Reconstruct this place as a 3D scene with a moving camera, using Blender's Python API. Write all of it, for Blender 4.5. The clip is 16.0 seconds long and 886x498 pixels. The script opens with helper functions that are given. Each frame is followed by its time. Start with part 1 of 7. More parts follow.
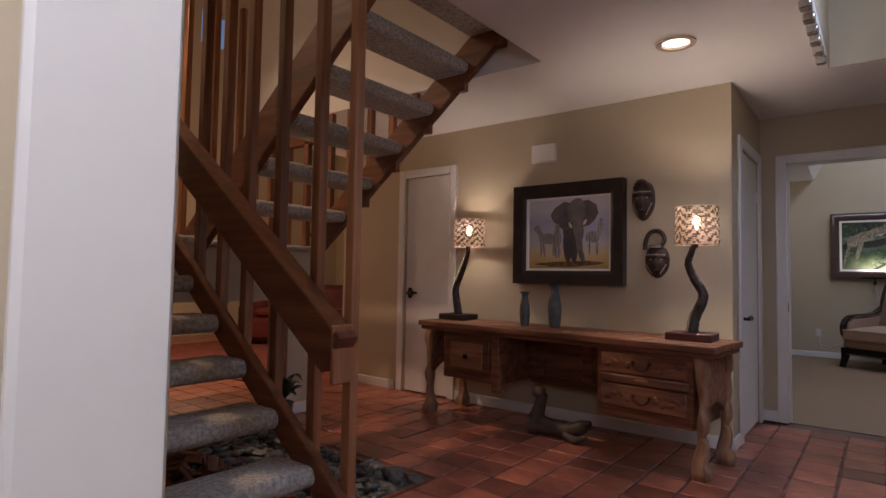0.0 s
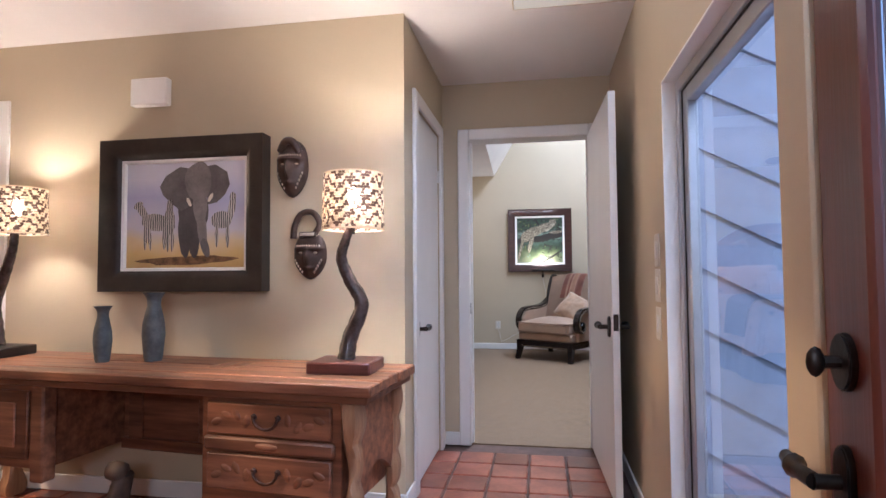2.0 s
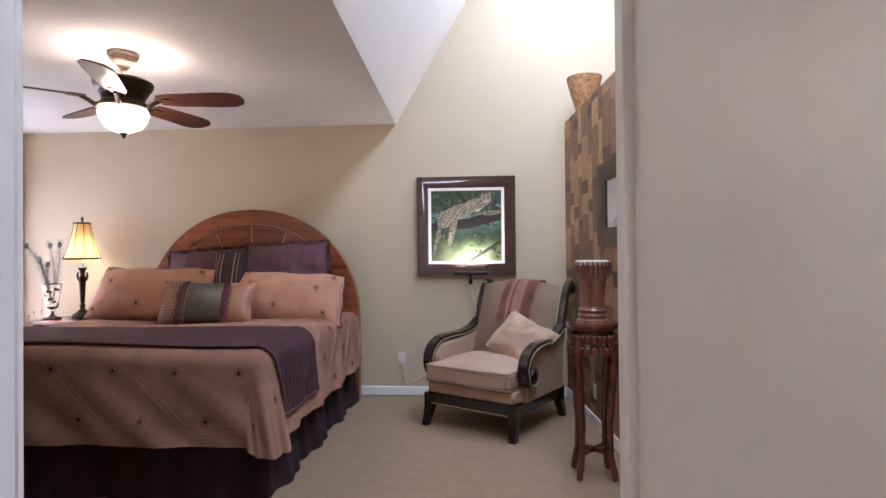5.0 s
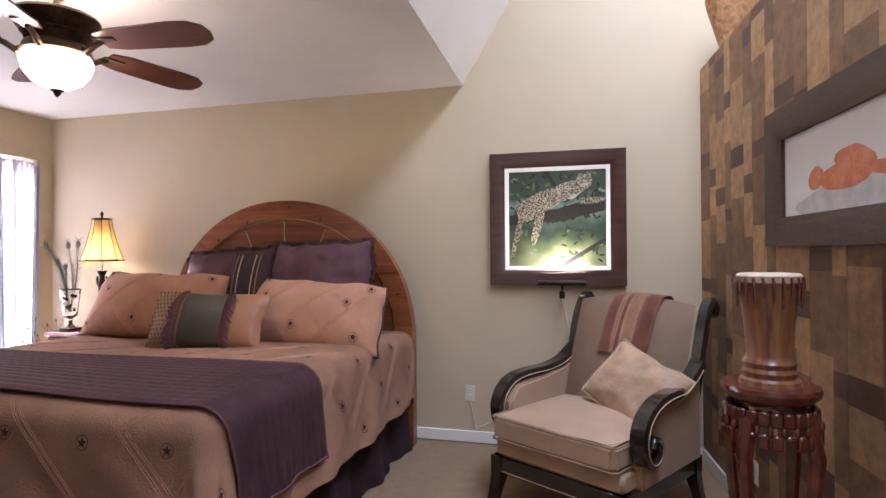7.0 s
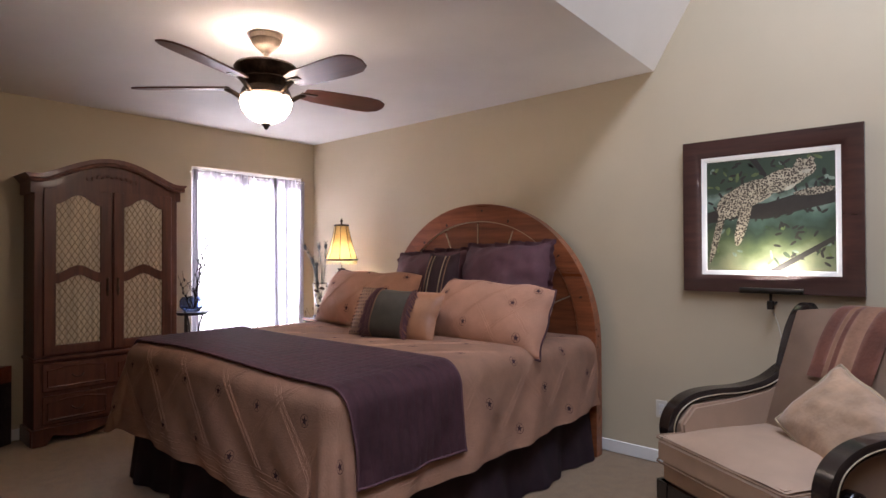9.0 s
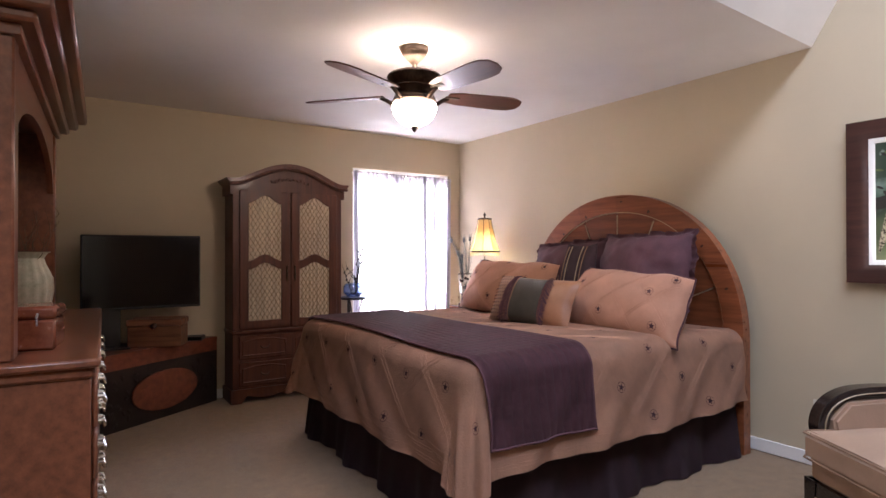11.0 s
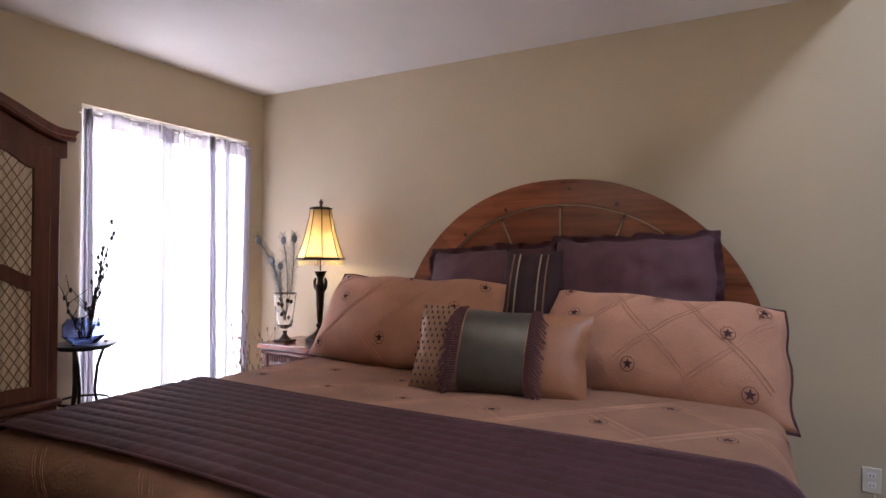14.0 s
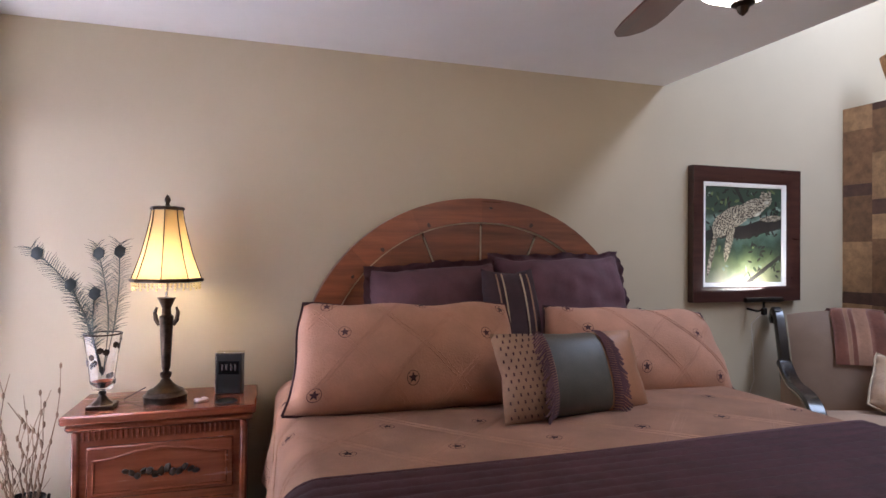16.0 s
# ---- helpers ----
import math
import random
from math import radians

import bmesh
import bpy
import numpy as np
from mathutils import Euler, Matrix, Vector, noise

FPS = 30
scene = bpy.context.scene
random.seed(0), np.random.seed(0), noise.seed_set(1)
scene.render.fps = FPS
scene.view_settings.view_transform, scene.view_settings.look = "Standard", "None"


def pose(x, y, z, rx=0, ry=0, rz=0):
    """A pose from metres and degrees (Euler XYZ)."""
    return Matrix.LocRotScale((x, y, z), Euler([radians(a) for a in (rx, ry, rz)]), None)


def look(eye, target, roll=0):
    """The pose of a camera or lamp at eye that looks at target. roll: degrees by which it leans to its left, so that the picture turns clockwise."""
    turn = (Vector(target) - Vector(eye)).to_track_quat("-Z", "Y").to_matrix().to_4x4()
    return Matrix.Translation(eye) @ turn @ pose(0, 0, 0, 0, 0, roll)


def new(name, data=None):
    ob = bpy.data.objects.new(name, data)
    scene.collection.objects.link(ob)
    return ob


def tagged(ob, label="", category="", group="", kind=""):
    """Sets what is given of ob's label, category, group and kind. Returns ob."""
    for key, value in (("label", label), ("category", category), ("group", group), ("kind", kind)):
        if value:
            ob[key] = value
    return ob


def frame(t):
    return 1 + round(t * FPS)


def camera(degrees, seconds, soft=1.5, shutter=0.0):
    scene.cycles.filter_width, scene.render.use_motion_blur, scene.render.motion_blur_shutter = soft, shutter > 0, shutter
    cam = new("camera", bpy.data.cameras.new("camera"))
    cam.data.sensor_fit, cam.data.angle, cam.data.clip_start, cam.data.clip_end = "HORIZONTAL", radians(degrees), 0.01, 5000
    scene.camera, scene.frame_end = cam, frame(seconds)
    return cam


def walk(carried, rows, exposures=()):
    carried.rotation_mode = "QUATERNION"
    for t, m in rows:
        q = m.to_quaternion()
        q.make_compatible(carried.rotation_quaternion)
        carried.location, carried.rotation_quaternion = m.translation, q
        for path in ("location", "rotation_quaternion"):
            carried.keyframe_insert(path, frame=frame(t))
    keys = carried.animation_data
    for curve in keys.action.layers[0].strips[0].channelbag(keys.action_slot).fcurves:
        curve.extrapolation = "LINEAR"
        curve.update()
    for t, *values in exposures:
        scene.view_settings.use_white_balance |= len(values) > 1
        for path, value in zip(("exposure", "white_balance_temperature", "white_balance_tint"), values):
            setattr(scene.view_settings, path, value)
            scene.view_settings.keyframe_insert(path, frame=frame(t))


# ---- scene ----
cam = camera(76.1, 16.0)
PATH = [
    (0, (0.559, -0.113, 1.094), (-0.669, 1.462, 1.190), 1.0),
    (0.5, (0.545, 0.080, 1.083), (-0.500, 1.783, 1.182), 0.7),
    (1, (0.495, 0.388, 1.084), (-0.316, 2.213, 1.184), 0.3),
    (1.5, (0.432, 0.812, 1.102), (-0.098, 2.738, 1.197), -0.0),
    (2, (0.424, 1.300, 1.123), (0.086, 3.269, 1.214), -0.4),
    (2.5, (0.381, 1.885, 1.192), (0.180, 3.872, 1.280), -0.7),
    (3, (0.378, 2.450, 1.207), (0.288, 4.446, 1.286), -0.7),
    (3.5, (0.381, 2.979, 1.228), (0.338, 4.977, 1.302), -0.8),
    (6, (0.675, 5.235, 1.403), (0.432, 7.221, 1.398), -0.5),
    (6.5, (0.603, 5.521, 1.38), (0.29, 7.496, 1.394), -0.5),
    (7, (0.651, 5.842, 1.389), (0.146, 7.778, 1.404), -0.4),
    (7.5, (0.69, 6.108, 1.409), (-0.064, 7.961, 1.431), -0.3),
    (8, (0.782, 6.215, 1.407), (-0.193, 7.96, 1.436), -0.3),
    (8.5, (1.001, 6.149, 1.386), (-0.205, 7.745, 1.414), -0.2),
    (9, (1.193, 6.122, 1.391), (-0.128, 7.623, 1.413), -0.2),
    (9.5, (1.379, 6.058, 1.378), (-0.049, 7.458, 1.402), -0.1),
    (10, (1.5, 6.012, 1.324), (-0.044, 7.283, 1.345), -0.1),
    (12.5, (0.693, 6.137, 1.369), (-1.001, 7.199, 1.378), -0.1),
    (13, (0.241, 6.354, 1.367), (-1.29, 7.641, 1.38), 0.2),
    (13.5, (-0.207, 6.561, 1.359), (-1.499, 8.087, 1.38), 0.3),
    (14, (-0.702, 6.694, 1.374), (-1.659, 8.45, 1.399), 0.4),
    (14.5, (-1.258, 6.846, 1.408), (-1.95, 8.722, 1.435), 0.5),
    (15, (-1.821, 6.81, 1.43), (-2.054, 8.796, 1.459), 0.5),
    (15.5, (-2.391, 6.799, 1.444), (-2.258, 8.794, 1.463), 0.4),
    (16, (-2.797, 6.695, 1.489), (-2.214, 8.608, 1.502), 0.4),
]
walk(cam, [(t, look(eye, target, roll)) for t, eye, target, roll in PATH], exposures=[(0, -1.05, 5800, 20), (0.5, -0.5, 5450, 19), (1.2, 0.17, 5450, 19), (2.0, 0.58, 5350, 16), (2.6, 0.7, 5400, 16), (3.1, 0.45, 5400, 16), (3.5, 0.3, 5350, 15), (6, 0.55, 5850, 21), (7.2, 0.4, 5900, 21), (8.5, -0.15, 5900, 20), (9, 0.1, 5900, 20), (10, 0.33, 5850, 21), (12.5, 0.62, 5900, 23), (13.5, 0.25, 5850, 20), (14.5, -0.42, 5800, 20), (15.0, -0.48, 5800, 20), (15.5, -0.36, 5700, 20), (16, 0.08, 5480, 19)])

# ---- light ----
world = bpy.data.worlds.new("world")
scene.world = world
world.use_nodes = True
wn = world.node_tree.nodes
sky = wn.new("ShaderNodeTexSky")
sky.sky_type, sky.sun_disc = "NISHITA", False
sky.sun_elevation, sky.sun_rotation = radians(38), radians(200)
world.node_tree.links.new(sky.outputs[0], wn["Background"].inputs[0])
wn["Background"].inputs[1].default_value = 0.15


def lamp(name, kind, place, watts, colour, size=0.1, target=None, size_y=None, spot=None, blend=0.5):
    data = bpy.data.lights.new(name, kind)
    data.energy, data.color = watts, colour
    if kind == "AREA":
        data.size = size
        if size_y:
            data.shape, data.size_y = "RECTANGLE", size_y
    elif kind == "SUN":
        data.angle = size
    else:
        data.shadow_soft_size = size
    if spot:
        data.spot_size, data.spot_blend = radians(spot), blend
    ob = new(name, data)
    ob.matrix_world = look(place, target) if target else pose(*place)
    return ob


WARM, AMBER, DAY, BLUE = (1.0, 0.80, 0.58), (1.0, 0.66, 0.36), (0.86, 0.93, 1.0), (0.72, 0.84, 1.0)
lamp("sun", "SUN", (6, 12, 9), 0.5, (1.0, 0.97, 0.93), radians(15), target=(5.0, 9.5, 5.0))
lamp("window_daylight", "AREA", (-4.26, 9.165, 1.27), 190, (1.0, 0.97, 0.92), 1.2, target=(-3.0, 9.165, 1.27), size_y=1.9)
lamp("skylight_daylight", "AREA", (1.375, 7.6, 4.40), 140, (0.80, 0.90, 1.0), 0.92, size_y=4.3)
lamp("entry_daylight", "AREA", (1.30, 2.3, 3.0), 20, BLUE, 1.2, target=(0.2, 2.6, 1.2), size_y=1.0)
lamp("porch_daylight", "AREA", (1.55, 2.5, 3.4), 85, BLUE, 0.8, target=(0.95, 2.4, 0.9), size_y=2.4)
lamp("fan_bulb", "POINT", (-1.65, 7.85, 2.545), 33, WARM, 0.07)
lamp("recessed_bulb", "SPOT", (-0.33, 3.09, 2.44), 95, WARM, 0.05, target=(-0.33, 3.09, 0), spot=110, blend=0.6)
lamp("stairwell_bulb", "SPOT", (-4.4, 1.5, 4.6), 640, AMBER, 0.05, target=(-2.6, 1.4, 0.5), spot=85, blend=0.7)
# warm fill added in mid-room with no fixture, lifts the living room walls
lamp("living_fill", "POINT", (-6.1, 3.4, 2.0), 190, AMBER, 0.08)
# fill light added without a fixture, mainly to brighten the white entry casing
lamp("entry_fill", "POINT", (0.78, -0.42, 1.75), 62, (0.93, 0.96, 1.0), 0.2)


# ---- materials ----
def mat(name, colour, rough=0.5, metal=0.0, var=0.12, scale=6.0, bump=0.1, fine=90.0, second=None, stretch=(1, 1, 1), spec=0.5, coat=0.0, sheen=0.0, by_object=0.0, rand_island=False):
    """A surface with two scales of variation and fine relief."""
    m = bpy.data.materials.new(name)
    m.use_nodes = True
    n, l = m.node_tree.nodes, m.node_tree.links
    b = n["Principled BSDF"]
    co = n.new("ShaderNodeTexCoord")
    mp = n.new("ShaderNodeMapping")
    mp.inputs["Scale"].default_value = stretch
    l.new(co.outputs["Object"], mp.inputs[0])
    big = n.new("ShaderNodeTexNoise")
    big.inputs["Scale"].default_value, big.inputs["Detail"].default_value, big.inputs["Roughness"].default_value = scale, 6, 0.6
    l.new(mp.outputs[0], big.inputs["Vector"])
    ramp = n.new("ShaderNodeValToRGB")
    c2 = second or tuple(min(1, c * (1 + 2 * var)) for c in colour)
    c1 = colour if second else tuple(c * (1 - 2 * var) for c in colour)
    ramp.color_ramp.elements[0].position, ramp.color_ramp.elements[1].position = 0.32, 0.68
    ramp.color_ramp.elements[0].color, ramp.color_ramp.elements[1].color = (*c1, 1), (*c2, 1)
    l.new(big.outputs["Fac"], ramp.inputs[0])
    small = n.new("ShaderNodeTexNoise")
    small.inputs["Scale"].default_value, small.inputs["Detail"].default_value = fine, 3
    l.new(mp.outputs[0], small.inputs["Vector"])
    mix = n.new("ShaderNodeMix")
    mix.data_type, mix.blend_type = "RGBA", "MULTIPLY"
    mix.inputs["Factor"].default_value = 1.0
    g = n.new("ShaderNodeMapRange")
    g.inputs["To Min"].default_value, g.inputs["To Max"].default_value = 1 - var, 1 + var
    l.new(small.outputs["Fac"], g.inputs["Value"])
    l.new(ramp.outputs[0], mix.inputs["A"])
    out = g.outputs[0]
    if by_object:
        info = n.new("ShaderNodeNewGeometry" if rand_island else "ShaderNodeObjectInfo")
        r = n.new("ShaderNodeMapRange")
        r.inputs["To Min"].default_value, r.inputs["To Max"].default_value = 1 - by_object, 1 + by_object
        l.new(info.outputs["Random Per Island" if rand_island else "Random"], r.inputs["Value"])
        mul = n.new("ShaderNodeMath")
        mul.operation = "MULTIPLY"
        l.new(g.outputs[0], mul.inputs[0])
        l.new(r.outputs[0], mul.inputs[1])
        out = mul.outputs[0]
    l.new(out, mix.inputs["B"])
    l.new(mix.outputs["Result"], b.inputs["Base Color"])
    rr = n.new("ShaderNodeMapRange")
    rr.inputs["To Min"].default_value, rr.inputs["To Max"].default_value = max(0.02, rough - 0.08), min(1, rough + 0.08)
    l.new(big.outputs["Fac"], rr.inputs["Value"])
    l.new(rr.outputs[0], b.inputs["Roughness"])
    b.inputs["Metallic"].default_value, b.inputs["Specular IOR Level"].default_value = metal, spec
    b.inputs["Coat Weight"].default_value, b.inputs["Sheen Weight"].default_value = coat, sheen
    if bump:
        bp = n.new("ShaderNodeBump")
        bp.inputs["Strength"].default_value, bp.inputs["Distance"].default_value = bump, 0.004
        l.new(small.outputs["Fac"], bp.inputs["Height"])
        l.new(bp.outputs[0], b.inputs["Normal"])
    return m


def wood(name, dark, light, rough=0.35, along="z", coat=0.0, by_object=0.0):
    s = {"x": (0.7, 9, 9), "y": (9, 0.7, 9), "z": (9, 9, 0.7)}[along]
    return mat(name, dark, rough, var=0.1, scale=2.6, bump=0.12, fine=16, second=light, stretch=s, coat=coat, by_object=by_object)


def pattern(name, dark, pale, kind, scale, rough=0.5):
    """Painted spots or stripes in two tones."""
    m = mat(name, pale, rough, var=0.12, scale=12, bump=0)
    n, l = m.node_tree.nodes, m.node_tree.links
    co = n.new("ShaderNodeTexCoord")
    if kind == "spots":
        tex = n.new("ShaderNodeTexVoronoi")
        out = tex.outputs["Distance"]
    else:
        tex = n.new("ShaderNodeTexWave")
        tex.inputs["Distortion"].default_value, tex.inputs["Detail"].default_value = 3.0, 1
        out = tex.outputs["Fac"]
    tex.inputs["Scale"].default_value = scale
    l.new(co.outputs["Object"], tex.inputs["Vector"])
    r = n.new("ShaderNodeValToRGB")
    r.color_ramp.elements[0].position, r.color_ramp.elements[1].position = (0.46, 0.54) if kind == "spots" else (0.34, 0.46)
    r.color_ramp.elements[0].color, r.color_ramp.elements[1].color = (*dark, 1), (1, 1, 1, 1)
    l.new(out, r.inputs[0])
    mul = n.new("ShaderNodeMix")
    mul.data_type, mul.blend_type = "RGBA", "MULTIPLY"
    mul.inputs["Factor"].default_value = 1.0
    b = n["Principled BSDF"]
    l.new(b.inputs["Base Color"].links[0].from_socket, mul.inputs["A"])
    l.new(r.outputs[0], mul.inputs["B"])
    l.new(mul.outputs["Result"], b.inputs["Base Color"])
    return m


def glow(name, colour, strength):
    m = bpy.data.materials.new(name)
    m.use_nodes = True
    b = m.node_tree.nodes["Principled BSDF"]
    b.inputs["Base Color"].default_value = (*colour, 1)
    b.inputs["Emission Color"].default_value = (*colour, 1)
    b.inputs["Emission Strength"].default_value = strength
    return m


def glass(name, colour=(1, 1, 1), rough=0.0, ior=1.45):
    m = bpy.data.materials.new(name)
    m.use_nodes = True
    b = m.node_tree.nodes["Principled BSDF"]
    b.inputs["Base Color"].default_value = (*colour, 1)
    b.inputs["Roughness"].default_value, b.inputs["Transmission Weight"].default_value, b.inputs["IOR"].default_value = rough, 1.0, ior
    return m


def sheer(name, colour, clear):
    """Thin cloth: part see-through, part scattering light forward."""
    m = bpy.data.materials.new(name)
    m.use_nodes = True
    n, l = m.node_tree.nodes, m.node_tree.links
    for node in [k for k in n if k.type != "OUTPUT_MATERIAL"]:
        n.remove(node)
    t, d, s = n.new("ShaderNodeBsdfTranslucent"), n.new("ShaderNodeBsdfDiffuse"), n.new("ShaderNodeBsdfTransparent")
    weave = n.new("ShaderNodeTexNoise")
    weave.inputs["Scale"].default_value = 300
    co = n.new("ShaderNodeTexCoord")
    l.new(co.outputs["Object"], weave.inputs["Vector"])
    f = n.new("ShaderNodeMapRange")
    f.inputs["To Min"].default_value, f.inputs["To Max"].default_value = clear - 0.1, clear + 0.1
    l.new(weave.outputs["Fac"], f.inputs["Value"])
    for k in (t, d):
        k.inputs["Color"].default_value = (*colour, 1)
    a, b = n.new("ShaderNodeMixShader"), n.new("ShaderNodeMixShader")
    a.inputs[0].default_value = 0.35
    l.new(t.outputs[0], a.inputs[1])
    l.new(d.outputs[0], a.inputs[2])
    l.new(f.outputs[0], b.inputs[0])
    l.new(a.outputs[0], b.inputs[1])
    l.new(s.outputs[0], b.inputs[2])
    l.new(b.outputs[0], [k for k in n if k.type == "OUTPUT_MATERIAL"][0].inputs[0])
    return m


PAINT = mat("beige_wall_paint", (0.515, 0.43, 0.30), 0.75, var=0.02, scale=1.2, bump=0.10, fine=160)
WHITE = mat("white_trim_paint", (0.78, 0.76, 0.73), 0.35, var=0.02, scale=3, bump=0.03, fine=60)
CEIL = mat("white_ceiling_paint", (0.76, 0.73, 0.70), 0.85, var=0.02, scale=1.5, bump=0.25, fine=120)
CARPET = mat("tan_carpet", (0.245, 0.155, 0.082), 0.95, var=0.075, scale=14, bump=0.9, fine=320, sheen=0.2)
TILE = mat("terracotta_tile", (0.17, 0.045, 0.027), 0.30, var=0.14, scale=5, bump=0.15, fine=40, second=(0.36, 0.125, 0.075), by_object=0.42, coat=0.15)
GROUT = mat("dark_grout", (0.13, 0.078, 0.06), 0.9, var=0.15, scale=12, bump=0.4, fine=150)
STAIRWOOD = wood("stair_redwood", (0.10, 0.035, 0.016), (0.22, 0.088, 0.037), 0.42, "x")
POSTWOOD = wood("post_redwood", (0.13, 0.046, 0.019), (0.31, 0.130, 0.054), 0.4, "z", by_object=0.3)
STAIRCARPET = mat("grey_loop_carpet", (0.44, 0.42, 0.385), 0.95, var=0.22, scale=60, bump=1.0, fine=170)
DESKWOOD = wood("rustic_desk_wood", (0.085, 0.029, 0.014), (0.29, 0.125, 0.062), 0.48, "x", by_object=0.22)
RUSTIRON = mat("rusted_iron", (0.075, 0.034, 0.022), 0.65, 0.3, var=0.25, scale=30, bump=0.4)
DESKPALE = wood("worn_pale_wood", (0.16, 0.072, 0.034), (0.40, 0.225, 0.12), 0.5, "z")
IRON = mat("dark_bronze_metal", (0.030, 0.024, 0.020), 0.38, 0.85, var=0.2, scale=14, bump=0.1)
BLACKFRAME = mat("black_brown_frame", (0.022, 0.015, 0.012), 0.45, var=0.2, scale=10, bump=0.2, fine=70)
HORN = mat("dark_polished_horn", (0.025, 0.018, 0.016), 0.22, var=0.3, scale=22, bump=0.25, fine=60, second=(0.075, 0.055, 0.05))
REDBASE = wood("red_stone_base", (0.06, 0.017, 0.013), (0.14, 0.043, 0.031), 0.35, "x")
BLUECLAY = mat("blue_grey_patina", (0.040, 0.046, 0.050), 0.5, var=0.2, scale=20, bump=0.4, fine=70, second=(0.10, 0.108, 0.11))
MASKWOOD = mat("dark_carved_wood", (0.028, 0.016, 0.012), 0.38, var=0.2, scale=14, bump=0.3, fine=50, second=(0.08, 0.045, 0.032))
DRIFT = mat("grey_brown_carving", (0.085, 0.06, 0.045), 0.6, var=0.2, scale=9, bump=0.5, fine=50)
PEBBLE = mat("grey_river_pebble", (0.075, 0.078, 0.075), 0.5, var=0.2, scale=14, bump=0.15, fine=80, by_object=0.55, rand_island=True)
REDLEAF = mat("dry_red_plant", (0.20, 0.07, 0.03), 0.6, var=0.2, scale=20, bump=0.3, by_object=0.5, rand_island=True)


# ---- mesh helpers ----
def finish(name, bm, material, smooth=None):
    me = bpy.data.meshes.new(name)
    bmesh.ops.recalc_face_normals(bm, faces=bm.faces[:])
    bm.to_mesh(me)
    bm.free()
    for m in (material if isinstance(material, (list, tuple)) else [material]):
        me.materials.append(m)
    if smooth:
        me.shade_smooth()
        me.set_sharp_from_angle(angle=radians(smooth))
    return me


def part(name, bm, material, parent, label="", smooth=40):
    ob = new(name, finish(name, bm, material, smooth))
    ob.parent = parent
    return tagged(ob, label)


def solid(name, bm, material, label, category, group="", kind="", m=None, smooth=40):
    """A thing that is one mesh."""
    ob = new(name, finish(name, bm, material, smooth))
    if m:
        ob.matrix_world = m
    return tagged(ob, label, category, group, kind)


def thing(name, m, label, category, group="", kind=""):
    ob = new(name)
    ob.empty_display_size = 0.1
    ob.matrix_world = m
    return tagged(ob, label, category, group, kind)


def box(bm, x0, y0, z0, x1, y1, z1, bevel=0.0, mi=0, m=None, seg=1):
    v = [bm.verts.new((x, y, z)) for z in (z0, z1) for y in (y0, y1) for x in (x0, x1)]
    fs = [bm.faces.new([v[i] for i in f]) for f in ((0, 2, 3, 1), (4, 5, 7, 6), (0, 1, 5, 4), (2, 6, 7, 3), (0, 4, 6, 2), (1, 3, 7, 5))]
    for f in fs:
        f.material_index = mi
    if m:
        bmesh.ops.transform(bm, matrix=m, verts=v)
    if bevel:
        bmesh.ops.bevel(bm, geom=list({e for f in fs for e in f.edges}), offset=bevel, segments=seg, affect="EDGES", clamp_overlap=True)
    return bm


def boxes(*rows, bevel=0.0, m=None):
    bm = bmesh.new()
    for r in rows:
        box(bm, *r, bevel=bevel, m=m)
    return bm


def tube(bm, pts, radii, seg=8, cap=True):
    """A tube along points, with a radius at each."""
    pts = [Vector(p) for p in pts]
    if not isinstance(radii, (list, tuple)):
        radii = [radii] * len(pts)
    rings, side = [], None
    for i, p in enumerate(pts):
        d = (pts[min(i + 1, len(pts) - 1)] - pts[max(i - 1, 0)]).normalized()
        if side is None:
            side = d.orthogonal().normalized()
        side = (side - d * side.dot(d)).normalized()
        up = d.cross(side)
        rings.append([bm.verts.new(p + (side * math.cos(a) + up * math.sin(a)) * radii[i]) for a in [2 * math.pi * k / seg for k in range(seg)]])
    for a, b in zip(rings, rings[1:]):
        for k in range(seg):
            bm.faces.new((a[k], a[(k + 1) % seg], b[(k + 1) % seg], b[k]))
    if cap:
        bm.faces.new(rings[0][::-1])
        bm.faces.new(rings[-1])
    return bm


def flowing(pts, n=6):
    """A smooth line through points, n steps to a span."""
    pts = [Vector(p) for p in pts]
    ext = [pts[0] * 2 - pts[1]] + pts + [pts[-1] * 2 - pts[-2]]
    out = []
    for i in range(1, len(ext) - 2):
        a, b, c, d = ext[i - 1:i + 3]
        for k in range(n):
            t = k / n
            out.append(0.5 * (2 * b + (c - a) * t + (2 * a - 5 * b + 4 * c - d) * t * t + (3 * b - a - 3 * c + d) * t ** 3))
    return out + [pts[-1]]


def ribbon(bm, pts, wide, thick):
    """A band with eased edges swept along points that lie in a plane of constant x; thick is one value or one a point."""
    if not isinstance(thick, (list, tuple)):
        thick = [thick] * len(pts)
    rings = []
    for i, p in enumerate(pts):
        d = (pts[min(i + 1, len(pts) - 1)] - pts[max(i - 1, 0)]).normalized()
        up = Vector((0, -d.z, d.y))
        w, t = wide / 2, thick[i] / 2
        rings.append([bm.verts.new(p + Vector((a * w, 0, 0)) + up * (b * t)) for a, b in ((-1, -0.6), (-0.8, -1), (0.8, -1), (1, -0.6), (1, 0.5), (0.7, 1), (-0.7, 1), (-1, 0.5))])
    for a, b in zip(rings, rings[1:]):
        for k in range(8):
            bm.faces.new((a[k], a[(k + 1) % 8], b[(k + 1) % 8], b[k]))
    bm.faces.new(rings[0][::-1]), bm.faces.new(rings[-1])
    return bm


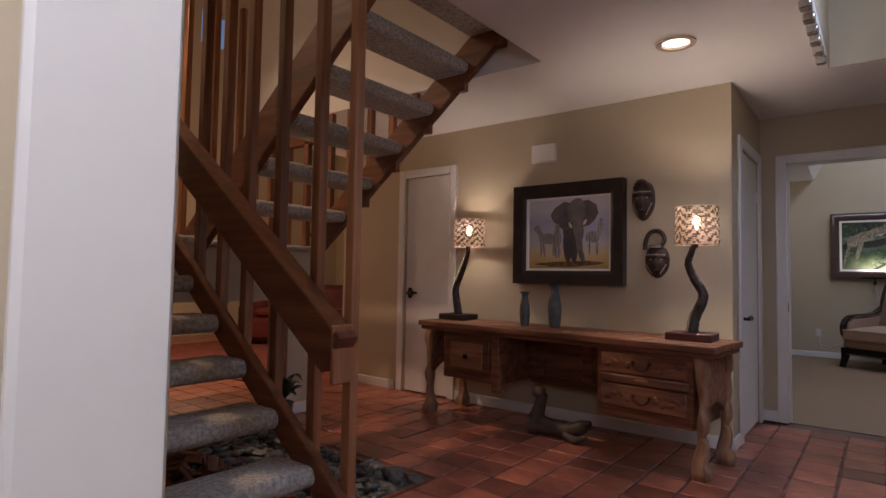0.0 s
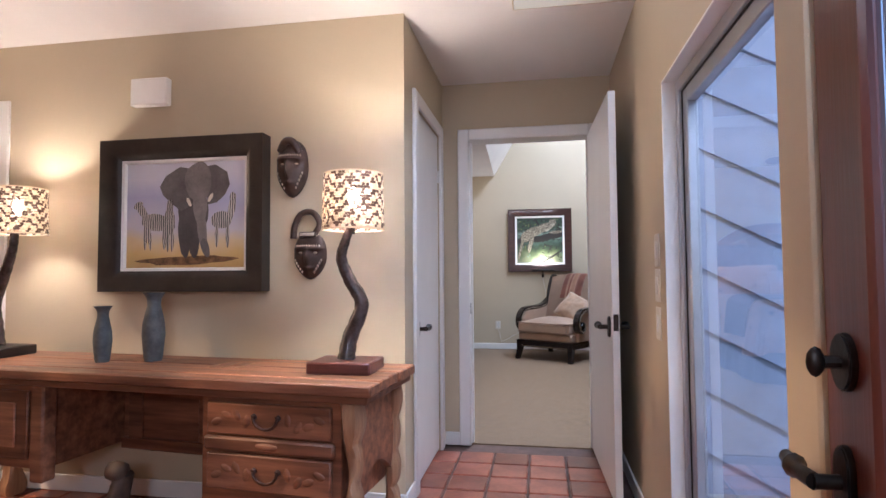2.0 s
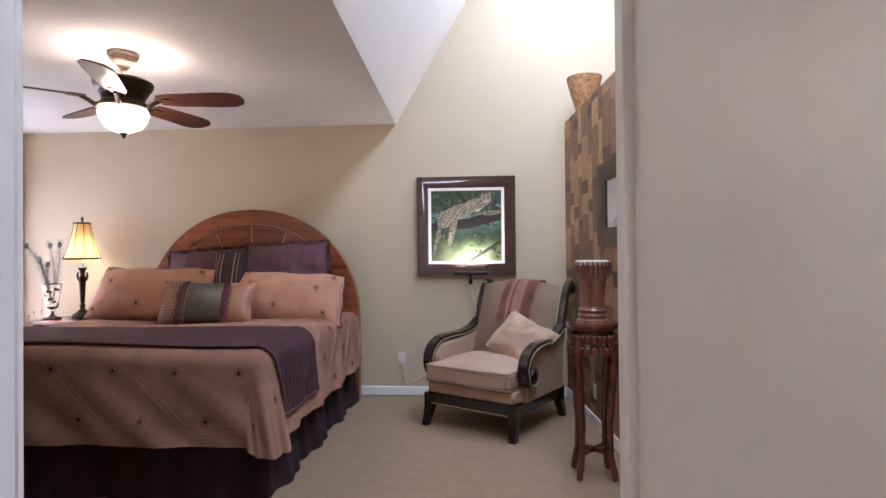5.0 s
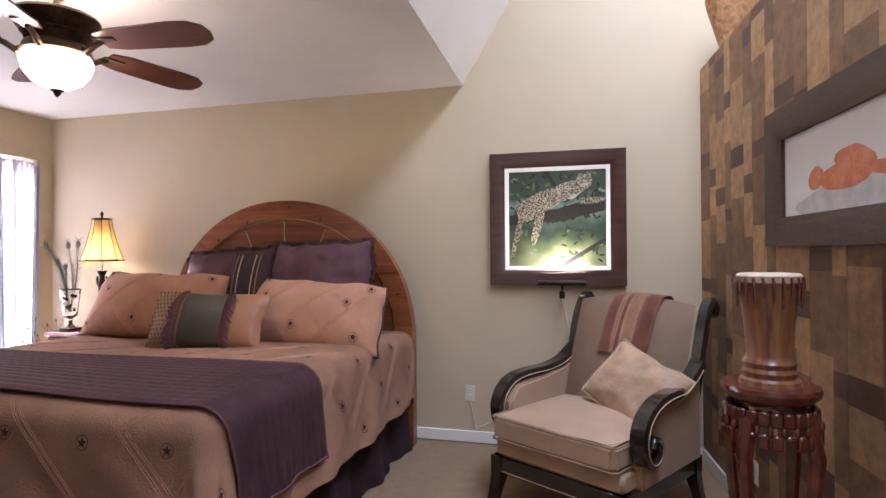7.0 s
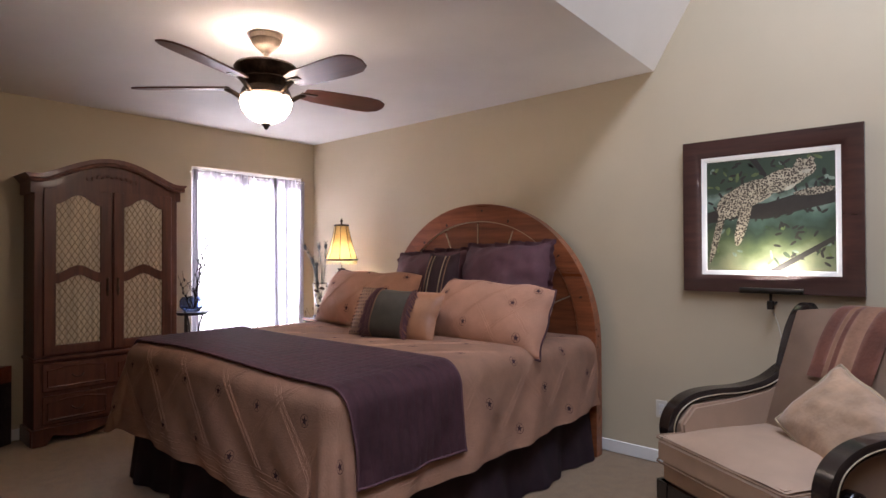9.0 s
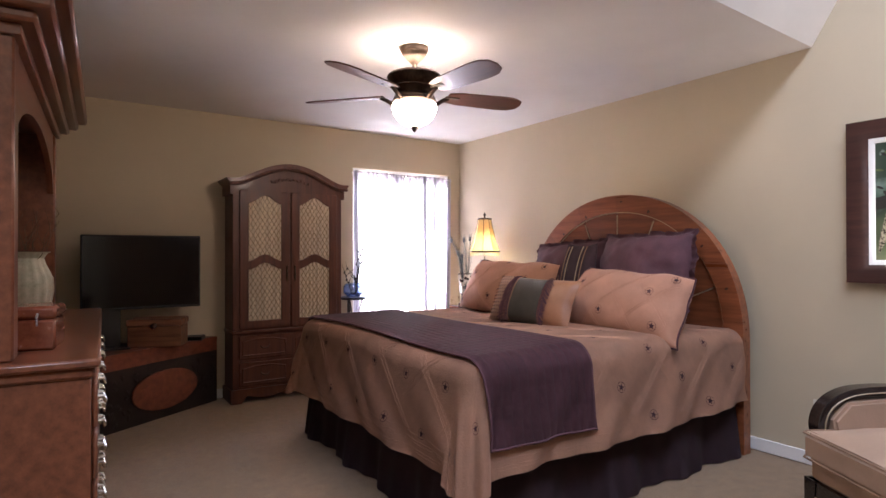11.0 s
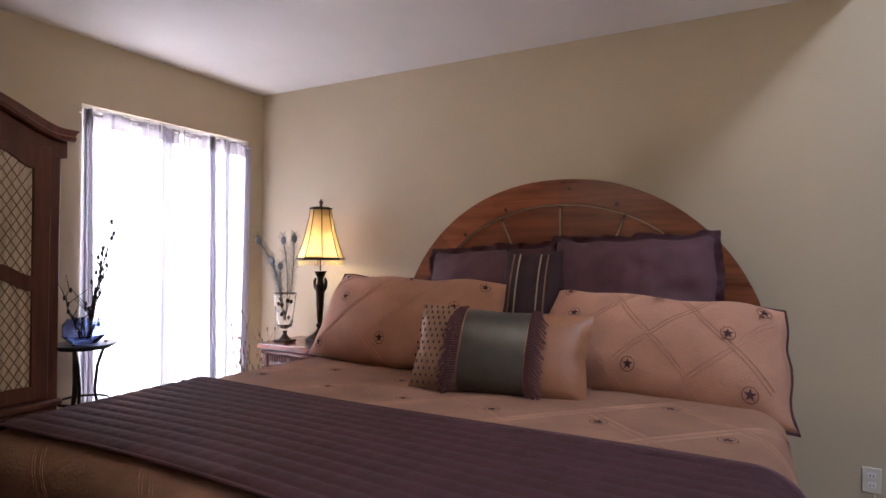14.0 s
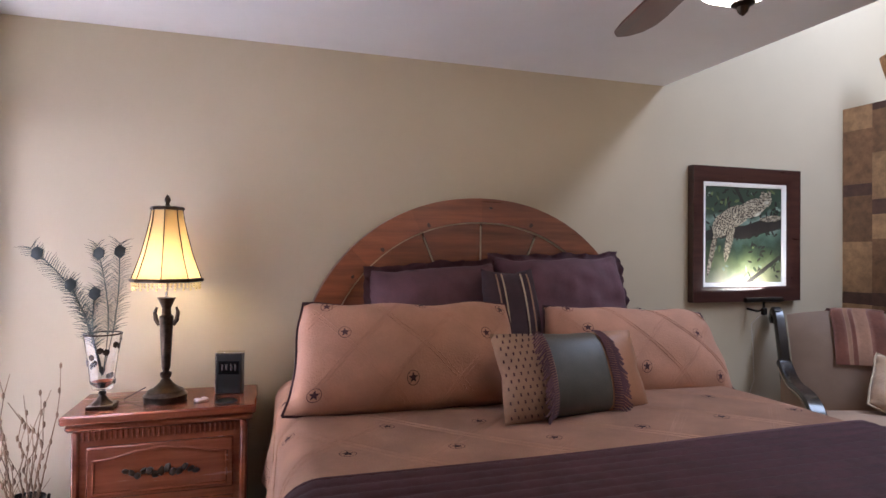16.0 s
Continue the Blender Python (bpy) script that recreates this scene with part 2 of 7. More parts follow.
def lathe(bm, profile, seg=20, m=None, cap=True):
    """Turned about z: profile of (radius, z)."""
    rings = [[bm.verts.new((r * math.cos(2 * math.pi * k / seg), r * math.sin(2 * math.pi * k / seg), z)) for k in range(seg)] for r, z in profile]
    fresh = [v for ring in rings for v in ring]
    for a, b in zip(rings, rings[1:]):
        for k in range(seg):
            bm.faces.new((a[k], a[(k + 1) % seg], b[(k + 1) % seg], b[k]))
    if cap:
        bm.faces.new(rings[0][::-1])
        bm.faces.new(rings[-1])
    if m:
        bmesh.ops.transform(bm, matrix=m, verts=fresh)
    return bm


def slab(bm, outline, depth, m=None, bevel=0.0, holes=()):
    """An outline of (x, z), thick in y from 0 to depth."""
    n = len(outline)
    a = [bm.verts.new((x, 0, z)) for x, z in outline]
    b = [bm.verts.new((x, depth, z)) for x, z in outline]
    fs = [bm.faces.new(a), bm.faces.new(b[::-1])] + [bm.faces.new((a[i], b[i], b[(i + 1) % n], a[(i + 1) % n])) for i in range(n)]
    if m:
        bmesh.ops.transform(bm, matrix=m, verts=a + b)
    if bevel:
        bmesh.ops.bevel(bm, geom=list(fs[0].edges), offset=bevel, segments=2, affect="EDGES", clamp_overlap=True)
    return bm


def strip(bm, inner, outer, depth, m=None, closed=False):
    """A band between two outlines of (x, z), thick in y."""
    n = len(inner)
    rows = [[bm.verts.new((p[0], y, p[1])) for p in line] for line, y in ((inner, 0), (outer, 0), (outer, depth), (inner, depth))]
    last = n if closed else n - 1
    for i in range(last):
        j = (i + 1) % n
        for r in range(4):
            s = (r + 1) % 4
            bm.faces.new((rows[r][i], rows[r][j], rows[s][j], rows[s][i]))
    if not closed:
        bm.faces.new([rows[r][0] for r in range(4)])
        bm.faces.new([rows[r][-1] for r in range(3, -1, -1)])
    if m:
        bmesh.ops.transform(bm, matrix=m, verts=[v for r in rows for v in r])
    return bm


def sheet(bm, f, nu, nv, mi=0):
    """A surface f(u, v) over 0..1."""
    g = [[bm.verts.new(f(i / nu, j / nv)) for i in range(nu + 1)] for j in range(nv + 1)]
    for j in range(nv):
        for i in range(nu):
            bm.faces.new((g[j][i], g[j][i + 1], g[j + 1][i + 1], g[j + 1][i])).material_index = mi
    return bm


def blob(bm, centre, size, sub=2, rough=0.0, seed=0.0, m=None):
    r = bmesh.ops.create_icosphere(bm, subdivisions=sub, radius=1.0)
    for v in r["verts"]:
        k = 1 + rough * noise.noise(v.co * 1.7 + Vector((seed, seed * 2, 3)))
        v.co = Vector((v.co.x * size[0] * k, v.co.y * size[1] * k, v.co.z * size[2] * k)) + (Vector() if m else Vector(centre))
    if m:
        bmesh.ops.transform(bm, matrix=Matrix.Translation(centre) @ m, verts=r["verts"])
    return bm


def arc(cx, cz, r, a0, a1, n, rz=None):
    return [(cx + r * math.cos(radians(a0 + (a1 - a0) * i / n)), cz + (rz or r) * math.sin(radians(a0 + (a1 - a0) * i / n))) for i in range(n + 1)]


def oval(cx, cz, rx, rz, n=18, tilt=0.0, wob=0.0, seed=1):
    c, s = math.cos(tilt), math.sin(tilt)
    out = []
    for i in range(n):
        a = 2 * math.pi * i / n
        k = 1 + wob * noise.noise(Vector((math.cos(a) * 1.3 + seed, math.sin(a) * 1.3, seed)))
        x, z = rx * k * math.cos(a), rz * k * math.sin(a)
        out.append((cx + c * x - s * z, cz + s * x + c * z))
    return out


def wall(name, lo, hi, axis, openings, material, label):
    """A wall box from lo to hi that runs along x or y, with openings (from, to, bottom, top)."""
    k = 0 if axis == "x" else 1
    cuts = sorted({lo[k], hi[k], *[v for o in openings for v in o[:2]]})
    zs = sorted({lo[2], hi[2], *[v for o in openings for v in o[2:]]})
    bm = bmesh.new()
    for a, b in zip(cuts, cuts[1:]):
        c = d = None
        for z0, z1 in [*zip(zs, zs[1:]), (None, None)]:
            shut = z0 is not None and not any(o[0] <= a and b <= o[1] and o[2] <= z0 and z1 <= o[3] for o in openings)
            if shut:
                c, d = (z0 if c is None else c), z1
            elif c is not None:
                p, q = list(lo), list(hi)
                p[k], q[k], p[2], q[2] = a, b, c, d
                box(bm, *p, *q)
                c = None
    return solid(name, bm, material, label, "wall", kind="structure", smooth=None)


# ---- structure ----
HZ, BZ = 2.413, 2.63
T = 0.12
wall("wall_elephant", (-3.95, 3.965, 0), (-0.222, 3.965 + T, HZ + 0.1), "x", [(-3.07, -2.55, 0, 2.03)], PAINT, "beige painted entry wall above terracotta floor")
wall("wall_closet", (-0.222 - T, 3.965 + T, 0), (-0.222, 5.06, HZ + 0.1), "y", [(4.21, 4.92, 0, 2.03)], PAINT, "beige painted wall with white closet door")
wall("wall_bedroom_door", (-4.21, 5.06, 0), (2.5, 5.06 + T, 5.0), "x", [(-0.06, 0.765, 0, 2.045)], PAINT, "beige painted wall with bedroom doorway")
wall("wall_entry", (0.885, -2.2, 0), (0.885 + T, 5.06, 4.6), "y", [(2.47, 3.518, 0.06, 1.845), (1.42, 2.36, 0, 2.06), (1.9, 3.16, 2.26, 3.3)], PAINT, "beige painted entry wall with front door and windows")
wall("wall_headboard", (-4.21, 9.93, 0), (2.5, 9.93 + T, 5.0), "x", [], PAINT, "beige painted wall behind the bed")
wall("wall_window", (-4.09 - T, 5.18, 0), (-4.09, 9.93, 5.0), "y", [(8.55, 9.78, 0.30, 2.24)], PAINT, "beige painted wall with curtained window")
wall("wall_dressing", (2.38, 5.18, 0), (2.5, 9.93, 5.0), "y", [], PAINT, "beige painted wall behind the partition")
wall("wall_living_far", (-9.0, -2.2, 0), (-8.88, 8.2, 6.4), "y", [(4.05, 4.55, 5.25, 5.75), (4.95, 5.45, 5.15, 5.75)], PAINT, "warm lit far wall of the living room")
wall("wall_living_side", (-9.0, 8.2, 0), (-4.21, 8.32, 6.4), "x", [], PAINT, "beige living room wall")
wall("wall_back", (-9.0, -2.32, 0), (1.0, -2.2, 6.4), "x", [], PAINT, "beige wall behind the entry")
wall("wall_hall_return", (-3.95, 3.965 + T, 0), (-3.83, 5.06, HZ + 0.1), "y", [], PAINT, "beige return wall beside the living room")
wall("wall_stub", (-3.36, 2.64, 0), (-3.10, 2.93, 0.888), "y", [], PAINT, "beige stub wall under the stair landing")
wall("wall_jamb", (-1.0, -0.20, 0), (0.205, 0.04, HZ), "x", [], PAINT, "beige wall end beside the entry opening")

bm = bmesh.new()
box(bm, -9.0, -2.32, -0.15, 1.0, 5.12, -0.012)
box(bm, -9.0, 5.12, -0.15, -4.21, 8.32, -0.012)
solid("floor", bm, GROUT, "dark grout bed under terracotta tiles", "floor", kind="structure", smooth=None)
bm = bmesh.new()
box(bm, -4.21, 5.12, -0.15, 2.5, 10.05, -0.004)
solid("floor_bedroom", bm, CARPET, "tan cut-pile bedroom carpet", "carpet", kind="structure", smooth=None)

bm = bmesh.new()
for a in ((-4.21, 2.92, 0.31, 5.06), (-1.07, -2.2, 0.31, 2.92), (-9.0, -2.2, -1.07, 0.55)):
    box(bm, a[0], a[1], HZ, a[2], a[3], HZ + 0.1)
box(bm, 0.31, 4.03, HZ, 0.885, 5.06, HZ + 0.1)
solid("ceiling_hall", bm, CEIL, "white textured entry ceiling", "ceiling", kind="structure", smooth=None)
bm = boxes((-9.0, -2.2, 6.3, 0.31, 8.32, 6.4), (-1.07, 0.55, HZ + 0.1, -0.97, 2.92, 6.3), (-4.21, 2.92, HZ + 0.1, -1.07, 3.02, 6.3), (-9.0, 0.45, HZ + 0.1, -1.07, 0.55, 6.3))
solid("ceiling_stairwell", bm, CEIL, "high ceiling over the stairwell", "ceiling", kind="structure", smooth=None)
bm = boxes((0.19, -2.2, HZ + 0.1, 0.31, 4.15, 4.6), (0.31, -2.2, HZ - 0.002, 0.316, 4.024, 4.6), (0.31, 4.024, HZ - 0.002, 0.884, 4.03, 4.6), (0.31, 4.03, HZ + 0.1, 0.885, 4.15, 4.6), (0.19, -2.2, 4.6, 1.005, 4.15, 4.7))
solid("ceiling_entry_well", bm, PAINT, "tall painted lightwell over the front door", "ceiling", kind="structure", smooth=None)
# bedroom: flat ceiling, then a steep slope up to the skylight
bm = bmesh.new()
edge = lambda y: -0.255 + (9.93 - y) * 0.035
v = [(-4.09, 5.18), (edge(5.18), 5.18), (edge(9.93), 9.93), (-4.09, 9.93)]
lo = [bm.verts.new((x, y, BZ)) for x, y in v]
hi = [bm.verts.new((x, y, BZ + 0.03)) for x, y in v]
bm.faces.new(lo[::-1]), bm.faces.new(hi)
for i in range(4):
    bm.faces.new((lo[i], lo[(i + 1) % 4], hi[(i + 1) % 4], hi[i]))
up = [(edge(5.18), 5.18, BZ), (edge(9.93), 9.93, BZ), (edge(9.93) + 1.0, 9.93, BZ + 1.69), (edge(5.18) + 1.0, 5.18, BZ + 1.69)]
a = [bm.verts.new(p) for p in up]
b = [bm.verts.new((p[0] - 0.09, p[1], p[2] + 0.05)) for p in up]
bm.faces.new(a), bm.faces.new(b[::-1])
for i in range(4):
    bm.faces.new((a[i], a[(i + 1) % 4], b[(i + 1) % 4], b[i]))
solid("ceiling_bedroom", bm, CEIL, "white bedroom ceiling with sloped lightwell", "ceiling", kind="structure", smooth=None)
bm = boxes((0.6, 5.18, 4.32, 0.9, 9.93, 4.42), (1.85, 5.18, 4.32, 2.5, 9.93, 4.42), (0.9, 5.18, 4.32, 1.85, 5.4, 4.42), (0.9, 9.8, 4.32, 1.85, 9.93, 4.42))
solid("ceiling_lightwell", bm, CEIL, "white top of the bedroom lightwell", "ceiling", kind="structure", smooth=None)

# partition with block-patterned wall covering
PART = pose(1.37, 9.93, 0, 0, 0, 4.6)
PLIGHT = mat("tan_suede_paper", (0.315, 0.185, 0.09), 0.7, var=0.15, scale=14, bump=0.2, fine=90, by_object=0.12)
PMID = mat("brown_suede_paper", (0.165, 0.087, 0.042), 0.7, var=0.15, scale=14, bump=0.2, fine=90, by_object=0.15)
PDARK = mat("dark_suede_paper", (0.085, 0.040, 0.028), 0.65, var=0.15, scale=14, bump=0.2, fine=90, by_object=0.15)
bm = boxes((0.0, -3.40, 0, 0.14, 0, 2.60))
partition = solid("wall_partition", bm, PMID, "half-height partition wall with brown block wall covering", "wall", kind="structure", m=PART, smooth=None)
rng = random.Random(5)
y, k, meshes = -0.001, 0, {}
while y > -3.36:
    w = (0.21, 0.12, 0.18, 0.10)[k % 4]
    w = min(w, y + 3.40)
    z = -rng.random() * 0.5
    step = 0
    while z < 2.599:
        h, mm = ((0.38, PLIGHT), (0.30, PMID), (0.085, PDARK), (0.36, PMID), (0.20, PLIGHT), (0.10, PDARK))[(step + (k % 3) * 2) % 6]
        h *= 0.85 + 0.3 * rng.random()
        z0, z1 = max(z, 0.09), min(z + h, 2.599)
        if z1 - z0 > 0.02:
            bm = boxes((-0.0035 - 0.001 * (k % 2), y - w, z0, -0.0005, y - 0.0008, z1 - 0.0008))
            ob = new("panel", finish("panel", bm, mm))
            ob.parent = partition
        z += h
        step += 1
    y -= w
    k += 1


def baseboard(rows):
    for r in rows:
        solid("baseboard", box(bmesh.new(), *r, bevel=0.004), WHITE, "white painted wooden baseboard", "baseboard", kind="structure")


baseboard([(-3.95, 3.952, 0, -3.19, 3.965, 0.085), (-2.46, 3.952, 0, -0.222, 3.965, 0.085), (-0.222, 3.952, 0, -0.209, 4.14, 0.085),
           (-0.222, 4.99, 0, -0.209, 5.06, 0.085), (-0.209, 5.047, 0, -0.115, 5.06, 0.085), (0.872, 3.53, 0, 0.885, 5.06, 0.085),
           (-3.10, 2.63, 0, -3.088, 2.943, 0.085), (-3.36, 2.93, 0, -3.10, 2.942, 0.085),
           (-4.09, 9.917, 0, 1.36, 9.93, 0.085), (-4.09, 5.18, 0, -4.077, 9.917, 0.085), (-4.07, 5.18, 0, -0.13, 5.193, 0.085)])
ob = part("baseboard_strip", boxes((-0.014, -3.40, 0, -0.001, -0.02, 0.085)), WHITE, partition, "white baseboard")


def casing(name, outer, axis, at, depth, top, width=0.075, side=-1):
    """White door casing on a wall face: outer = (from, to) along the axis; at = the face; it stands proud by depth towards side."""
    a, b = outer
    lo, hi = sorted((at, at + side * depth))
    rows = [(a, a + width, 0, top), (b - width, b, 0, top), (a + width, b - width, top - width, top)]
    bm = bmesh.new()
    for p, q, z0, z1 in rows:
        box(bm, *((p, lo, z0, q, hi, z1) if axis == "x" else (lo, p, z0, hi, q, z1)), bevel=0.006)
    return solid(name, bm, WHITE, "white painted wooden door casing", "door frame", kind="structure")


casing("trim_coat_door", (-3.16, -2.465), "x", 3.965, 0.02, 2.105)
casing("trim_closet_door", (4.14, 4.99), "y", -0.222, 0.02, 2.10, side=1)
casing("trim_bedroom_door", (-0.115, 0.82), "x", 5.06, 0.02, 2.10)
casing("trim_bedroom_inside", (-0.115, 0.82), "x", 5.18, 0.02, 2.10, side=1)
bm = boxes((-0.06, 5.06, 0, -0.04, 5.18, 2.045), (0.745, 5.06, 0, 0.765, 5.18, 2.045), (-0.04, 5.06, 2.025, 0.745, 5.18, 2.045), (-0.04, 5.115, 0, -0.028, 5.15, 2.025), (0.733, 5.115, 0, 0.745, 5.15, 2.025))
jamb = solid("door_jamb", bm, WHITE, "white painted bedroom door jamb", "door frame", kind="structure", smooth=None)
part("strike_plate", boxes((-0.041, 5.075, 0.86, -0.038, 5.10, 0.93)), IRON, jamb, "dark bronze strike plate")
bm = boxes((0.205, -0.022, 0, 0.217, 0.061, HZ), bevel=0.004)
box(bm, 0.12, 0.04, 0, 0.205, 0.059, HZ, bevel=0.004)
solid("trim_entry_opening", bm, WHITE, "white painted casing of the entry opening", "door frame", kind="structure")


def lever(parent, m, label="dark bronze lever handle"):
    """Lever with its rose, on a face whose normal is local -y; the lever points to local +x."""
    bm = bmesh.new()
    slab(bm, [(0.027 * math.cos(a) * (1.0 + 0.25 * abs(math.sin(a))), 0.052 * math.sin(a)) for a in [2 * math.pi * i / 16 for i in range(16)]], 0.012, Matrix.Translation((0, -0.012, 0)), 0.003)
    tube(bm, [(0, -0.008, 0), (0, -0.05, 0)], 0.011, 10)
    tube(bm, [(0, -0.048, 0), (0.04, -0.052, 0.001), (0.055, -0.052, 0.002), (0.068, -0.051, 0.003), (0.078, -0.05, 0.003), (0.088, -0.05, 0.004), (0.115, -0.048, 0.006)], [0.013, 0.012, 0.013, 0.019, 0.018, 0.011, 0.011], 10)
    ob = part("door_handle", bm, IRON, parent, label)
    ob.matrix_basis = m
    return ob


d = thing("door_1", pose(-3.07, 3.972, 0), "closed white flush coat closet door", "door", kind="structure")
part("leaf", box(bmesh.new(), 0.004, 0, 0.012, 0.516, 0.036, 2.025, bevel=0.003), WHITE, d)
part("hinge", boxes((0.505, -0.008, 1.72, 0.53, 0.0, 1.80), bevel=0.002), WHITE, d, "white painted hinge")
lever(d, pose(0.06, 0, 0.93))
d = thing("door_2", pose(-0.230, 4.21, 0, 0, 0, 90), "closed white flush hall closet door", "door", kind="structure")
part("leaf", box(bmesh.new(), 0.004, 0, 0.012, 0.706, 0.036, 2.025, bevel=0.003), WHITE, d)
part("hinge", boxes((0.69, -0.008, 1.72, 0.715, 0.0, 1.80), bevel=0.002), WHITE, d, "white painted hinge")
lever(d, pose(0.06, 0, 0.835))
d = thing("door_3", pose(0.735, 5.055, 0, 0, 0, -88.2), "open white flush bedroom door with bronze lever", "door", kind="structure")
part("leaf", box(bmesh.new(), 0, 0, 0.012, 0.90, 0.036, 2.025, bevel=0.003), WHITE, d)
lever(d, pose(0.835, 0, 0.86) @ Matrix.Diagonal((-1, 1, 1, 1)))
lever(d, pose(0.835, 0.036, 0.86, 0, 0, 180))
part("latch_plate", boxes((0.899, 0.006, 0.845, 0.903, 0.03, 0.925)), IRON, d, "dark bronze latch plate")
for z in (0.25, 1.0, 1.78):
    part("hinge", tube(bmesh.new(), [(-0.006, -0.004, z - 0.045), (-0.006, -0.004, z + 0.045)], 0.007), WHITE, d, "white painted hinge")

# ---- bedroom materials ----
SPREAD = mat("rust_tan_quilt", (0.475, 0.262, 0.168), 0.85, var=0.08, scale=5, bump=0.5, fine=120, sheen=0.05)
SHAMRUST = mat("rust_pillow_cotton", (0.41, 0.205, 0.127), 0.85, var=0.06, scale=6, bump=0.4, fine=120, sheen=0.05)
STAR = mat("dark_embroidery", (0.055, 0.018, 0.022), 0.9, var=0.2, bump=0.3)
PLUM = mat("plum_cloth", (0.095, 0.036, 0.045), 0.8, var=0.12, scale=8, bump=0.35, fine=140, sheen=0.03)
PLUMSKIRT = mat("plum_bed_skirt", (0.046, 0.023, 0.029), 0.85, var=0.12, scale=8, bump=0.2, fine=140)
OLIVE = mat("olive_satin", (0.060, 0.054, 0.044), 0.38, var=0.1, scale=8, bump=0.15, fine=140)
COPPER = mat("copper_satin", (0.30, 0.135, 0.068), 0.42, var=0.08, scale=8, bump=0.15, fine=140)
DOTTED = mat("dotted_tan_cloth", (0.27, 0.155, 0.095), 0.8, var=0.1, bump=0.4)
CREAM = mat("cream_upholstery", (0.37, 0.245, 0.165), 0.65, var=0.05, scale=5, bump=0.25, fine=180, sheen=0.05)
PIPING = mat("tan_piping", (0.27, 0.165, 0.10), 0.7)
THROW = mat("rust_throw_wool", (0.24, 0.085, 0.050), 0.9, var=0.15, bump=0.5, sheen=0.4)
THROWPALE = mat("pale_throw_stripe", (0.44, 0.24, 0.15), 0.9, var=0.12, bump=0.5)
BLACKWOOD = mat("black_lacquered_wood", (0.018, 0.012, 0.010), 0.22, var=0.2, scale=10, bump=0.08, coat=0.4)
NAIL = mat("pale_inlay_line", (0.40, 0.30, 0.19), 0.4)
HEADWOOD = wood("knotty_pine_stain", (0.12, 0.032, 0.012), (0.27, 0.085, 0.032), 0.32, "x", 0.3, by_object=0.16)
ARMWOOD = wood("armoire_cherry", (0.062, 0.019, 0.011), (0.138, 0.045, 0.024), 0.45, "z", 0.08, by_object=0.12)
OAK = wood("reddish_oak", (0.115, 0.034, 0.016), (0.21, 0.073, 0.034), 0.32, "x", 0.25, by_object=0.1)
CHERRY = wood("red_cherry", (0.14, 0.034, 0.015), (0.225, 0.064, 0.028), 0.25, "x", 0.4, by_object=0.1)
ROSEWOOD = mat("red_lacquer_rosewood", (0.055, 0.010, 0.008), 0.22, var=0.2, scale=9, bump=0.1, coat=0.5, second=(0.13, 0.028, 0.018))
CHESTDARK = mat("black_chest_lacquer", (0.020, 0.013, 0.012), 0.5, var=0.2, bump=0.2)
CHESTRED = wood("red_chest_lacquer", (0.12, 0.03, 0.016), (0.21, 0.06, 0.03), 0.4, "x", 0.2)
SILVER = mat("nickel_pull", (0.62, 0.60, 0.56), 0.25, 1.0, var=0.05, bump=0.02)
SCREEN = mat("black_tv_screen", (0.008, 0.008, 0.009), 0.12, var=0.05, bump=0.0)
PLASTIC = mat("black_plastic", (0.015, 0.015, 0.016), 0.4, var=0.1, bump=0.05)
SHEER = sheer("white_sheer", (0.52, 0.51, 0.56), 0.08)
SHEERTOP = sheer("doubled_sheer_heading", (0.26, 0.22, 0.23), 0.1)
LINEN = mat("gathered_ivory_cloth", (0.66, 0.57, 0.43), 0.85, var=0.12, scale=3, bump=0.5, fine=40, stretch=(12, 12, 0.6))
WIRE = mat("brass_wire", (0.22, 0.14, 0.07), 0.45, 0.6)
GLASS = glass("clear_glass")
BOWL = glow("lit_frosted_bowl", (1.0, 0.82, 0.58), 28.0)
BRONZE = mat("antique_bronze", (0.045, 0.028, 0.018), 0.35, 0.7, var=0.3, scale=20, bump=0.2)
BLADE = wood("fan_blade_walnut", (0.075, 0.022, 0.014), (0.14, 0.045, 0.028), 0.35, "x", 0.2)
IVORY = mat("aged_ivory_metal", (0.45, 0.35, 0.26), 0.5, var=0.15, bump=0.1)
VASECLAY = mat("pale_green_glaze", (0.36, 0.36, 0.27), 0.3, var=0.15, scale=20, bump=0.25, second=(0.50, 0.47, 0.36))
STEM = mat("dry_stem", (0.10, 0.065, 0.040), 0.8, var=0.2)
FEATHER = mat("grey_green_plume", (0.05, 0.06, 0.05), 0.6, var=0.3)
BASKET = mat("woven_straw", (0.36, 0.19, 0.085), 0.8, var=0.25, scale=30, bump=0.8, fine=90)
OUTLETM = mat("ivory_plastic", (0.66, 0.62, 0.54), 0.35, var=0.02, bump=0.0)

# ---- bed ----
BX0, BX1, BY0, BY1, BTOP = -2.66, -0.70, 7.60, 9.735, 0.835


